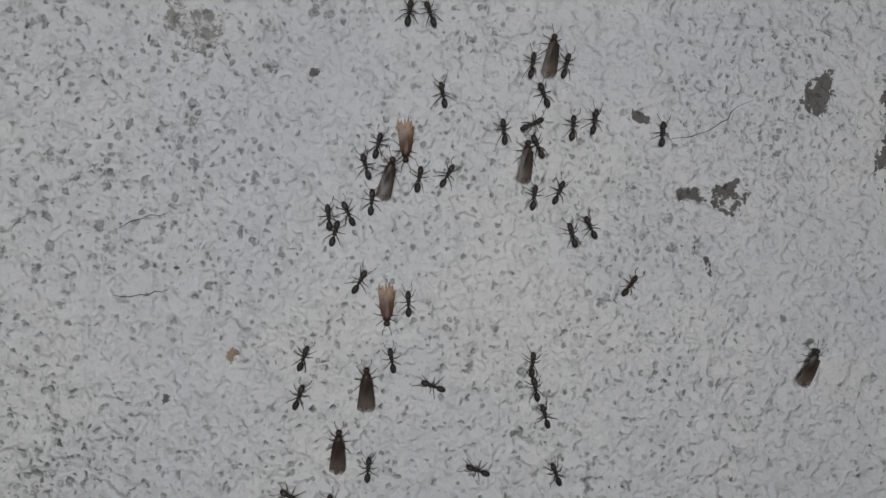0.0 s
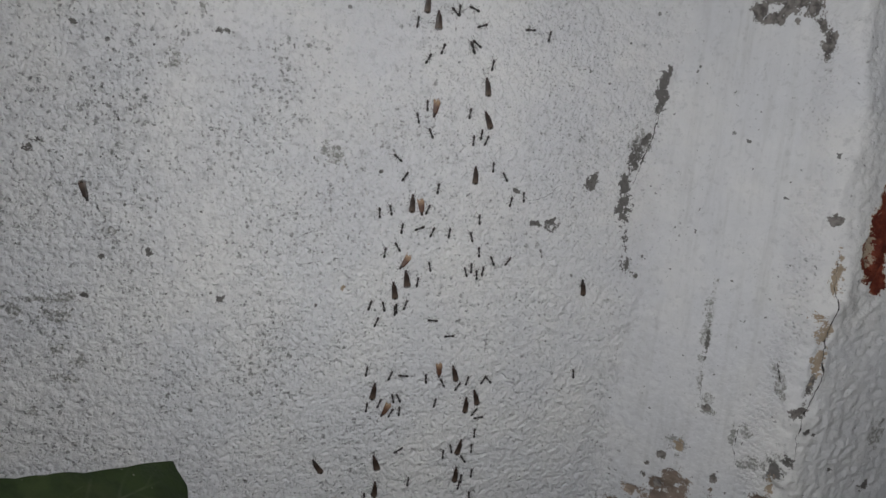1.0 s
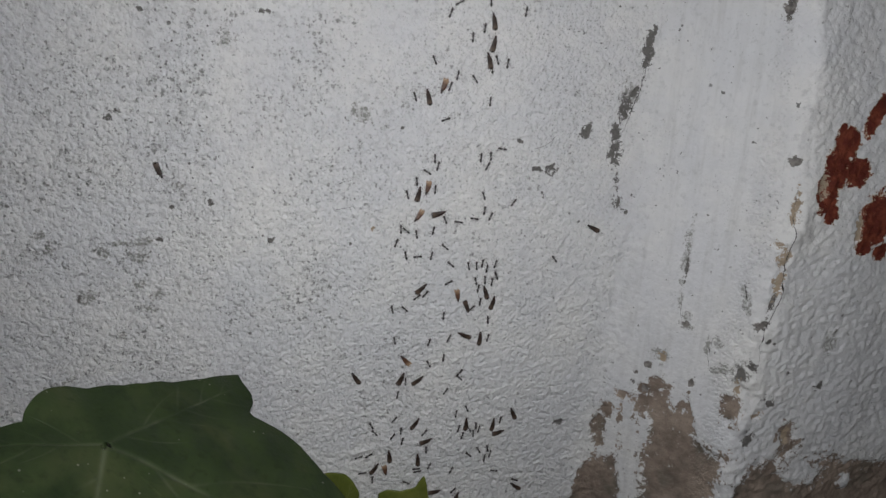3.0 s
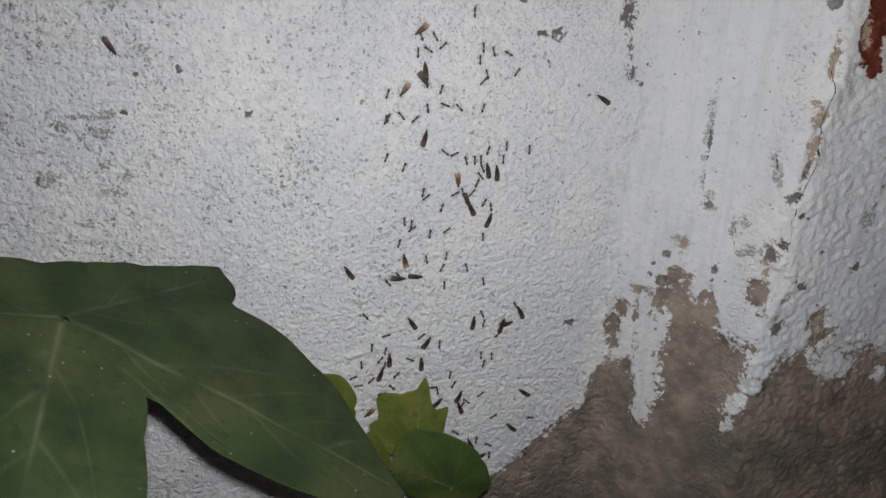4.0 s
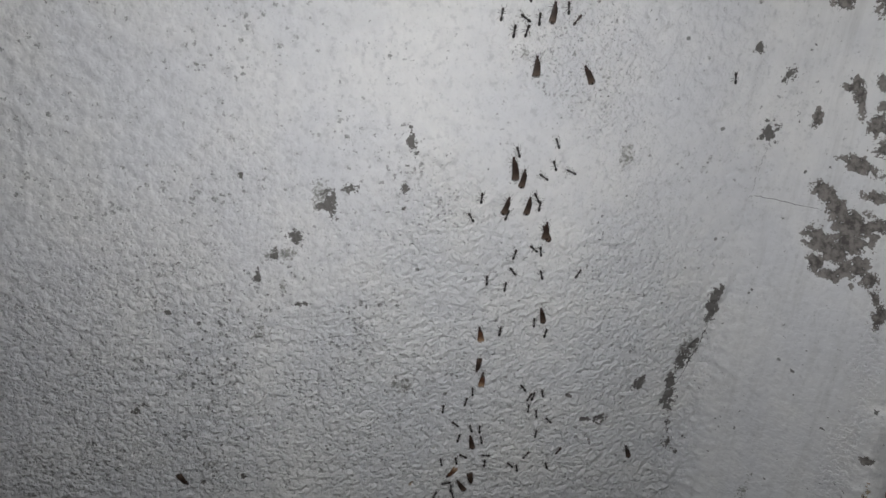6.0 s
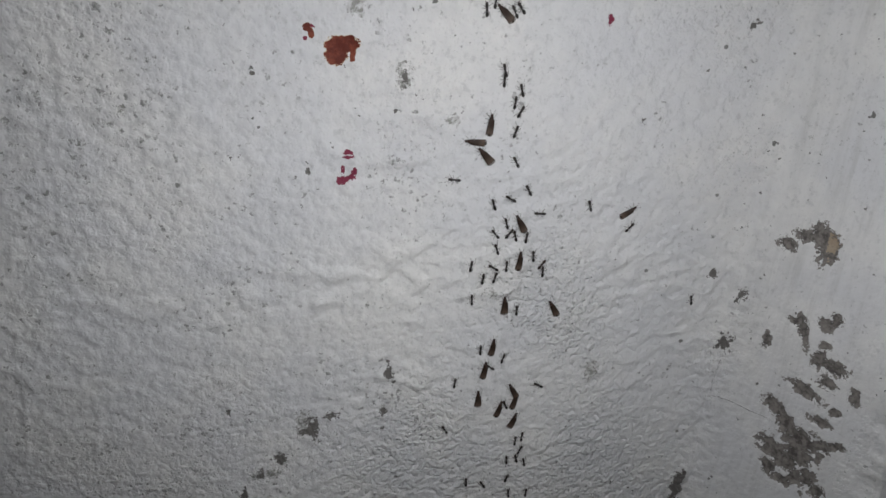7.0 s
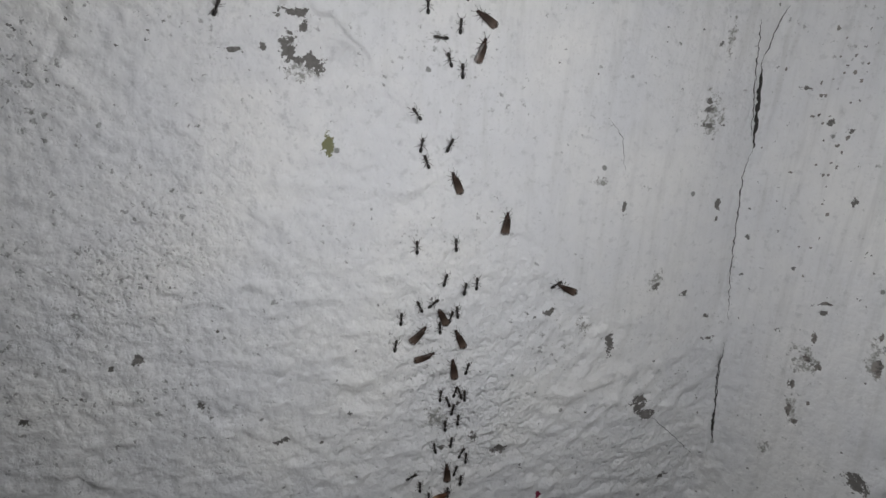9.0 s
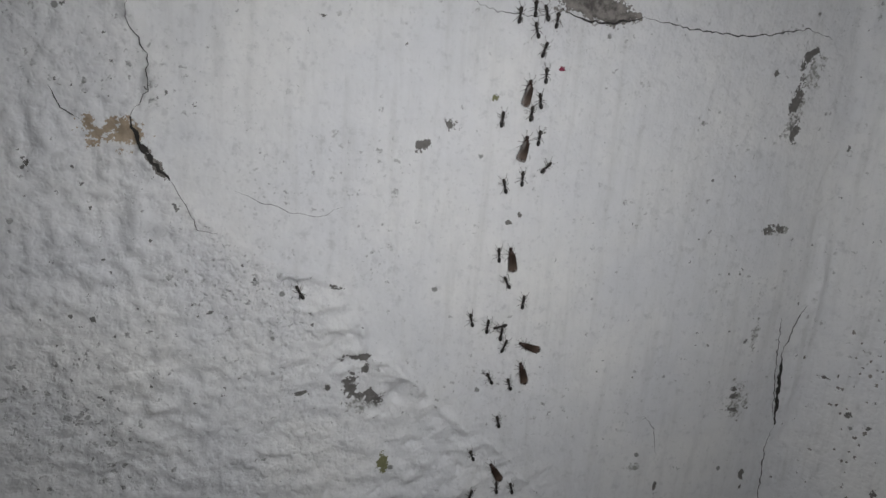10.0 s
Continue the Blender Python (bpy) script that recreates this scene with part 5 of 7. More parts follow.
    crawl("worker", (0, 127.9, 425.9, 9), (0.5, 133.7, 421.4, 44), (1, 134.1, 422.7, 11), (1.5, 121.8, 426.7, 16), (2, 124.8, 430.1, -6), (2.5, 126.2, 443.6, -14), (3, 120.9, 444.5, 2), (4.5, 115.4, 414.3, -7), (5, 117.4, 416.2, -18), (5.5, 118.5, 422.5, -0), (10, 118.5, 422.5, -0))
    crawl("worker", (0, 139.7, 424.1, 3), (0.5, 139.7, 424.3, 13), (1, 139.2, 424.7, -6), (1.5, 125.9, 425.1, -54), (2, 133.5, 423.6, -87), (2.5, 130.1, 422.8, -84), (3, 128.1, 423.6, -81), (4.5, 131.6, 400.0, -34), (5, 126.2, 408.4, 11), (5.5, 128.2, 415.9, -45), (10, 128.2, 415.9, -45))
    crawl("worker", (0, 124.6, 406.9, -17), (0.5, 126.1, 402.5, 18), (1, 128.2, 398.6, -25), (1.5, 129.9, 378.9, -5), (2, 126.8, 379.3, 4), (2.5, 125.0, 376.7, -17), (3, 121.0, 369.2, 7), (4.5, 118.8, 361.1, -2), (5, 109.9, 365.1, 55), (5.5, 109.0, 363.7, 59), (10, 109.0, 363.7, 59))
    crawl("worker", (0, 127.9, 408.2, -27), (0.5, 126.9, 404.1, -3), (1, 122.4, 402.0, -5), (1.5, 122.0, 406.2, -5), (2, 119.1, 420.1, -5), (2.5, 118.4, 411.2, -17), (3, 120.2, 401.8, -18), (4.5, 122.2, 397.6, -18), (5, 123.2, 403.3, 12), (5.5, 119.8, 397.7, 36), (10, 119.8, 397.7, 36))
    crawl("worker", (0, 89.1, 399.0, 29), (0.5, 85.7, 401.2, -21), (1, 84.5, 401.4, 7), (1.5, 83.9, 389.0, -3), (2, 84.8, 384.1, 11), (2.5, 85.2, 385.5, -33), (3, 84.2, 386.2, -49), (4.5, 86.9, 377.3, -20), (5, 88.6, 375.0, 29), (5.5, 87.9, 378.6, -15), (10, 87.9, 378.6, -15))
    crawl("worker", (0, 80.2, 386.6, 19), (0.5, 82.6, 396.6, 4), (1, 85.1, 379.7, -12), (1.5, 86.1, 382.0, 48), (2, 84.1, 382.5, 58), (2.5, 85.1, 391.2, -27), (3, 81.6, 386.8, -1), (4.5, 78.3, 378.3, 16), (5, 85.2, 377.5, -56), (5.5, 86.7, 383.2, -2), (10, 86.7, 383.2, -2))
    crawl("worker", (0, 94.6, 385.9, -10), (0.5, 92.5, 378.8, 3), (1, 93.7, 380.3, 17), (1.5, 92.4, 379.1, 95), (2, 90.7, 377.3, 130), (2.5, 96.6, 381.0, 178), (3, 97.0, 385.8, 193), (4.5, 94.5, 383.8, 145), (5, 91.9, 386.6, 113), (5.5, 101.1, 399.7, 100), (10, 101.1, 399.7, 100))
    crawl("worker", (0, 90.8, 367.9, 4), (0.5, 88.8, 366.3, -1), (1, 94.6, 350.7, -83), (1.5, 90.7, 356.3, 1), (2, 110.0, 361.6, -5), (2.5, 108.4, 360.6, 23), (3, 119.8, 356.3, 7), (4.5, 115.9, 349.3, 29), (5, 108.9, 348.0, -20), (5.5, 103.8, 351.8, 1), (10, 103.8, 351.8, 1))
    crawl("worker", (0, 101.6, 381.7, -69), (0.5, 115.2, 377.3, 16), (1, 112.2, 367.2, 86), (1.5, 108.8, 366.3, 1), (2, 106.3, 367.0, 59), (2.5, 96.6, 373.7, 89), (3, 96.3, 373.5, 13), (4.5, 89.9, 338.9, 15), (5, 83.7, 343.2, -59), (5.5, 87.8, 351.5, 26), (10, 87.8, 351.5, 30))
    crawl("worker", (0, 109.3, 367.3, -68), (0.5, 110.3, 368.1, -69), (1, 121.4, 347.5, 16), (1.5, 128.8, 345.7, -15), (2, 124.7, 361.6, -24), (2.5, 125.2, 357.6, -35), (3, 122.9, 360.5, -3), (4.5, 120.6, 355.0, -31), (5, 120.0, 351.5, 1), (5.5, 124.0, 346.4, 18), (10, 124.0, 346.4, 18))
    crawl("worker", (0, 118.1, 385.1, 4), (0.5, 123.1, 386.8, 8), (1, 124.4, 394.3, 6), (1.5, 122.8, 394.5, -25), (2, 124.1, 390.0, -6), (2.5, 120.5, 400.0, -31), (3, 120.7, 394.8, 7), (4.5, 118.2, 395.0, 46), (5, 114.4, 402.0, -13), (5.5, 116.3, 391.0, -13), (10, 116.3, 391.0, -13))
    crawl("worker", (0, 120.5, 376.3, -16), (0.5, 119.7, 378.3, -7), (1, 122.0, 392.7, -5), (1.5, 123.2, 381.1, -0), (2, 122.2, 372.9, -5), (2.5, 123.4, 371.6, 7), (3, 123.4, 366.5, 7), (4.5, 123.0, 364.6, 19), (5, 124.5, 361.4, -22), (5.5, 124.0, 371.4, -22), (10, 124.0, 371.4, -22))
    crawl("worker", (0, 122.6, 366.3, -21), (0.5, 113.0, 372.7, -41), (1, 105.4, 373.8, -84), (1.5, 112.9, 368.2, -79), (2, 112.5, 367.5, -14), (2.5, 114.7, 367.1, 7), (3, 114.4, 368.0, -12), (4.5, 113.2, 356.1, -16), (5, 114.0, 353.3, 2), (5.5, 115.5, 363.3, 2), (10, 115.5, 363.3, 2))
    crawl("worker", (0, 78.6, 363.8, -57), (0.5, 76.1, 366.9, 28), (1, 82.3, 373.5, 22), (1.5, 88.9, 364.5, -3), (2, 89.9, 370.0, 6), (2.5, 88.2, 368.7, 23), (3, 105.0, 359.8, 60), (4.5, 109.5, 343.3, 62), (5, 112.0, 341.3, 2), (5.5, 113.9, 342.2, 4), (10, 113.9, 342.2, 4))
    crawl("worker", (0, 94.1, 457.0, -12), (0.5, 94.1, 457.0, -12), (1, 94.6, 453.1, -14), (1.5, 97.0, 446.4, -25), (2, 95.4, 452.3, 6), (2.5, 96.3, 461.6, 19), (3, 95.1, 461.6, -23), (5, 100.6, 464.1, -13), (5.5, 98.1, 454.2, -4), (7, 114.0, 484.0, 17), (10, 114.0, 484.0, 17))
    crawl("worker", (0, 97.0, 457.2, 4), (0.5, 97.0, 457.2, 4), (1, 98.0, 457.9, -4), (1.5, 113.2, 471.1, -16), (2, 111.4, 471.6, 11), (2.5, 100.6, 479.4, 6), (3, 101.3, 481.1, 19), (5.5, 94.4, 485.0, -3), (7, 96.9, 484.0, -4), (10, 96.9, 484.0, -4))
    crawl("worker", (0, 118.7, 450.3, -13), (0.5, 118.7, 450.3, -13), (1, 114.7, 456.0, 6), (1.5, 117.9, 469.5, 16), (2, 125.6, 463.8, 3), (2.5, 122.8, 474.4, -44), (3, 116.5, 475.4, 8), (5, 122.4, 452.5, -35), (5.5, 121.1, 453.1, 15), (7, 123.6, 474.5, 2), (10, 123.6, 474.5, 2))
    crawl("worker", (0, 125.4, 449.7, -24), (0.5, 125.4, 449.7, -24), (1, 122.0, 446.1, 22), (1.5, 103.4, 430.3, 27), (2, 113.6, 450.0, 52), (2.5, 119.7, 451.9, -8), (3, 120.8, 458.6, -9), (4.5, 116.1, 427.2, -23), (5, 118.5, 439.2, -14), (5.5, 124.1, 429.8, -15), (10, 124.1, 429.8, -15))
    crawl("worker", (0, 117.1, 434.8, 8), (0.5, 118.4, 444.8, 8), (1, 119.8, 448.2, 6), (1.5, 116.5, 456.6, -5), (2, 115.2, 455.6, 5), (2.5, 114.8, 456.1, 24), (3, 113.4, 454.1, -34), (4.5, 113.9, 431.1, -58), (5, 114.0, 442.0, 7), (5.5, 115.2, 433.3, -36), (10, 115.2, 433.3, -36))
    crawl("worker", (0, 84.2, 409.3, -6), (0.5, 82.8, 419.3, -6), (1, 81.8, 416.8, -3), (1.5, 82.8, 430.9, -3), (2, 88.2, 423.0, 16), (2.5, 89.7, 436.0, -16), (3, 86.9, 446.1, -17), (4.5, 83.9, 423.3, 1), (5, 90.1, 429.5, 4), (5.5, 90.4, 428.9, 11), (10, 90.4, 428.9, 11))
    crawl("worker", (0, 97.2, 395.3, -2), (0.5, 97.7, 405.3, -2), (1, 102.8, 395.8, -13), (1.5, 104.4, 385.9, -28), (2, 100.3, 382.4, 37), (2.5, 97.2, 387.8, 56), (3, 102.4, 390.6, -22), (4.5, 101.0, 393.7, 31), (5, 89.0, 402.8, 14), (5.5, 91.3, 400.4, -55), (10, 91.3, 400.4, -55))
    crawl("worker", (0, 85.1, 361.9, -16), (0.5, 84.1, 371.9, -16), (1, 89.5, 378.0, -3), (1.5, 93.8, 373.3, 1), (2, 96.4, 375.1, -9), (2.5, 99.0, 381.6, 3), (3, 102.7, 377.7, -49), (4.5, 104.1, 362.8, -49), (5, 92.5, 371.5, -24), (5.5, 86.8, 364.5, -11), (10, 86.8, 364.5, -11))
    crawl("worker", (0, 78.9, 358.1, -6), (0.5, 78.9, 358.1, -6), (1, 79.4, 352.9, 7), (1.5, 78.9, 354.2, 22), (2, 81.2, 354.8, 21), (2.5, 85.4, 359.2, 73), (3, 89.9, 353.1, 50), (4.5, 89.2, 325.6, 68), (5, 91.2, 324.5, 90), (5.5, 90.0, 314.5, 90), (10, 90.0, 314.5, 90))
    crawl("worker", (0, 86.8, 356.5, -11), (0.5, 86.8, 356.5, -11), (1, 89.1, 350.6, 22), (1.5, 86.0, 357.3, -3), (2, 86.5, 376.6, -13), (2.5, 88.2, 380.1, 4), (3, 84.2, 374.2, -11), (4.5, 72.4, 354.4, 31), (5, 65.0, 344.0, 24), (5.5, 74.8, 345.3, 91), (10, 74.8, 345.3, 91))
    crawl("worker", (0, 81.9, 351.4, 92), (0.5, 81.9, 351.4, 92), (1, 80.0, 337.5, 7), (1.5, 80.8, 318.5, 11), (2, 80.8, 321.5, 21), (2.5, 82.8, 339.5, 13), (3, 84.3, 347.6, -47), (4.5, 90.4, 328.6, 30), (5, 86.2, 334.9, 33), (5.5, 90.7, 344.0, 35), (10, 90.7, 344.0, 35))
    crawl("worker", (0, 82.8, 347.0, 76), (0.5, 82.8, 347.0, 76), (1, 85.0, 339.0, 22), (1.5, 79.9, 349.8, 16), (2, 78.7, 352.9, 6), (2.5, 77.4, 345.5, -10), (3, 78.3, 347.4, -10), (4.5, 88.2, 330.7, 0), (5, 83.2, 339.7, 13), (5.5, 91.0, 349.0, 59), (10, 91.0, 349.0, 59))
    crawl("worker", (0, 92.2, 347.8, 8), (0.5, 92.2, 347.8, 8), (1, 90.7, 340.7, -12), (1.5, 103.7, 344.3, -23), (2, 104.1, 343.6, -27), (2.5, 103.5, 342.0, -2), (3, 103.2, 343.0, 3), (4.5, 102.7, 339.6, 24), (5, 107.5, 340.0, -20), (5.5, 120.4, 335.7, -36), (10, 120.4, 335.7, -36))
    crawl("worker", (0, 102.6, 353.3, -49), (0.5, 102.6, 353.3, -49), (1, 103.9, 348.9, -4), (1.5, 112.6, 355.2, -4), (2, 113.5, 355.9, -5), (2.5, 91.3, 350.7, -1), (3, 93.9, 354.6, 39), (4.5, 97.6, 341.0, 51), (5, 102.6, 339.3, 17), (5.5, 102.1, 336.7, 19), (10, 102.1, 336.7, 19))
    crawl("worker", (0, 109.0, 351.9, 13), (0.5, 109.0, 351.9, 13), (1, 111.0, 346.9, -27), (1.5, 111.7, 349.7, 5), (2, 119.1, 361.4, -10), (2.5, 119.2, 359.5, -30), (3, 118.4, 360.1, -13), (4.5, 110.6, 336.1, -16), (5, 116.0, 328.7, 43), (5.5, 119.3, 328.7, 59), (10, 119.3, 328.7, 59))
    crawl("worker", (0, 106.0, 345.0, -16), (0.5, 106.0, 345.0, -16), (1, 108.2, 338.2, 11), (1.5, 109.0, 334.2, -4), (2, 108.0, 332.7, 10), (2.5, 106.5, 329.7, 22), (3, 106.2, 331.2, 27), (4.5, 104.6, 328.6, 62), (5, 105.6, 327.1, 17), (5.5, 113.2, 326.8, -12), (10, 113.2, 326.8, -12))
    crawl("worker", (0, 118.8, 380.9, -12), (0.5, 119.1, 390.9, -12), (1, 117.6, 393.8, -19), (1.5, 112.3, 389.9, 6), (2, 103.5, 372.6, 21), (2.5, 106.4, 377.0, -16), (3, 106.0, 368.9, -49), (4.5, 109.0, 364.3, -129), (5, 103.2, 365.1, -130), (5.5, 105.3, 364.6, -161), (10, 105.3, 364.6, -161))
    crawl("worker", (0, 160.0, 355.9, 17), (0.5, 161.3, 355.9, 17), (1, 168.9, 349.1, -7), (1.5, 170.0, 352.8, -79), (3, 157.5, 370.1, -38), (4.5, 138.6, 360.4, 7), (5, 140.4, 356.8, -14), (5.5, 140.7, 366.8, -14), (10, 140.7, 366.8, -14))
    crawl("worker", (0, 92.4, 487.3, 7), (1, 92.4, 487.3, 7), (1.5, 91.9, 488.0, -4), (2, 92.0, 486.3, -20), (2.5, 98.8, 488.1, 14), (3, 104.8, 485.3, 60), (5.5, 102.3, 486.0, 119), (7, 113.1, 494.1, 175), (10, 113.1, 494.1, 175))
    crawl("worker", (0, 107.9, 492.7, 1), (1, 107.9, 492.7, 1), (1.5, 118.7, 490.6, -27), (2, 122.1, 492.0, -6), (2.5, 118.6, 496.3, -3), (5.5, 118.8, 513.8, -22), (7, 110.5, 563.2, -1), (7.5, 113.1, 562.1, 13), (8, 107.6, 568.4, 10), (10, 107.6, 568.4, 10))
    crawl("worker", (0, 106.5, 492.1, -47), (1, 106.5, 492.1, -47), (1.5, 106.4, 487.7, 22), (2, 105.9, 496.2, -21), (2.5, 106.3, 495.7, -2), (5.5, 101.2, 492.7, 17), (7, 115.8, 503.2, 3), (10, 115.8, 503.2, 3))
    crawl("worker", (0, 113.5, 493.8, -68), (1, 113.5, 493.8, -68), (1.5, 120.7, 485.5, -67), (2, 117.5, 484.8, -0), (2.5, 112.1, 493.3, 19), (5.5, 110.6, 494.5, -66), (7, 118.6, 504.6, 3), (10, 118.6, 504.6, 3))
    crawl("worker", (0, 116.6, 488.1, 71), (1, 116.6, 488.1, 71), (1.5, 123.4, 480.7, 22), (2, 121.0, 483.0, 10), (2.5, 115.5, 489.7, 29), (3, 118.6, 486.4, -4), (5.5, 116.8, 483.4, -20), (7, 117.2, 493.9, -14), (10, 117.2, 493.9, -14))
    crawl("worker", (0, 135.8, 488.4, -86), (1.5, 135.9, 488.2, -95), (2, 135.5, 487.4, -67), (2.5, 135.1, 486.7, -59), (3, 134.3, 482.8, 7), (5, 132.2, 470.8, -16), (5.5, 135.7, 478.3, 43), (7, 120.9, 491.4, -14), (10, 120.9, 491.4, -14))
    crawl("worker", (0, 113.7, 480.2, -21), (1, 113.7, 480.2, -21), (1.5, 116.5, 476.6, -21), (2, 116.5, 469.3, -21), (2.5, 118.1, 467.1, 24), (3, 127.7, 461.1, 7), (4.5, 124.7, 428.3, -19), (5, 122.5, 417.9, -51), (5.5, 122.2, 419.7, -10), (10, 122.2, 419.7, -10))
    crawl("worker", (0, 97.2, 474.8, 28), (1, 97.2, 474.8, 28), (1.5, 99.6, 474.2, 1), (2, 96.7, 476.9, -15), (2.5, 93.7, 472.3, -7), (3, 111.4, 471.5, 2), (5, 98.4, 467.2, -2), (5.5, 100.5, 481.5, 17), (7, 104.2, 481.5, -31), (10, 104.2, 481.5, -31))
    crawl("worker", (0, 118.9, 335.1, 32), (0.5, 118.9, 335.1, 32), (1, 117.4, 345.1, 32), (1.5, 117.3, 337.3, -5), (2, 109.4, 345.7, -19), (2.5, 111.2, 345.4, 7), (3, 116.9, 346.1, 49), (4.5, 116.2, 346.7, 40), (5, 116.3, 347.9, 84), (5.5, 115.2, 357.9, 84), (10, 115.2, 357.9, 84))
    crawl("worker", (0, 93.1, 340.6, -26), (1, 93.1, 340.6, -26), (1.5, 99.4, 336.0, -40), (2, 98.8, 330.8, 5), (2.5, 97.1, 327.3, 50), (3, 104.1, 320.3, 7), (4.5, 105.3, 317.1, 19), (5, 105.5, 316.5, 37), (5.5, 112.7, 318.9, 40), (10, 112.7, 318.9, 40))
    crawl("worker", (0, 89.9, 334.6, 27), (1, 89.9, 334.6, 27), (1.5, 90.2, 325.1, 1), (2, 86.4, 317.4, 11), (2.5, 89.1, 327.5, 28), (3, 96.4, 329.4, 17), (4.5, 97.5, 326.8, 9), (5, 98.3, 320.8, 3), (5.5, 106.3, 323.8, -19), (10, 106.3, 323.8, -19))
    crawl("worker", (0, 93.6, 334.9, 2), (1, 93.6, 334.9, 2), (1.5, 95.8, 326.2, -17), (2, 89.4, 329.8, 11), (2.5, 87.3, 334.6, -27), (3, 79.6, 331.5, -10), (4.5, 84.9, 324.3, 20), (5, 81.0, 328.4, 4), (5.5, 88.9, 330.9, -10), (10, 88.9, 330.9, -10))
    crawl("worker", (0, 125.4, 333.5, 37), (1, 125.4, 333.5, 37), (1.5, 125.5, 332.6, 5), (2, 125.9, 336.1, 4), (4.5, 68.4, 239.2, 89), (10, 68.4, 239.2, 93))
    crawl("worker", (0, 127.4, 330.9, 82), (1, 127.4, 330.9, 82), (1.5, 118.4, 333.8, 87), (2, 116.4, 332.1, 48), (2.5, 123.8, 318.3, 27), (3, 125.9, 330.2, 11), (4.5, 120.6, 324.1, -2), (5, 120.5, 328.3, 1), (5.5, 126.3, 323.5, -13), (10, 126.3, 323.5, -13))
    crawl("worker", (0, 126.4, 323.6, 0), (1, 126.4, 323.6, 0), (1.5, 126.1, 322.6, 31), (2, 128.8, 348.0, 4), (2.5, 130.7, 351.2, 12), (3, 126.4, 359.4, 6), (4.5, 119.7, 350.7, -49), (5, 125.7, 347.7, -39), (5.5, 127.4, 344.7, 40), (10, 127.4, 344.7, 40))
    crawl("worker", (0, 93.8, 317.9, 60), (1, 93.8, 317.9, 60), (1.5, 93.0, 318.3, 48), (2, 92.0, 318.9, -37), (2.5, 92.6, 317.4, 33), (3, 96.7, 317.8, -28), (4.5, 94.5, 316.2, -5), (5, 91.6, 320.9, -18), (5.5, 92.2, 316.7, -7), (10, 92.2, 316.7, -7))
    crawl("worker", (0, 116.7, 316.9, -13), (1, 116.7, 316.9, -13), (1.5, 122.3, 327.8, -14), (2, 121.5, 335.1, -5), (2.5, 119.9, 340.5, 2), (3, 125.6, 339.6, -3), (4.5, 125.3, 339.9, -17), (5, 130.4, 343.1, -26), (5.5, 134.0, 344.0, 3), (10, 134.0, 344.0, 3))
    crawl("worker", (0, 113.4, 314.5, 1), (1, 113.4, 314.5, 1), (1.5, 114.3, 334.0, 0), (2, 115.2, 336.5, -5), (2.5, 119.1, 344.1, 22), (3, 121.0, 349.4, 7), (4.5, 123.6, 336.3, 34), (5, 127.4, 333.1, -17), (5.5, 130.1, 336.4, 8), (10, 130.1, 336.4, 8))
    crawl("worker", (0, 125.8, 316.3, 0), (1, 125.8, 316.3, 0), (1.5, 122.6, 316.9, -5), (2, 111.7, 324.9, -5), (2.5, 113.4, 319.7, -16), (3, 112.5, 311.9, 38), (4.5, 97.4, 311.8, 29), (5, 94.1, 311.2, 61), (10, 94.1, 311.2, 61))
    crawl("worker", (0, 122.3, 312.0, -35), (1, 122.3, 312.0, -35), (1.5, 119.3, 295.2, -14), (2, 98.8, 304.1, -4), (2.5, 101.3, 307.1, 28), (3, 81.5, 301.9, 8), (4.5, 78.4, 310.0, -44), (5, 80.1, 315.4, 28), (5.5, 79.0, 325.4, 28), (10, 79.0, 325.4, 28))
    crawl("worker", (0, 122.0, 302.7, 0), (1, 122.0, 302.7, 0), (1.5, 123.4, 293.3, 10), (2, 122.0, 294.5, 14), (2.5, 122.9, 308.0, 7), (3, 117.4, 290.9, -25), (4.5, 125.1, 310.3, -2), (5, 120.3, 313.2, 1), (5.5, 117.5, 320.0, -0), (10, 117.5, 320.0, -0))
    crawl("worker", (0, 121.2, 299.6, 10), (1, 121.2, 299.6, 10), (1.5, 116.8, 290.8, 10), (2, 114.3, 293.2, -9), (2.5, 115.1, 305.1, -7), (3, 111.8, 288.5, 7), (4.5, 101.5, 308.3, -1), (5, 99.3, 305.2, 43), (10, 99.3, 305.2, 43))
    crawl("worker", (0, 126.4, 305.1, 5), (1, 126.4, 305.1, 5), (1.5, 125.5, 299.9, 15), (2, 118.9, 303.7, 42), (2.5, 118.5, 307.2, 22), (3, 112.7, 308.7, -46), (4.5, 119.3, 316.2, -2), (5, 123.6, 330.9, -4), (5.5, 123.6, 332.4, 18), (10, 123.6, 332.4, 18))
    crawl("worker", (0, 99.0, 302.7, 6), (1, 99.0, 302.7, 6), (1.5, 99.3, 304.8, 6), (2, 87.9, 314.7, -30), (2.5, 87.2, 310.3, 8), (3, 85.4, 308.8, -1), (4.5, 83.0, 311.7, -35), (5, 83.3, 323.8, 8), (5.5, 84.3, 333.8, 8), (10, 84.3, 333.8, 8))
    crawl("worker", (0, 126.2, 294.3, -4), (1, 126.2, 294.3, -4), (1.5, 125.3, 287.7, -5), (2, 123.4, 288.1, -39), (2.5, 123.1, 285.3, 6), (3, 122.7, 280.5, -3), (4.5, 124.5, 285.7, 17), (5, 121.4, 293.9, -3), (10, 121.4, 293.9, -3))
    crawl("worker", (0, 80.8, 296.8, -2), (1, 80.8, 296.8, -2), (1.5, 78.3, 304.2, 11), (2, 67.2, 296.8, 16), (2.5, 58.9, 293.9, -69), (3, 68.8, 285.4, -26), (4.5, 67.6, 297.7, -38), (5, 80.2, 303.8, -21), (10, 80.2, 303.8, -21))
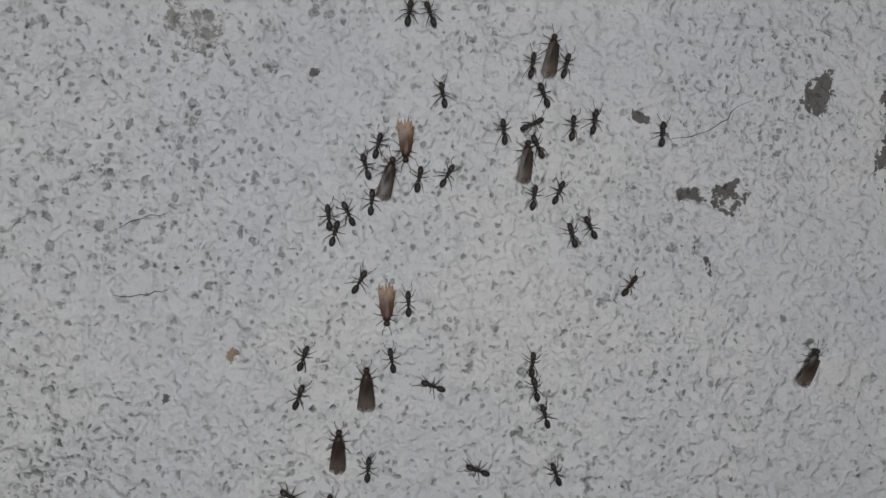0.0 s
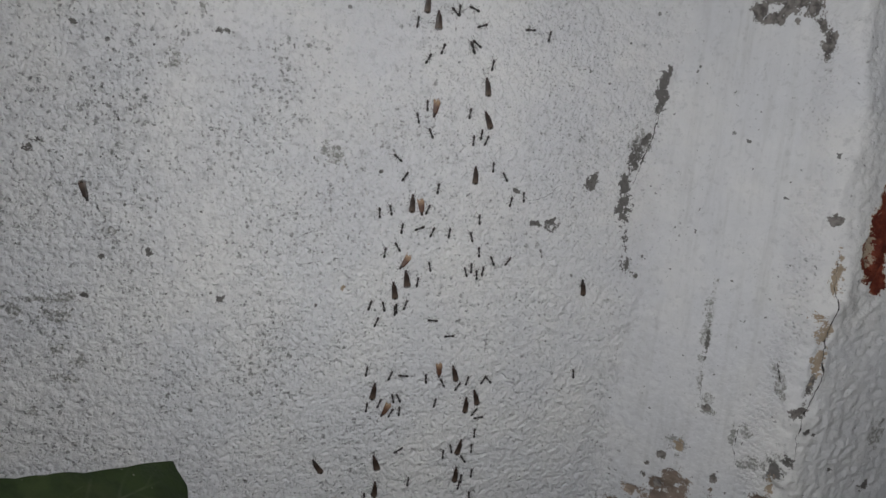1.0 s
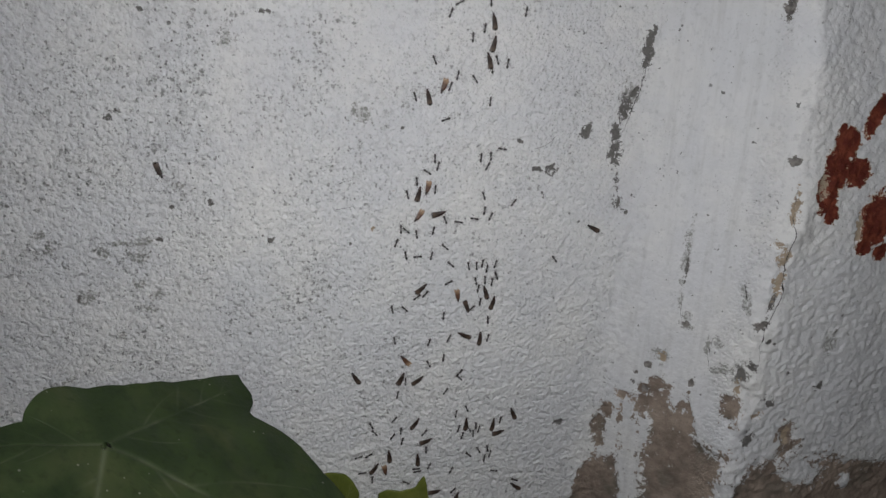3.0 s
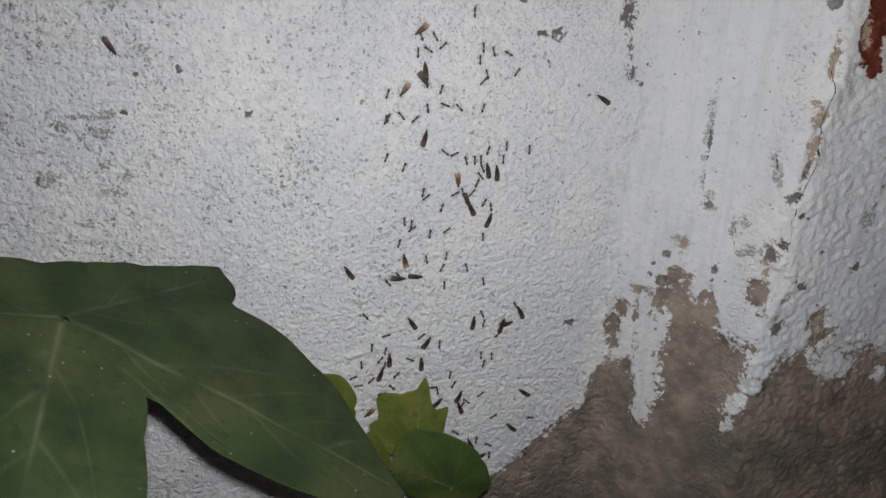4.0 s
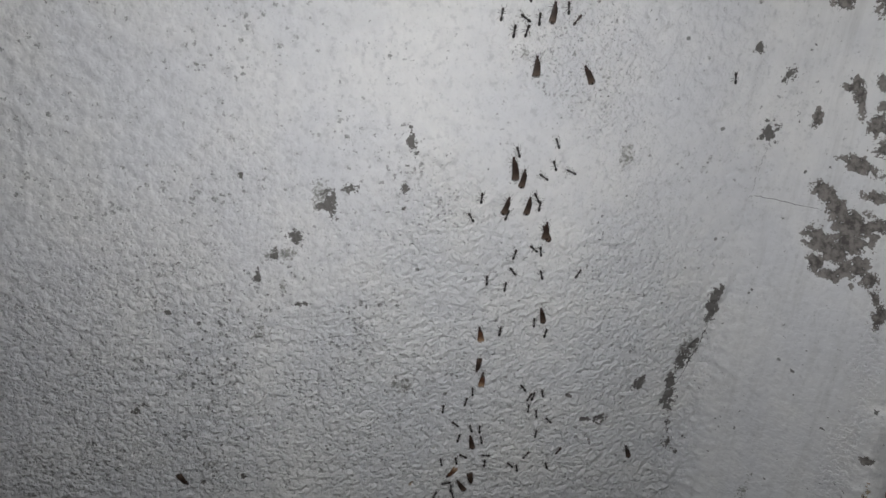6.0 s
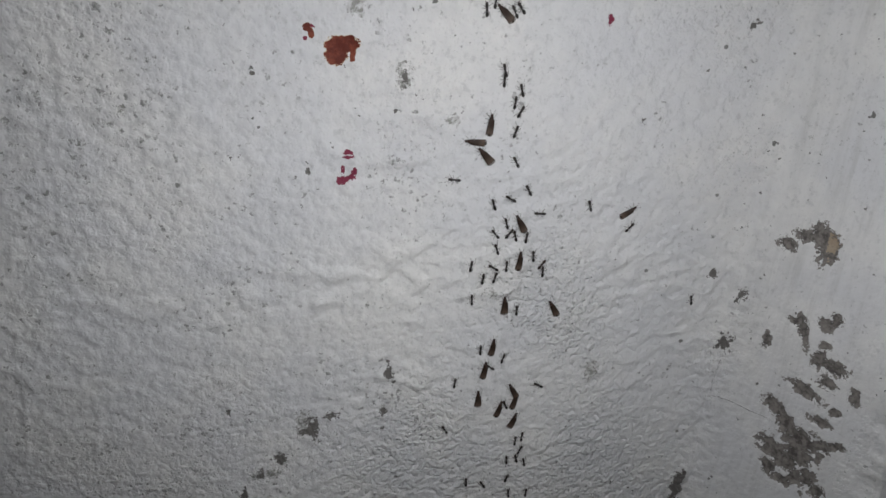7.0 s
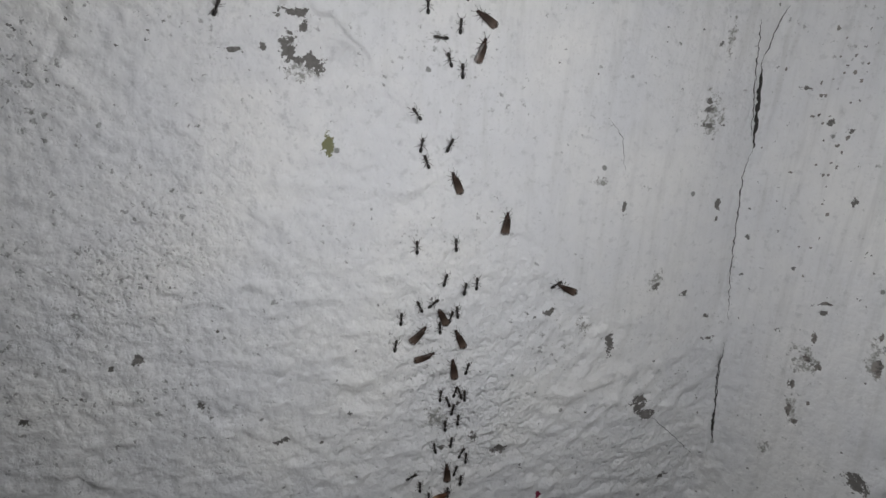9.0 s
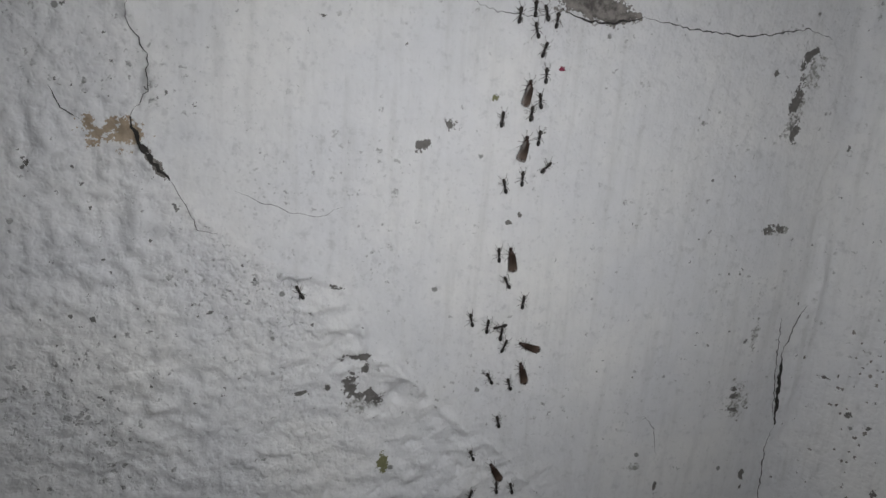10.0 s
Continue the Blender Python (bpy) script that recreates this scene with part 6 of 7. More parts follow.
    crawl("worker", (0, 90.6, 499.5, 61), (1.5, 90.6, 499.5, 61), (2, 96.2, 491.9, 47), (2.5, 99.1, 501.5, 19), (5.5, 100.6, 503.5, 23), (7, 98.1, 547.0, 0), (7.5, 96.7, 557.0, 29), (10, 96.7, 557.0, 29))
    crawl("worker", (0, 90.7, 359.0, -4), (0.5, 89.3, 369.0, -4), (1, 90.1, 379.0, -4), (1.5, 91.0, 389.0, -4), (2, 89.9, 392.1, -4), (2.5, 89.2, 393.1, 61), (3, 89.0, 384.1, -11), (4.5, 91.4, 379.5, 67), (5, 89.8, 387.9, 9), (5.5, 84.2, 386.8, 83), (10, 84.2, 386.8, 83))
    crawl("worker", (0, 128.2, 337.6, 31), (0.5, 128.2, 337.6, 31), (1, 128.4, 347.6, 31), (1.5, 127.2, 357.6, 31), (2, 123.0, 364.7, -0), (2.5, 127.1, 364.2, -17), (3, 128.5, 362.5, -23), (4.5, 130.6, 359.5, 7), (5, 128.6, 353.5, 6), (5.5, 127.8, 363.5, 6), (10, 127.8, 363.5, 6))
    crawl("worker", (0, 84.4, 299.7, 21), (1, 84.4, 299.7, 21), (1.5, 83.1, 309.7, 21), (2, 82.7, 317.1, 16), (3, 83.6, 281.2, 3), (4.5, 74.2, 271.0, 24), (5, 77.6, 269.7, 37), (10, 77.6, 269.7, 37))
    crawl("worker", (0, 90.7, 291.9, 37), (1, 90.7, 291.9, 37), (1.5, 89.7, 301.9, 37), (2, 92.1, 305.5, 10), (2.5, 82.7, 295.2, 8), (3, 80.1, 288.1, 38), (4.5, 76.1, 278.5, 80), (5, 77.6, 290.9, 79), (10, 77.6, 290.9, 79))
    crawl("worker", (0, 122.2, 287.0, -26), (1.5, 122.2, 287.0, -26), (2, 118.7, 288.8, 14), (2.5, 119.5, 285.1, -3), (3, 119.1, 279.2, -29), (4.5, 124.7, 293.9, -16), (5, 123.5, 304.9, 1), (5.5, 122.7, 320.9, 8), (10, 122.7, 320.9, 8))
    crawl("worker", (0, 120.2, 283.4, 37), (1.5, 120.2, 283.4, 37), (3, 115.7, 275.2, 16), (4.5, 106.4, 250.8, 8), (5, 110.5, 252.7, 15), (10, 110.5, 252.7, 15))
    crawl("worker", (0, 123.8, 277.8, 5), (1.5, 123.8, 277.8, 5), (3, 124.3, 278.3, 16), (4.5, 137.5, 281.5, 7), (5, 137.3, 278.0, -4), (10, 137.3, 278.0, -4))
    crawl("worker", (0, 134.3, 279.1, -5), (1.5, 134.3, 279.1, -5), (3, 121.4, 276.3, -3), (4.5, 135.1, 272.8, 62), (5, 134.2, 269.7, 61), (10, 134.2, 269.7, 61))
    crawl("worker", (0, 138.1, 275.6, -14), (1.5, 138.1, 275.6, -14), (3, 135.7, 282.5, 10), (4.5, 143.8, 291.0, -47), (5, 146.4, 283.7, -9), (10, 146.4, 283.7, -9))
    crawl("worker", (0, 112.0, 278.3, 43), (1.5, 112.0, 278.3, 43), (3, 113.4, 279.8, 16), (4.5, 97.9, 267.6, -0), (5, 97.4, 264.9, -1), (10, 97.4, 264.9, -1))
    crawl("worker", (0, 95.2, 278.0, 37), (1.5, 95.2, 278.0, 37), (3, 95.6, 279.0, 38), (4.5, 90.9, 274.9, 68), (5, 88.2, 271.8, 86), (10, 88.2, 271.8, 86))
    crawl("worker", (0, 89.1, 514.1, 56), (2, 89.1, 514.1, 56), (2.5, 88.6, 513.6, 55), (5.5, 87.3, 510.7, -30), (7, 86.6, 511.5, -31), (10, 86.6, 511.5, -31))
    crawl("worker", (0, 106.4, 517.4, 0), (2, 106.4, 517.4, 0), (2.5, 108.7, 518.4, -24), (5.5, 111.7, 517.2, -31), (7, 110.2, 521.1, -25), (10, 110.2, 521.1, -25))
    crawl("worker", (0, 114.0, 479.7, -22), (1, 114.0, 479.7, -22), (1.5, 113.1, 489.7, -22), (2, 114.3, 499.7, -22), (2.5, 113.5, 499.7, 8), (5.5, 114.1, 495.7, -21), (7, 118.3, 498.1, 22), (10, 118.3, 498.1, 22))
    crawl("worker", (0, 143.5, 486.5, 10), (1, 143.5, 486.5, 10), (1.5, 143.7, 496.5, 10), (2, 142.9, 506.5, 10), (2.5, 137.3, 503.5, 18), (5.5, 123.6, 526.4, -67), (7, 123.1, 529.1, -60), (7.5, 122.1, 529.8, -63), (10, 122.1, 529.8, -63))
    crawl("worker", (0, 131.8, 337.7, -43), (0.5, 131.8, 337.7, -43), (1, 130.6, 347.7, -43), (1.5, 131.0, 357.7, -43), (2, 132.5, 367.7, -43), (2.5, 130.8, 369.1, 17), (3, 127.5, 368.6, 17), (4.5, 132.7, 364.2, -8), (5, 131.5, 350.6, 43), (5.5, 132.2, 351.4, -42), (10, 132.2, 351.4, -50))
    crawl("worker", (0, 102.6, 478.8, 19), (1, 102.6, 478.8, 19), (1.5, 101.1, 488.8, 19), (2, 102.0, 498.8, 19), (2.5, 100.5, 508.8, 19), (5.5, 91.1, 516.5, 2), (7, 89.0, 533.3, 5), (7.5, 88.8, 543.3, 5), (10, 88.8, 543.3, 5))
    crawl("worker", (0, 122.0, 474.3, 8), (1, 122.0, 474.3, 8), (1.5, 121.2, 484.3, 8), (2, 121.4, 494.3, 8), (2.5, 120.1, 504.3, 8), (5.5, 115.9, 510.4, -0), (7, 107.1, 542.8, 14), (7.5, 110.1, 560.4, 3), (10, 110.1, 560.4, 3))
    crawl("worker", (0, 69.5, 271.3, -39), (1.5, 69.5, 271.3, -39), (2, 70.5, 281.3, -39), (3, 70.5, 281.3, -39), (4.5, 70.3, 272.1, 40), (5, 83.6, 274.8, 61), (10, 83.6, 274.8, 61))
    crawl("worker", (0, 80.8, 268.4, 33), (1.5, 80.8, 268.4, 33), (2, 79.4, 278.4, 33), (3, 79.4, 278.4, 33), (4.5, 72.2, 263.4, 40), (5, 72.7, 273.4, 40), (10, 72.7, 273.4, 40))
    crawl("worker", (0, 85.1, 265.3, 12), (1.5, 85.1, 265.3, 12), (2, 84.3, 275.3, 12), (3, 84.3, 275.3, 12), (4.5, 73.2, 260.5, 19), (5, 74.9, 262.1, 4), (10, 74.9, 262.1, 4))
    crawl("worker", (0, 96.8, 268.9, -2), (3, 96.8, 268.9, -2), (4.5, 85.7, 261.3, -77), (5, 86.2, 256.0, -24), (10, 86.2, 256.0, -24))
    crawl("worker", (0, 125.0, 265.7, -28), (3, 125.0, 265.7, -28), (4.5, 122.8, 262.2, 7), (5, 127.0, 256.4, -70), (10, 127.0, 256.4, -70))
    crawl("worker", (0, 129.7, 266.2, -12), (3, 129.7, 266.2, -12), (4.5, 128.4, 262.8, 2), (5, 133.1, 264.8, 9), (10, 133.1, 264.8, 9))
    crawl("worker", (0, 131.4, 262.2, 15), (3, 131.4, 262.2, 15), (4.5, 121.1, 235.6, 63), (5, 132.8, 238.6, 14), (10, 132.8, 238.6, 14))
    crawl("worker", (0, 128.4, 260.5, 6), (3, 128.4, 260.5, 6), (4.5, 122.1, 258.2, 17), (5, 120.6, 256.3, 20), (10, 120.6, 256.3, 20))
    crawl("worker", (0, 120.0, 263.2, -45), (3, 120.0, 263.2, -45), (4.5, 115.7, 231.4, -51), (10, 115.7, 231.4, -51))
    crawl("worker", (0, 67.4, 268.9, 61), (3, 67.4, 268.9, 61), (4.5, 64.5, 260.8, -24), (5, 66.0, 255.8, 18), (10, 66.0, 255.8, 18))
    crawl("worker", (0, 62.3, 268.2, 73), (3, 62.3, 268.2, 73), (4.5, 60.7, 256.7, 62), (5, 62.2, 266.7, 62), (10, 62.2, 266.7, 62))
    crawl("worker", (0, 98.6, 259.5, 22), (3, 98.6, 259.5, 22), (4.5, 104.3, 243.1, -18), (5, 105.6, 253.1, -18), (10, 105.6, 253.1, -18))
    crawl("worker", (0, 91.7, 258.6, 91), (3, 91.7, 258.6, 91), (4.5, 75.0, 258.7, 14), (5, 72.2, 258.2, -8), (10, 72.2, 258.2, -8))
    crawl("worker", (0, 92.4, 256.5, 85), (3, 92.4, 256.5, 85), (4.5, 74.9, 250.6, 156), (5, 75.0, 260.6, 156), (10, 75.0, 260.6, 156))
    crawl("worker", (0, 69.2, 254.6, -0), (3, 69.2, 254.6, -0), (4.5, 69.7, 257.9, 62), (5, 69.5, 254.6, 37), (10, 69.5, 254.6, 37))
    crawl("worker", (0, 64.0, 259.0, 85), (3, 64.0, 259.0, 85), (4.5, 62.7, 252.4, 86), (5, 62.1, 251.3, 9), (10, 62.1, 251.3, 9))
    crawl("worker", (0, 134.3, 252.1, -78), (3, 134.3, 252.1, -78), (4.5, 130.5, 220.6, -136), (10, 130.5, 220.6, -136))
    crawl("worker", (0, 86.9, 251.0, -61), (3, 86.9, 251.0, -61), (4.5, 70.7, 242.7, -19), (5, 69.3, 252.7, -19), (10, 69.3, 252.7, -19))
    crawl("worker", (0, 95.0, 249.6, 86), (3, 95.0, 249.6, 86), (4.5, 101.1, 249.4, 87), (5, 99.8, 259.4, 87), (10, 99.8, 259.4, 87))
    crawl("worker", (0, 110.5, 255.3, 26), (3, 110.5, 255.3, 26), (4.5, 108.7, 248.3, 28), (5, 107.7, 258.3, 28), (10, 107.7, 258.3, 28))
    crawl("worker", (0, 112.0, 242.5, 43), (3, 112.0, 242.5, 43), (4.5, 115.3, 235.8, 27), (5, 114.6, 245.8, 27), (10, 114.6, 245.8, 27))
    crawl("worker", (0, 146.6, 244.5, -63), (3, 146.6, 244.5, -63), (4.5, 153.4, 218.2, -86), (10, 153.4, 218.2, -86))
    crawl("worker", (0, 122.6, 215.3, 7), (10, 122.6, 215.3, 7))
    crawl("worker", (0, 129.3, 211.7, -60), (10, 129.3, 211.7, -60))
    crawl("worker", (0, 129.9, 204.9, -2), (10, 129.9, 204.9, -2))
    crawl("worker", (0, 149.7, 202.4, -35), (10, 149.7, 202.4, -35))
    crawl("worker", (0, 111.6, 222.0, -50), (10, 111.6, 222.0, -50))
    crawl("worker", (0, 105.5, 524.2, -21), (5.5, 105.5, 524.2, -21), (7, 93.4, 568.1, -4), (7.5, 103.3, 561.0, 29), (10, 103.3, 561.0, 29))
    crawl("worker", (0, 116.0, 524.9, -27), (5.5, 116.0, 524.9, -27), (7, 119.1, 578.1, -2), (7.5, 116.9, 570.9, 7), (8, 113.8, 567.6, 5), (10, 113.8, 567.6, 5))
    crawl("worker", (0, 115.6, 481.5, -55), (1, 115.6, 481.5, -55), (1.5, 117.1, 491.5, -55), (2, 116.0, 501.5, -55), (2.5, 117.1, 511.5, -55), (3, 115.7, 521.5, -55), (5.5, 115.7, 521.5, -55), (7, 102.5, 539.4, -55), (7.5, 100.3, 536.1, -96), (10, 100.3, 536.1, -96))
    crawl("worker", (0, 91.3, 666.6, -5), (7, 91.3, 666.6, -5), (7.5, 87.5, 674.4, 16), (8, 88.5, 668.7, -7), (8.5, 88.8, 684.3, -8), (9, 91.5, 690.7, -12), (10, 91.5, 690.7, -12))
    crawl("worker", (0, 93.6, 669.1, 6), (7, 93.6, 669.1, 6), (7.5, 91.9, 678.0, -21), (8, 96.4, 682.6, 35), (8.5, 93.7, 684.4, -4), (9, 101.0, 687.3, 26), (10, 101.0, 687.3, 26))
    crawl("worker", (0, 100.3, 666.3, -27), (7, 100.3, 666.3, -27), (7.5, 101.6, 662.7, 15), (8, 100.8, 669.3, -4), (8.5, 99.3, 677.1, 1), (9, 99.2, 680.8, 15), (10, 99.2, 680.8, 15))
    crawl("worker", (0, 102.0, 667.5, -37), (7, 102.0, 667.5, -37), (7.5, 100.0, 675.9, -55), (8, 98.9, 677.6, -9), (8.5, 98.6, 684.2, -4), (9, 102.7, 685.3, 0), (10, 102.7, 685.3, 0))
    crawl("worker", (0, 98.6, 648.8, -16), (7, 98.6, 648.8, -16), (7.5, 98.2, 643.7, -25), (8, 102.6, 654.4, -31), (8.5, 98.8, 667.0, -9), (9, 97.1, 672.4, -4), (10, 97.1, 672.4, -4))
    crawl("worker", (0, 104.8, 642.7, -16), (7, 104.8, 642.7, -16), (7.5, 105.3, 646.6, 9), (8, 102.3, 659.4, 23), (8.5, 101.7, 662.6, 6), (9, 101.3, 677.0, 0), (10, 101.3, 677.0, 0))
    crawl("worker", (0, 102.9, 638.7, 5), (7, 102.9, 638.7, 5), (7.5, 101.6, 643.9, -16), (8, 102.0, 650.5, 1), (8.5, 101.1, 650.2, 1), (9, 90.5, 671.1, -3), (10, 90.5, 671.1, -3))
    crawl("worker", (0, 104.9, 635.8, 27), (7, 104.9, 635.8, 27), (7.5, 101.4, 636.2, 20), (8, 101.6, 641.4, 1), (8.5, 96.7, 648.5, -8), (10, 96.7, 648.5, -8))
    crawl("worker", (0, 103.8, 629.3, 16), (7, 103.8, 629.3, 16), (7.5, 103.0, 632.7, 4), (8, 98.2, 628.5, -12), (8.5, 82.6, 636.8, -67), (10, 82.6, 636.8, -67))
    crawl("worker", (0, 84.4, 613.4, -84), (7, 84.4, 613.4, -84), (7.5, 91.5, 616.3, -110), (8, 94.3, 614.8, -82), (8.5, 86.6, 611.4, -65), (10, 86.6, 611.4, -65))
    crawl("worker", (0, 105.2, 619.0, -30), (7, 105.2, 619.0, -30), (7.5, 103.3, 622.2, 19), (8, 98.7, 624.4, -8), (8.5, 93.9, 621.5, -32), (10, 93.9, 621.5, -32))
    crawl("worker", (0, 110.7, 609.0, -30), (7, 110.7, 609.0, -30), (7.5, 105.0, 626.8, 19), (8, 106.1, 628.8, 16), (8.5, 104.2, 638.3, 0), (10, 104.2, 638.3, 0))
    crawl("worker", (0, 104.5, 606.3, -60), (7, 104.5, 606.3, -60), (7.5, 106.7, 613.2, -37), (8, 105.4, 619.8, -34), (8.5, 103.7, 612.2, 5), (10, 103.7, 612.2, 5))
    crawl("worker", (0, 98.6, 604.2, -19), (7, 98.6, 604.2, -19), (7.5, 98.0, 617.0, 4), (8, 97.8, 617.0, -29), (8.5, 94.3, 614.8, 56), (10, 94.3, 614.8, 70))
    crawl("worker", (0, 115.5, 600.9, -84), (7, 115.5, 600.9, -84), (7.5, 112.8, 604.0, -7), (8, 104.5, 600.3, 21), (8.5, 105.6, 601.0, -8), (10, 105.6, 601.0, -8))
    crawl("worker", (0, 103.7, 597.2, -15), (7, 103.7, 597.2, -15), (7.5, 103.3, 605.8, -6), (8, 102.2, 604.1, 1), (8.5, 100.9, 611.6, -16), (10, 100.9, 611.6, -16))
    crawl("worker", (0, 99.9, 593.7, -41), (7, 99.9, 593.7, -41), (7.5, 99.5, 592.1, -10), (8, 98.4, 596.5, -3), (10, 98.4, 596.5, -3))
    crawl("worker", (0, 104.9, 593.4, 37), (7, 104.9, 593.4, 37), (7.5, 103.9, 582.6, -1), (8, 112.5, 582.8, 0), (10, 112.5, 582.8, 0))
    crawl("worker", (0, 107.4, 592.4, -15), (7, 107.4, 592.4, -15), (7.5, 106.8, 588.4, -19), (8, 106.4, 586.6, 38), (10, 106.4, 586.6, 38))
    crawl("worker", (0, 111.5, 591.7, 4), (7, 111.5, 591.7, 4), (7.5, 112.8, 571.5, -6), (8, 110.8, 572.4, 15), (10, 110.8, 572.4, 15))
    crawl("worker", (0, 134.2, 602.7, -18), (7, 134.2, 602.7, -18), (7.5, 131.7, 600.8, -93), (8, 117.1, 597.4, -104), (8.5, 111.4, 600.5, -56), (10, 111.4, 600.5, -56))
    crawl("worker", (0, 150.4, 594.3, 41), (7, 150.4, 594.3, 41), (7.5, 149.1, 587.5, 5), (8, 148.3, 577.5, 3), (10, 148.3, 577.5, 3))
    crawl("worker", (0, 101.0, 587.7, -19), (7, 101.0, 587.7, -19), (7.5, 97.6, 584.7, -27), (8, 95.2, 588.4, -7), (10, 95.2, 588.4, -7))
    crawl("worker", (0, 114.8, 584.4, -6), (7, 114.8, 584.4, -6), (7.5, 113.5, 574.6, -52), (8, 113.3, 584.6, -52), (10, 113.3, 584.6, -52))
    crawl("worker", (0, 92.0, 581.6, 6), (7, 92.0, 581.6, 6), (7.5, 92.5, 581.2, -5), (8, 92.9, 580.4, -3), (10, 92.9, 580.4, -3))
    crawl("worker", (0, 105.4, 580.5, -0), (7, 105.4, 580.5, -0), (7.5, 108.8, 579.1, -27), (8, 108.0, 577.1, -8), (10, 108.0, 577.1, -8))
    crawl("worker", (0, 100.4, 580.8, -58), (7, 100.4, 580.8, -58), (7.5, 100.3, 583.3, -10), (8, 99.3, 593.3, -10), (10, 99.3, 593.3, -10))
    crawl("worker", (0, 96.7, 576.5, 5), (7, 96.7, 576.5, 5), (7.5, 89.3, 578.3, 9), (8, 90.9, 589.5, 22), (10, 90.9, 589.5, 22))
    crawl("worker", (0, 101.1, 576.7, 15), (7, 101.1, 576.7, 15), (7.5, 96.8, 581.2, 4), (8, 99.8, 572.0, -7), (10, 99.8, 572.0, -7))
    crawl("worker", (0, 88.4, 705.8, -11), (7.5, 88.4, 705.8, -11), (8, 88.1, 710.9, 24), (8.5, 90.9, 701.0, -8), (9, 92.1, 710.3, 1), (10, 92.1, 710.3, 1))
    crawl("worker", (0, 90.8, 706.7, -22), (7.5, 90.8, 706.7, -22), (8, 91.8, 710.2, 24), (8.5, 92.6, 704.7, -4), (9, 94.7, 708.2, -21), (10, 94.7, 708.2, -21))
    crawl("worker", (0, 96.5, 702.6, -12), (7.5, 96.5, 702.6, -12), (8, 99.7, 711.6, -19), (8.5, 98.6, 701.6, -19), (9, 100.3, 709.7, -4), (10, 100.3, 709.7, -4))
    crawl("worker", (0, 88.9, 696.5, 0), (7.5, 88.9, 696.5, 0), (8, 91.7, 696.1, -8), (8.5, 92.3, 698.1, -18), (9, 94.4, 699.1, -4), (10, 94.4, 699.1, -4))
    crawl("worker", (0, 82.6, 681.0, 54), (8, 82.5, 680.7, 57), (8.5, 83.1, 680.7, 56), (9, 83.7, 680.8, 62), (10, 83.7, 680.8, 62))
    crawl("worker", (0, 86.8, 681.1, 16), (7.5, 86.8, 681.1, 16), (8, 91.2, 691.4, 18), (8.5, 91.9, 687.0, 7), (9, 96.3, 705.3, 10), (10, 96.3, 705.3, 10))
    crawl("worker", (0, 90.5, 682.4, 22), (7.5, 90.5, 682.4, 22), (8, 94.2, 688.1, -13), (8.5, 96.2, 688.9, 11), (9, 97.0, 692.2, 5), (10, 97.0, 692.2, 5))
    crawl("worker", (0, 98.8, 645.6, -1), (7, 98.8, 645.6, -1), (7.5, 97.4, 655.6, -1), (8, 96.8, 663.7, -3), (8.5, 95.3, 665.3, 6), (9, 87.0, 676.2, -3), (10, 87.0, 676.2, -3))
    crawl("worker", (0, 84.1, 742.5, 3), (8, 84.1, 742.5, 3), (8.5, 84.5, 741.9, 8), (9, 83.7, 741.9, -26), (9.5, 85.0, 745.8, -5), (10, 85.0, 745.8, -5))
    crawl("worker", (0, 87.8, 744.7, -3), (8, 87.8, 744.7, -3), (8.5, 90.7, 743.3, 45), (9, 87.6, 743.0, 49), (9.5, 87.3, 753.0, 49), (10, 87.3, 753.0, 49))
    crawl("worker", (0, 97.5, 740.0, -9), (8, 97.5, 740.0, -9), (8.5, 94.4, 738.7, -25), (9, 94.1, 737.4, 16), (9.5, 100.5, 732.9, -27), (10, 100.5, 732.9, -27))
    crawl("worker", (0, 72.8, 729.5, -43), (8, 72.8, 729.5, -43), (8.5, 71.6, 733.9, -75), (9, 78.0, 737.9, 2), (9.5, 78.8, 738.8, 10), (10, 78.8, 738.8, 10))
    crawl("worker", (0, 88.4, 731.1, -8), (8, 88.4, 731.1, -8), (8.5, 92.4, 731.1, 18), (9, 90.6, 734.2, -4), (9.5, 90.6, 744.2, -4), (10, 90.6, 744.2, -4))
    crawl("worker", (0, 91.2, 731.8, -9), (8, 91.2, 731.8, -9), (8.5, 99.2, 734.6, -10), (9, 96.0, 739.2, -9), (9.5, 102.5, 737.0, 14), (10, 102.5, 737.0, 14))
    crawl("worker", (0, 91.3, 722.1, 25), (8, 91.3, 722.1, 25), (8.5, 88.5, 726.1, -9), (9, 76.6, 729.0, 7), (10, 76.6, 729.0, 7))
    crawl("worker", (0, 97.1, 720.8, -20), (8, 97.1, 720.8, -20), (8.5, 94.6, 726.7, -48), (9, 98.6, 710.9, -17), (10, 98.6, 710.9, -17))
    crawl("worker", (0, 99.9, 719.5, -9), (8, 99.9, 719.5, -9), (8.5, 99.3, 725.9, 23), (9, 100.5, 719.4, 15), (10, 100.5, 719.4, 15))
    crawl("worker", (0, 93.8, 715.4, 2), (8, 93.8, 715.4, 2), (8.5, 93.5, 715.9, 12), (9, 97.0, 711.5, 16), (10, 97.0, 711.5, 16))
    crawl("worker", (0, 95.3, 680.6, 2), (7.5, 95.3, 680.6, 2), (8, 94.8, 690.6, 2), (8.5, 98.5, 696.1, -9), (9, 98.8, 700.7, 0), (10, 98.8, 700.7, 0))
    crawl("worker", (0, 86.1, 774.7, 13), (8.5, 86.1, 774.7, 13), (9, 83.5, 786.7, -23), (9.5, 78.7, 783.9, 0), (10, 83.1, 777.6, 14))
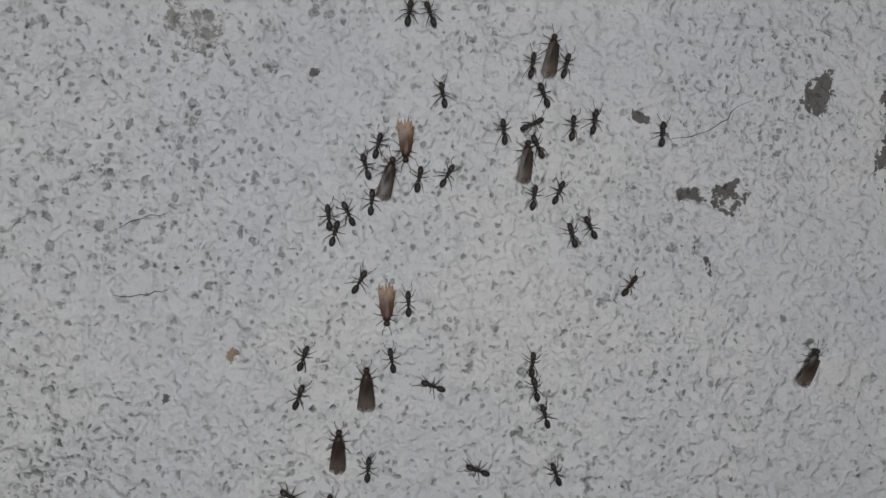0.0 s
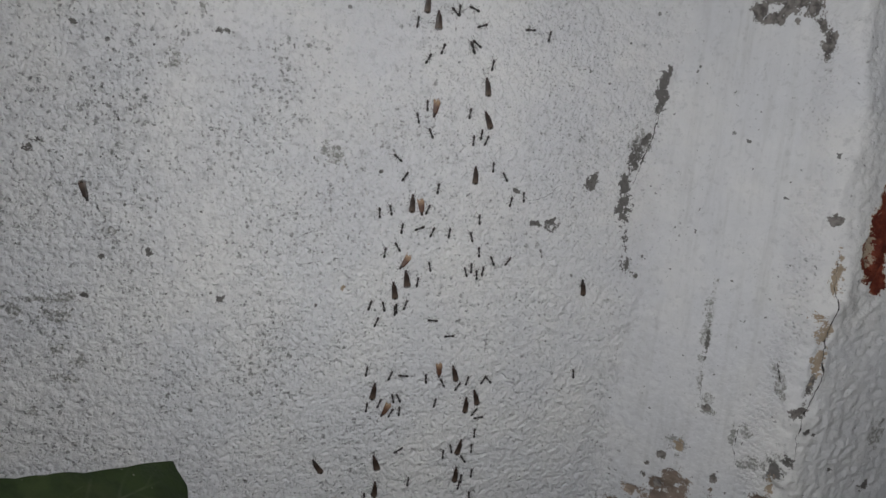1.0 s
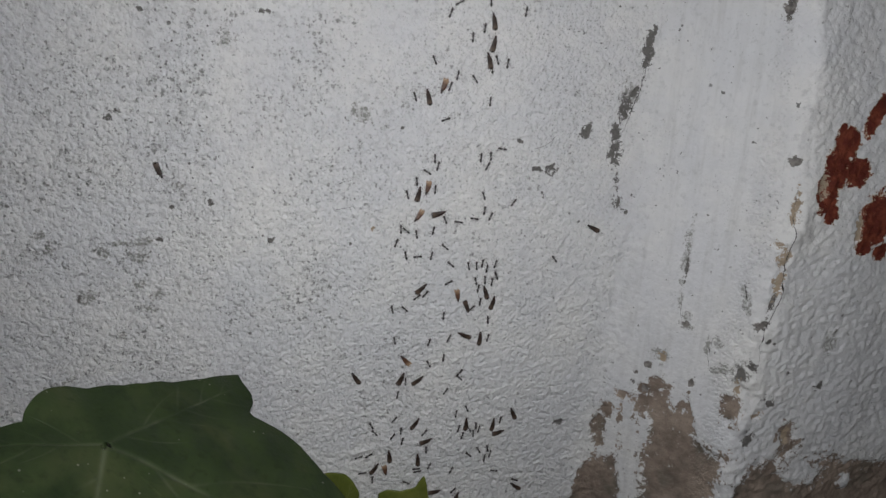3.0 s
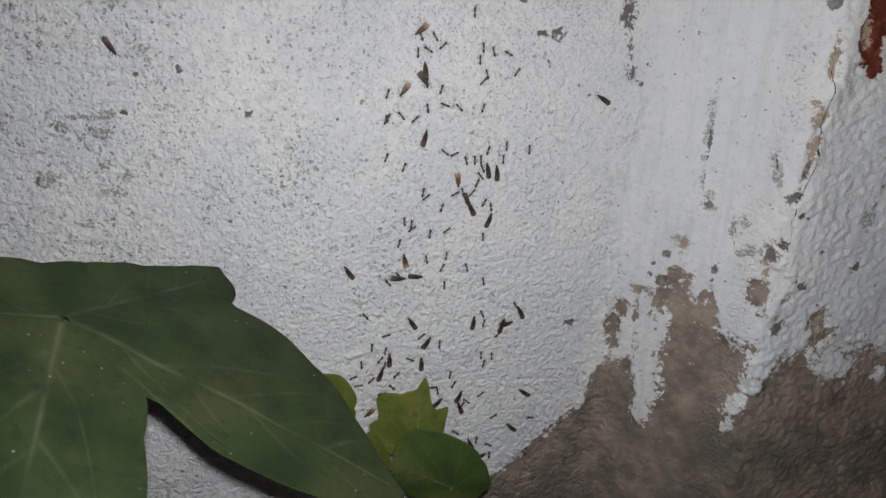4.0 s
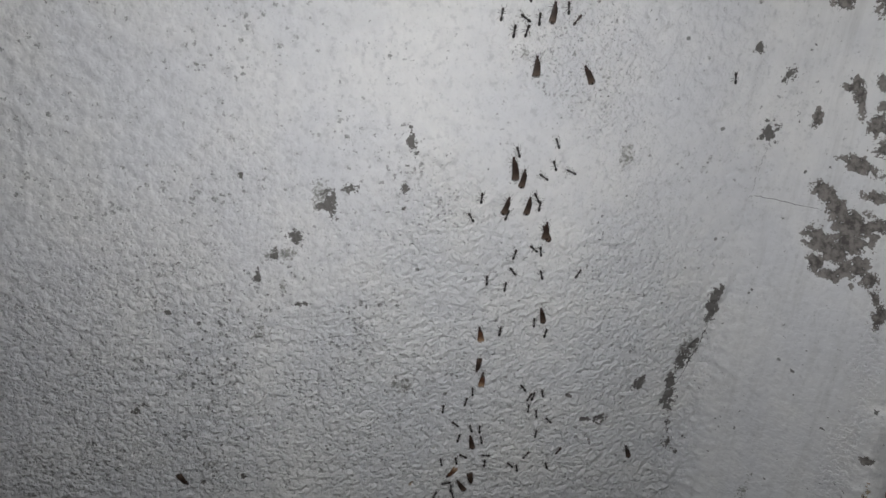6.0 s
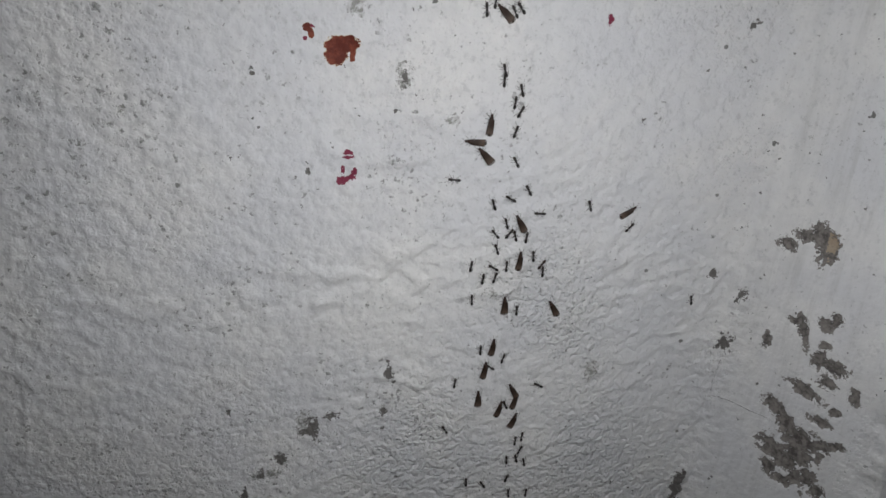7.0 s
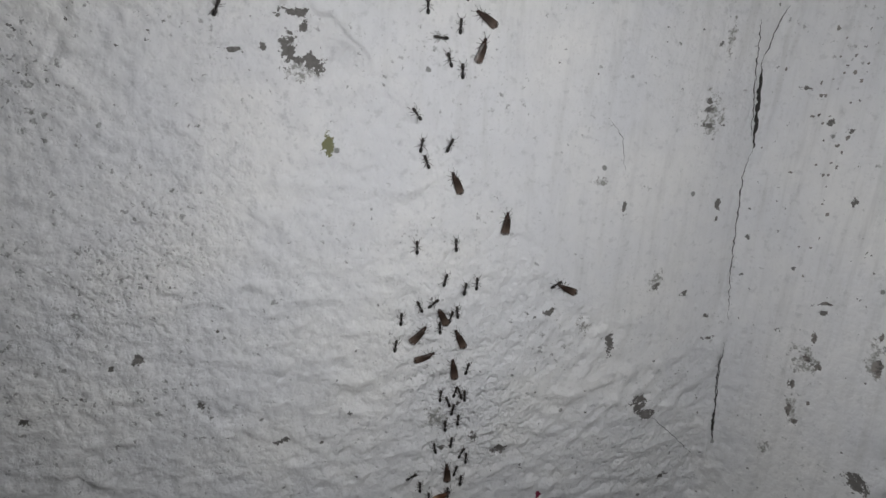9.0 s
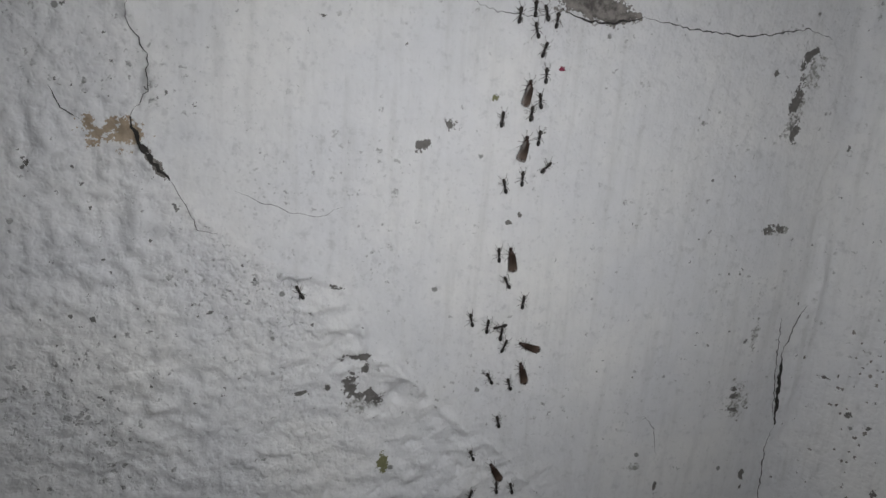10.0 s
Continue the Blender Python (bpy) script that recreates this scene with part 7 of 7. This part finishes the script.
    crawl("worker", (0, 89.8, 771.1, 2), (8.5, 89.8, 771.1, 2), (9, 91.2, 750.3, 11), (9.5, 76.5, 753.3, 20), (10, 76.5, 753.3, 20))
    crawl("worker", (0, 92.0, 771.8, -4), (8.5, 92.0, 771.8, -4), (9, 89.8, 791.7, 23), (9.5, 91.3, 792.1, -15), (10, 90.0, 802.1, -15))
    crawl("worker", (0, 98.1, 771.8, -10), (8.5, 98.1, 771.8, -10), (9, 93.9, 761.5, -4), (9.5, 90.5, 767.7, 15), (10, 97.0, 778.4, -15))
    crawl("worker", (0, 99.8, 764.4, -47), (8.5, 99.8, 764.4, -47), (9, 101.7, 748.5, 0), (9.5, 100.1, 746.7, 25), (10, 100.1, 746.7, 25))
    crawl("worker", (0, 82.6, 763.1, 19), (8.5, 82.6, 763.1, 19), (9, 81.8, 761.0, -3), (9.5, 89.5, 778.1, -28), (10, 91.9, 779.2, -6))
    crawl("worker", (0, 129.5, 737.0, 66), (8, 129.5, 737.0, 66), (8.5, 129.0, 747.0, 66), (9, 128.8, 747.2, 61), (9.5, 129.3, 747.4, 62), (10, 129.3, 747.4, 62))
    crawl("worker", (0, 81.4, 828.9, -3), (9, 81.4, 828.9, -3), (9.5, 80.9, 832.0, 27), (10, 78.7, 834.8, -15))
    crawl("worker", (0, 91.0, 824.3, 1), (9, 91.0, 824.3, 1), (9.5, 90.0, 831.6, -16), (10, 88.2, 830.2, 4))
    crawl("worker", (0, 88.5, 815.3, -20), (9, 88.5, 815.3, -20), (9.5, 89.9, 816.5, -6), (10, 86.1, 816.3, -29))
    crawl("worker", (0, 92.4, 812.4, -4), (9, 92.4, 812.4, -4), (9.5, 92.4, 820.1, 15), (10, 89.5, 826.4, 20))
    crawl("worker", (0, 79.8, 800.3, -39), (9, 79.8, 800.3, -39), (9.5, 85.9, 803.5, -0), (10, 92.5, 814.1, -20))
    crawl("worker", (0, 81.6, 791.5, 7), (9, 81.6, 791.5, 7), (9.5, 82.1, 794.0, 0), (10, 83.0, 790.9, -23))
    crawl("worker", (0, 60.0, 824.7, 21), (8.5, 60.0, 824.7, 21), (9, 27.4, 824.7, 21), (10, 30.1, 844.5, -29))
    crawl("worker", (0, 97.8, 727.1, 6), (8, 97.8, 727.1, 6), (8.5, 98.2, 737.1, 6), (9, 97.8, 747.1, 6), (9.5, 98.2, 749.6, 49), (10, 98.2, 749.6, 49))
    crawl("worker", (0, 90.9, 887.1, -1), (9.5, 90.9, 887.1, -1), (10, 90.1, 893.7, 4))
    crawl("worker", (0, 93.7, 887.1, -7), (9.5, 93.7, 887.1, -7), (10, 92.2, 897.2, -12))
    crawl("worker", (0, 91.1, 879.3, 22), (9.5, 91.1, 879.3, 22), (10, 96.1, 879.4, 43))
    crawl("worker", (0, 93.9, 881.6, -1), (9.5, 93.9, 881.6, -1), (10, 93.1, 887.3, 4))
    crawl("worker", (0, 84.3, 886.9, -6), (9.5, 84.3, 886.9, -6), (10, 81.8, 891.7, 3))
    crawl("worker", (0, 84.2, 870.6, -22), (9.5, 84.2, 870.6, -22), (10, 84.5, 873.8, -17))
    crawl("worker", (0, 88.9, 864.0, -11), (9.5, 88.9, 864.0, -11), (10, 89.5, 876.0, -1))
    crawl("worker", (0, 95.1, 853.8, -12), (9.5, 95.1, 853.8, -12), (10, 85.0, 854.1, -6))
    crawl("worker", (0, 84.5, 843.8, -0), (9.5, 84.5, 843.8, -0), (10, 88.3, 846.1, -30))
    crawl("worker", (0, 84.1, 833.5, -0), (9.5, 84.1, 833.5, -0), (10, 83.6, 832.8, 4))
    crawl("worker", (0, 85.7, 821.2, -86), (9, 85.7, 821.2, -86), (9.5, 86.9, 831.2, -86), (10, 87.8, 832.8, -103))
    crawl("worker", (0, 92.7, 833.0, 10), (9.5, 92.7, 833.0, 10), (10, 93.9, 840.0, 4))
    crawl("worker", (0, 84.0, 918.4, 5), (10, 84.0, 918.4, 5))
    crawl("worker", (0, 88.1, 920.4, -1), (10, 88.1, 920.4, -1))
    crawl("worker", (0, 91.4, 919.6, -19), (10, 91.4, 919.6, -19))
    crawl("worker", (0, 94.5, 918.1, 4), (10, 94.5, 918.1, 4))
    crawl("worker", (0, 89.2, 915.1, -18), (10, 89.2, 915.1, -18))
    crawl("worker", (0, 91.7, 910.4, 16), (10, 91.7, 910.4, 16))
    crawl("worker", (0, 93.2, 903.9, -1), (10, 93.2, 903.9, -1))
    crawl("winged", (0, 120.2, 436.3, 9), (0.5, 121.8, 445.4, 3), (1, 122.1, 453.7, -21), (1.5, 120.3, 459.7, -16), (2, 120.3, 464.2, -0), (2.5, 121.0, 470.2, -8), (3, 120.7, 468.8, 13), (7, 102.4, 548.1, 9), (7.5, 104.9, 553.6, 13), (10, 104.9, 553.6, 13))
    crawl("winged_glint", (0, 96.4, 422.4, 179), (0.5, 97.5, 422.1, 173), (1, 97.7, 420.1, 171), (1.5, 97.0, 417.1, 196), (2, 95.3, 413.8, 111), (2.5, 93.8, 407.1, 193), (3, 93.6, 406.6, 193), (4.5, 94.5, 422.9, 278), (5, 95.4, 430.0, 358), (5.5, 96.5, 439.1, 366), (10, 96.5, 439.1, 366))
    crawl("winged", (0, 93.5, 415.6, 14), (0.5, 94.2, 416.9, 4), (1, 94.3, 420.6, 2), (1.5, 94.6, 426.5, 4), (2, 95.0, 434.6, 11), (2.5, 94.1, 441.6, -12), (3, 92.7, 445.9, -12), (5, 94.9, 447.9, -97), (5.5, 94.5, 447.1, -174), (10, 94.5, 447.1, -174))
    crawl("winged", (0, 116.2, 418.8, 7), (0.5, 117.6, 424.8, 18), (1, 118.6, 432.4, -1), (1.5, 120.8, 442.8, -86), (2, 119.2, 451.8, -16), (2.5, 118.8, 458.8, -13), (3, 119.3, 461.8, -13), (4.5, 119.3, 461.8, -13), (5, 119.1, 464.8, -13), (5.5, 119.4, 467.8, -13), (10, 119.4, 467.8, -13))
    crawl("winged_glint", (0, 93.6, 395.8, 179), (0.5, 94.2, 399.3, 204), (1, 92.7, 398.3, 212), (1.5, 92.8, 396.8, 212), (2, 91.4, 396.0, 196), (3, 90.1, 393.5, 214), (4.5, 86.1, 391.8, 216), (5, 86.9, 391.0, 220), (5.5, 86.8, 392.6, 217), (10, 86.8, 392.6, 217))
    crawl("winged", (0, 90.4, 381.3, -0), (0.5, 92.5, 387.5, 34), (1, 93.6, 390.8, -8), (1.5, 93.9, 391.1, -51), (2, 93.8, 391.5, -42), (2.5, 95.5, 393.4, 6), (3, 98.6, 393.9, 76), (4.5, 92.6, 397.3, 161), (5, 93.9, 391.4, 169), (5.5, 95.1, 388.6, 168), (10, 95.1, 388.6, 168))
    crawl("winged", (0, 85.9, 371.0, 2), (0.5, 87.2, 379.9, 4), (1, 88.9, 386.2, -8), (1.5, 87.9, 390.3, -18), (2, 87.4, 394.2, 11), (2.5, 89.1, 399.3, 8), (3, 89.3, 402.8, 14), (4.5, 97.0, 397.7, -16), (5, 95.8, 402.1, -26), (5.5, 94.3, 407.7, -12), (10, 94.3, 407.7, -12))
    crawl("winged_glint", (0, 101.3, 457.5, -171), (1, 101.1, 457.7, -173), (1.5, 101.8, 455.0, -169), (2, 100.8, 454.0, -174), (2.5, 100.0, 452.4, -161), (3, 99.5, 451.6, -161), (5, 95.5, 456.1, -76), (5.5, 94.4, 460.3, -8), (10, 94.4, 460.3, -8))
    crawl("winged_glint", (0, 107.1, 355.2, 173), (0.5, 107.1, 355.2, 173), (1, 109.1, 353.1, 176), (1.5, 109.5, 353.3, 171), (2, 109.4, 353.4, 171), (2.5, 109.5, 353.8, 86), (3, 109.7, 353.8, 171), (4.5, 110.0, 353.3, 174), (5, 110.2, 353.1, 173), (5.5, 110.1, 351.4, 168), (10, 110.1, 351.4, 168))
    crawl("winged", (0, 111.8, 353.0, -35), (0.5, 111.8, 353.0, -35), (1, 115.8, 350.9, -14), (1.5, 115.8, 349.5, -9), (2, 115.4, 347.5, -10), (2.5, 116.1, 347.7, 75), (3, 114.3, 347.7, 160), (4.5, 113.9, 340.1, 159), (5, 116.2, 335.6, 244), (5.5, 117.0, 333.8, 298), (10, 117.0, 333.8, 298))
    crawl("winged", (0, 95.7, 493.8, 2), (1, 95.7, 493.8, 2), (1.5, 97.6, 498.0, 22), (2, 100.1, 502.9, 37), (2.5, 104.4, 506.1, 45), (5.5, 96.9, 512.1, 18), (7, 107.3, 519.5, 18), (10, 107.3, 519.5, 18))
    crawl("winged", (0, 100.1, 488.4, -2), (1, 100.1, 488.4, -2), (1.5, 100.2, 492.3, 1), (2, 101.6, 494.0, 8), (2.5, 101.0, 494.4, 9), (5.5, 102.6, 529.8, -5), (7, 98.6, 525.4, 0), (7.5, 99.5, 529.1, 8), (10, 99.5, 529.1, 8))
    crawl("winged", (0, 82.1, 341.1, 9), (0.5, 82.1, 341.1, 9), (1, 82.5, 344.1, 9), (1.5, 83.0, 349.7, 2), (2, 83.3, 349.4, 6), (2.5, 84.5, 350.1, 39), (3, 91.7, 357.0, 50), (4.5, 95.0, 376.5, -10), (5, 94.2, 381.0, -29), (5.5, 91.4, 383.9, -32), (10, 91.4, 383.9, -32))
    crawl("winged_glint", (0, 87.9, 336.7, -153), (1, 87.9, 336.7, -153), (1.5, 85.1, 331.6, -68), (2, 83.4, 326.6, -8), (2.5, 83.4, 323.0, -1), (3, 85.4, 320.2, -41), (4.5, 86.6, 315.5, 8), (5, 87.5, 318.4, 13), (5.5, 87.8, 319.7, -2), (10, 87.8, 319.7, -2))
    crawl("winged", (0, 121.4, 336.8, 3), (1, 121.4, 336.8, 3), (1.5, 121.2, 340.3, 3), (2, 121.8, 341.5, 5), (2.5, 123.7, 343.1, 17), (3, 127.1, 348.5, 17), (4.5, 127.3, 359.2, -12), (5, 126.8, 365.3, -13), (5.5, 127.2, 368.3, -13), (10, 127.2, 368.3, -13))
    crawl("winged", (0, 125.7, 339.9, -14), (1, 125.7, 339.9, -14), (1.5, 125.0, 345.0, -0), (2, 124.7, 349.6, -5), (2.5, 124.4, 351.1, -8), (3, 123.6, 354.0, -17), (4.5, 123.0, 356.9, -7), (5, 121.9, 357.6, -35), (5.5, 120.6, 355.5, -63), (10, 120.6, 355.5, -63))
    crawl("winged", (0, 84.8, 312.6, -16), (1, 84.8, 312.6, -16), (1.5, 85.5, 313.9, -12), (2, 84.8, 313.1, -8), (2.5, 84.4, 311.2, 8), (3, 82.8, 310.6, 28), (4.5, 82.7, 304.0, 113), (5, 84.1, 296.3, 28), (10, 84.1, 296.3, -25))
    crawl("winged", (0, 119.9, 317.5, 16), (1, 119.9, 317.5, 16), (1.5, 119.4, 325.6, -18), (2, 118.1, 326.1, -27), (2.5, 117.3, 329.2, -37), (3, 114.4, 332.1, -66), (4.5, 117.4, 341.2, -7), (5, 117.7, 342.0, -3), (5.5, 118.1, 346.4, 18), (10, 118.1, 346.4, 18))
    crawl("winged", (0, 119.3, 304.8, 5), (1, 119.3, 304.8, 5), (1.5, 119.1, 311.8, 0), (2, 118.7, 318.6, 5), (2.5, 121.3, 321.7, 22), (3, 121.8, 329.8, 6), (4.5, 126.5, 335.5, 29), (5, 128.3, 339.1, -8), (5.5, 126.0, 339.2, -25), (10, 126.0, 339.2, -25))
    crawl("winged", (0, 84.9, 300.4, 2), (1, 84.9, 300.4, 2), (1.5, 86.7, 306.5, 1), (2, 86.9, 304.9, 10), (2.5, 88.9, 308.2, 23), (3, 91.0, 309.3, 55), (4.5, 89.4, 308.4, 140), (5, 87.7, 302.9, 188), (10, 87.7, 302.9, 188))
    crawl("winged", (0, 102.8, 502.2, 22), (1.5, 102.8, 502.2, 22), (2, 106.1, 501.7, 57), (2.5, 106.3, 501.3, 83), (5.5, 117.0, 501.8, -2), (7, 113.7, 513.4, 23), (10, 113.7, 513.4, 23))
    crawl("winged", (0, 115.8, 503.6, -5), (1.5, 115.8, 503.6, -5), (2, 114.2, 509.9, -17), (2.5, 111.1, 513.1, -30), (5.5, 107.2, 513.7, 8), (7, 113.3, 522.7, 13), (7.5, 115.6, 526.3, -18), (10, 115.6, 526.3, -18))
    crawl("winged", (0, 90.3, 281.8, 78), (1.5, 90.3, 281.8, 78), (3, 90.5, 284.4, 38), (4.5, 88.0, 284.8, -47), (5, 86.2, 282.8, -42), (10, 86.2, 282.8, -42))
    crawl("winged", (0, 129.9, 278.2, -9), (1.5, 129.9, 278.2, -9), (3, 131.6, 280.2, 11), (4.5, 133.2, 277.4, 17), (5, 133.3, 274.5, 9), (10, 133.3, 274.5, 9))
    crawl("winged", (0, 132.8, 272.9, 85), (1.5, 132.8, 272.9, 85), (3, 134.6, 275.5, 79), (4.5, 135.1, 284.5, 79), (5, 135.3, 287.5, 79), (10, 135.3, 287.5, 79))
    crawl("winged", (0, 113.2, 517.7, -33), (2, 113.2, 517.7, -33), (7, 99.9, 538.4, 9), (7.5, 101.2, 541.6, 34), (10, 101.2, 541.6, 34))
    crawl("winged", (0, 120.7, 466.0, -9), (1, 120.7, 466.0, -9), (1.5, 120.2, 469.0, -9), (2, 120.6, 472.0, -9), (2.5, 120.2, 475.0, -9), (3, 120.4, 478.0, -9), (5.5, 118.4, 492.5, -21), (7.5, 111.9, 532.3, -29), (10, 111.9, 532.3, -29))
    crawl("winged", (0, 117.7, 275.7, 6), (1.5, 117.7, 275.7, 6), (2, 117.4, 278.7, 6), (2.5, 117.4, 278.7, 6), (3, 117.2, 281.7, 6), (4.5, 119.3, 283.2, 12), (5, 118.3, 285.0, -11), (10, 118.3, 285.0, -11))
    crawl("winged", (0, 95.9, 271.6, 73), (1.5, 95.9, 271.6, 73), (2, 96.0, 274.6, 73), (3, 96.0, 274.6, 73), (4.5, 96.0, 274.3, -12), (5, 94.2, 271.3, -60), (10, 94.2, 271.3, -60))
    crawl("winged", (0, 77.8, 267.4, -5), (3, 77.8, 267.4, -5), (4.5, 78.6, 265.6, 5), (5, 77.9, 261.7, 4), (10, 77.9, 261.7, 4))
    crawl("winged", (0, 92.5, 263.6, -2), (3, 92.5, 263.6, -2), (4.5, 94.2, 261.4, 4), (5, 93.9, 258.3, 5), (10, 93.9, 258.3, 5))
    crawl("winged", (0, 70.0, 260.9, 38), (3, 70.0, 260.9, 38), (4.5, 76.8, 257.5, -12), (5, 78.2, 255.2, -81), (10, 78.2, 255.2, -81))
    crawl("winged_glint", (0, 75.6, 260.3, 171), (3, 75.6, 260.3, 171), (4.5, 66.4, 233.1, 256), (10, 66.4, 233.1, 341))
    crawl("winged", (0, 101.5, 243.5, 86), (3, 101.5, 243.5, 86), (4.5, 101.2, 239.3, 1), (5, 100.8, 242.3, -51), (10, 100.8, 242.3, -51))
    crawl("winged", (0, 113.4, 237.8, 28), (3, 113.4, 237.8, 28), (4.5, 112.2, 246.8, 28), (5, 113.2, 249.5, 15), (10, 113.2, 249.5, 15))
    crawl("winged", (0, 114.2, 230.5, -18), (3, 114.2, 230.5, -18), (4.5, 112.9, 239.5, -18), (5, 112.7, 240.4, -10), (10, 112.7, 240.4, -10))
    crawl("winged", (0, 119.4, 213.8, -22), (10, 119.4, 213.8, -22))
    crawl("winged", (0, 124.4, 205.9, 76), (10, 124.4, 205.9, 76))
    crawl("winged", (0, 97.4, 665.7, -46), (7, 97.4, 665.7, -46), (7.5, 97.0, 665.8, -30), (8, 95.9, 671.2, -22), (8.5, 95.0, 677.1, -13), (9, 96.2, 680.5, -4), (10, 96.2, 680.5, -4))
    crawl("winged", (0, 95.0, 631.4, 6), (7, 95.0, 631.4, 6), (7.5, 95.4, 631.8, 20), (8, 94.6, 631.6, 57), (8.5, 95.5, 633.5, 113), (10, 95.5, 633.5, 113))
    crawl("winged", (0, 90.8, 626.1, -85), (7, 90.8, 626.1, -85), (7.5, 91.6, 627.1, -59), (8, 92.2, 627.1, -37), (8.5, 90.2, 626.5, -40), (10, 90.2, 626.5, -40))
    crawl("winged", (0, 94.3, 621.4, -43), (7, 94.3, 621.4, -43), (7.5, 93.6, 622.2, -46), (8, 94.0, 621.8, -41), (8.5, 94.2, 624.8, -41), (10, 94.2, 624.8, -41))
    crawl("winged", (0, 108.8, 597.1, -29), (7, 108.8, 597.1, -29), (7.5, 108.4, 603.8, 13), (8, 108.9, 607.0, -4), (8.5, 108.2, 609.3, -21), (10, 108.2, 609.3, -21))
    crawl("winged", (0, 148.6, 599.8, 59), (7.5, 148.8, 600.0, 59), (8, 149.8, 599.1, 57), (8.5, 148.2, 601.0, 64), (10, 148.2, 601.0, 64))
    crawl("winged", (0, 109.7, 582.6, 6), (7, 109.7, 582.6, 6), (7.5, 110.6, 587.4, -6), (8, 110.3, 591.5, -1), (10, 110.3, 591.5, -1))
    crawl("winged", (0, 105.8, 565.1, -1), (7, 105.8, 565.1, -1), (7.5, 106.6, 570.2, 3), (8, 105.5, 572.3, -4), (10, 105.5, 572.3, -4))
    crawl("winged", (0, 125.1, 562.8, -29), (7, 125.1, 562.8, -29), (7.5, 125.1, 563.4, -28), (8, 119.6, 564.1, 57), (10, 119.6, 564.1, 57))
    crawl("winged", (0, 96.1, 708.9, -6), (7.5, 96.1, 708.9, -6), (8, 96.2, 712.2, -3), (8.5, 97.2, 712.9, -9), (9, 95.7, 719.9, -9), (10, 95.7, 719.9, -9))
    crawl("winged_glint", (0, 92.1, 673.9, 170), (7, 92.1, 673.9, 170), (7.5, 92.0, 670.9, 170), (8, 91.5, 671.1, 85), (8.5, 93.0, 669.6, 158), (9, 94.3, 671.7, 73), (10, 94.3, 671.7, -4))
    crawl("winged", (0, 90.8, 737.5, -50), (8, 90.8, 737.5, -50), (8.5, 91.4, 737.6, -58), (9, 91.3, 738.0, -27), (9.5, 91.6, 738.1, 43), (10, 91.6, 738.1, 43))
    crawl("winged", (0, 80.4, 733.4, 31), (8, 80.4, 733.4, 31), (8.5, 81.8, 731.6, 34), (9, 83.3, 732.7, 44), (9.5, 82.9, 735.7, 44), (10, 82.9, 735.7, 44))
    crawl("winged", (0, 95.6, 732.5, -40), (8, 95.6, 732.5, -40), (8.5, 96.3, 731.7, -25), (9, 97.4, 730.1, -27), (9.5, 97.7, 733.1, -27), (10, 97.7, 733.1, -27))
    crawl("winged", (0, 83.6, 725.4, 57), (8, 83.6, 725.4, 57), (8.5, 84.9, 725.0, 66), (9, 85.4, 725.1, 73), (10, 85.4, 725.1, 73))
    crawl("winged", (0, 94.0, 776.3, -21), (8.5, 94.0, 776.3, -21), (9, 92.9, 780.4, -24), (9.5, 91.8, 783.2, -37), (10, 91.2, 784.6, -32))
    crawl("winged", (0, 109.1, 767.9, 6), (9, 109.3, 768.0, 5), (9.5, 109.9, 768.1, 1), (10, 109.9, 768.1, 1))
    crawl("winged", (0, 133.9, 742.0, -34), (8, 133.9, 742.0, -34), (8.5, 133.5, 745.0, -34), (9, 132.9, 745.8, -65), (9.5, 134.8, 745.1, -150), (10, 134.8, 745.1, -168))
    crawl("winged", (0, 98.6, 826.7, -57), (9, 98.6, 826.7, -57), (9.5, 97.6, 826.5, -72), (10, 97.9, 826.0, -69))
    crawl("winged", (0, 97.3, 818.0, 17), (9, 97.3, 818.0, 17), (9.5, 96.6, 817.5, -11), (10, 96.3, 817.5, -16))
    crawl("winged", (0, 87.0, 881.0, 27), (9.5, 87.0, 881.0, 27), (10, 88.7, 884.1, 13))
    crawl("winged", (0, 90.3, 846.9, -11), (9.5, 90.3, 846.9, -11), (10, 88.8, 852.8, -11))
    crawl("winged", (0, 88.0, 898.8, 10), (10, 88.0, 898.8, 10))
    crawl("winged_still", (0, 167.7, 384.0, 25), (0.5, 168.0, 385.9, 5), (1, 168.9, 387.4, -8), (1.5, 169.2, 389.8, 20), (2, 171.0, 389.8, -50), (2.5, 173.3, 386.5, -35), (3, 176.4, 385.1, -62), (4.5, 174.2, 387.9, -45), (5, 171.8, 390.8, -20), (5.5, 168.1, 395.3, -20), (10, 168.1, 395.3, -20))
    crawl("winged_still", (0, -19.7, 422.5, 167), (1, -19.7, 422.5, 167), (2.5, -18.6, 418.0, 165), (4.5, -23.7, 406.7, 149), (5.5, -23.3, 402.8, 152), (10, -23.3, 402.8, 152))
    crawl("winged_still", (0, 61.2, 312.8, -32), (10, 61.2, 312.8, -32))
    crawl("winged_still", (0, 142.3, 286.0, -23), (10, 142.3, 286.0, -23))
    crawl("winged_still", (0, 141.3, 220.5, -47), (10, 141.3, 220.5, -47))
    crawl("winged_still", (0, 147.3, 240.5, -53), (10, 147.3, 240.5, -53))
    crawl("worker", (0, 182.2, 562.8, -12), (10, 182.2, 562.8, -12))
    crawl("curled", (0, 79.5, 380.3, 19), (10, 79.5, 380.3, 19))
    crawl("red", (0, 134.8, 398.4, 35), (10, 134.8, 398.4, 35))
    crawl("red", (0, 118.6, 580.7, 36), (10, 118.6, 580.7, 36))


motions()
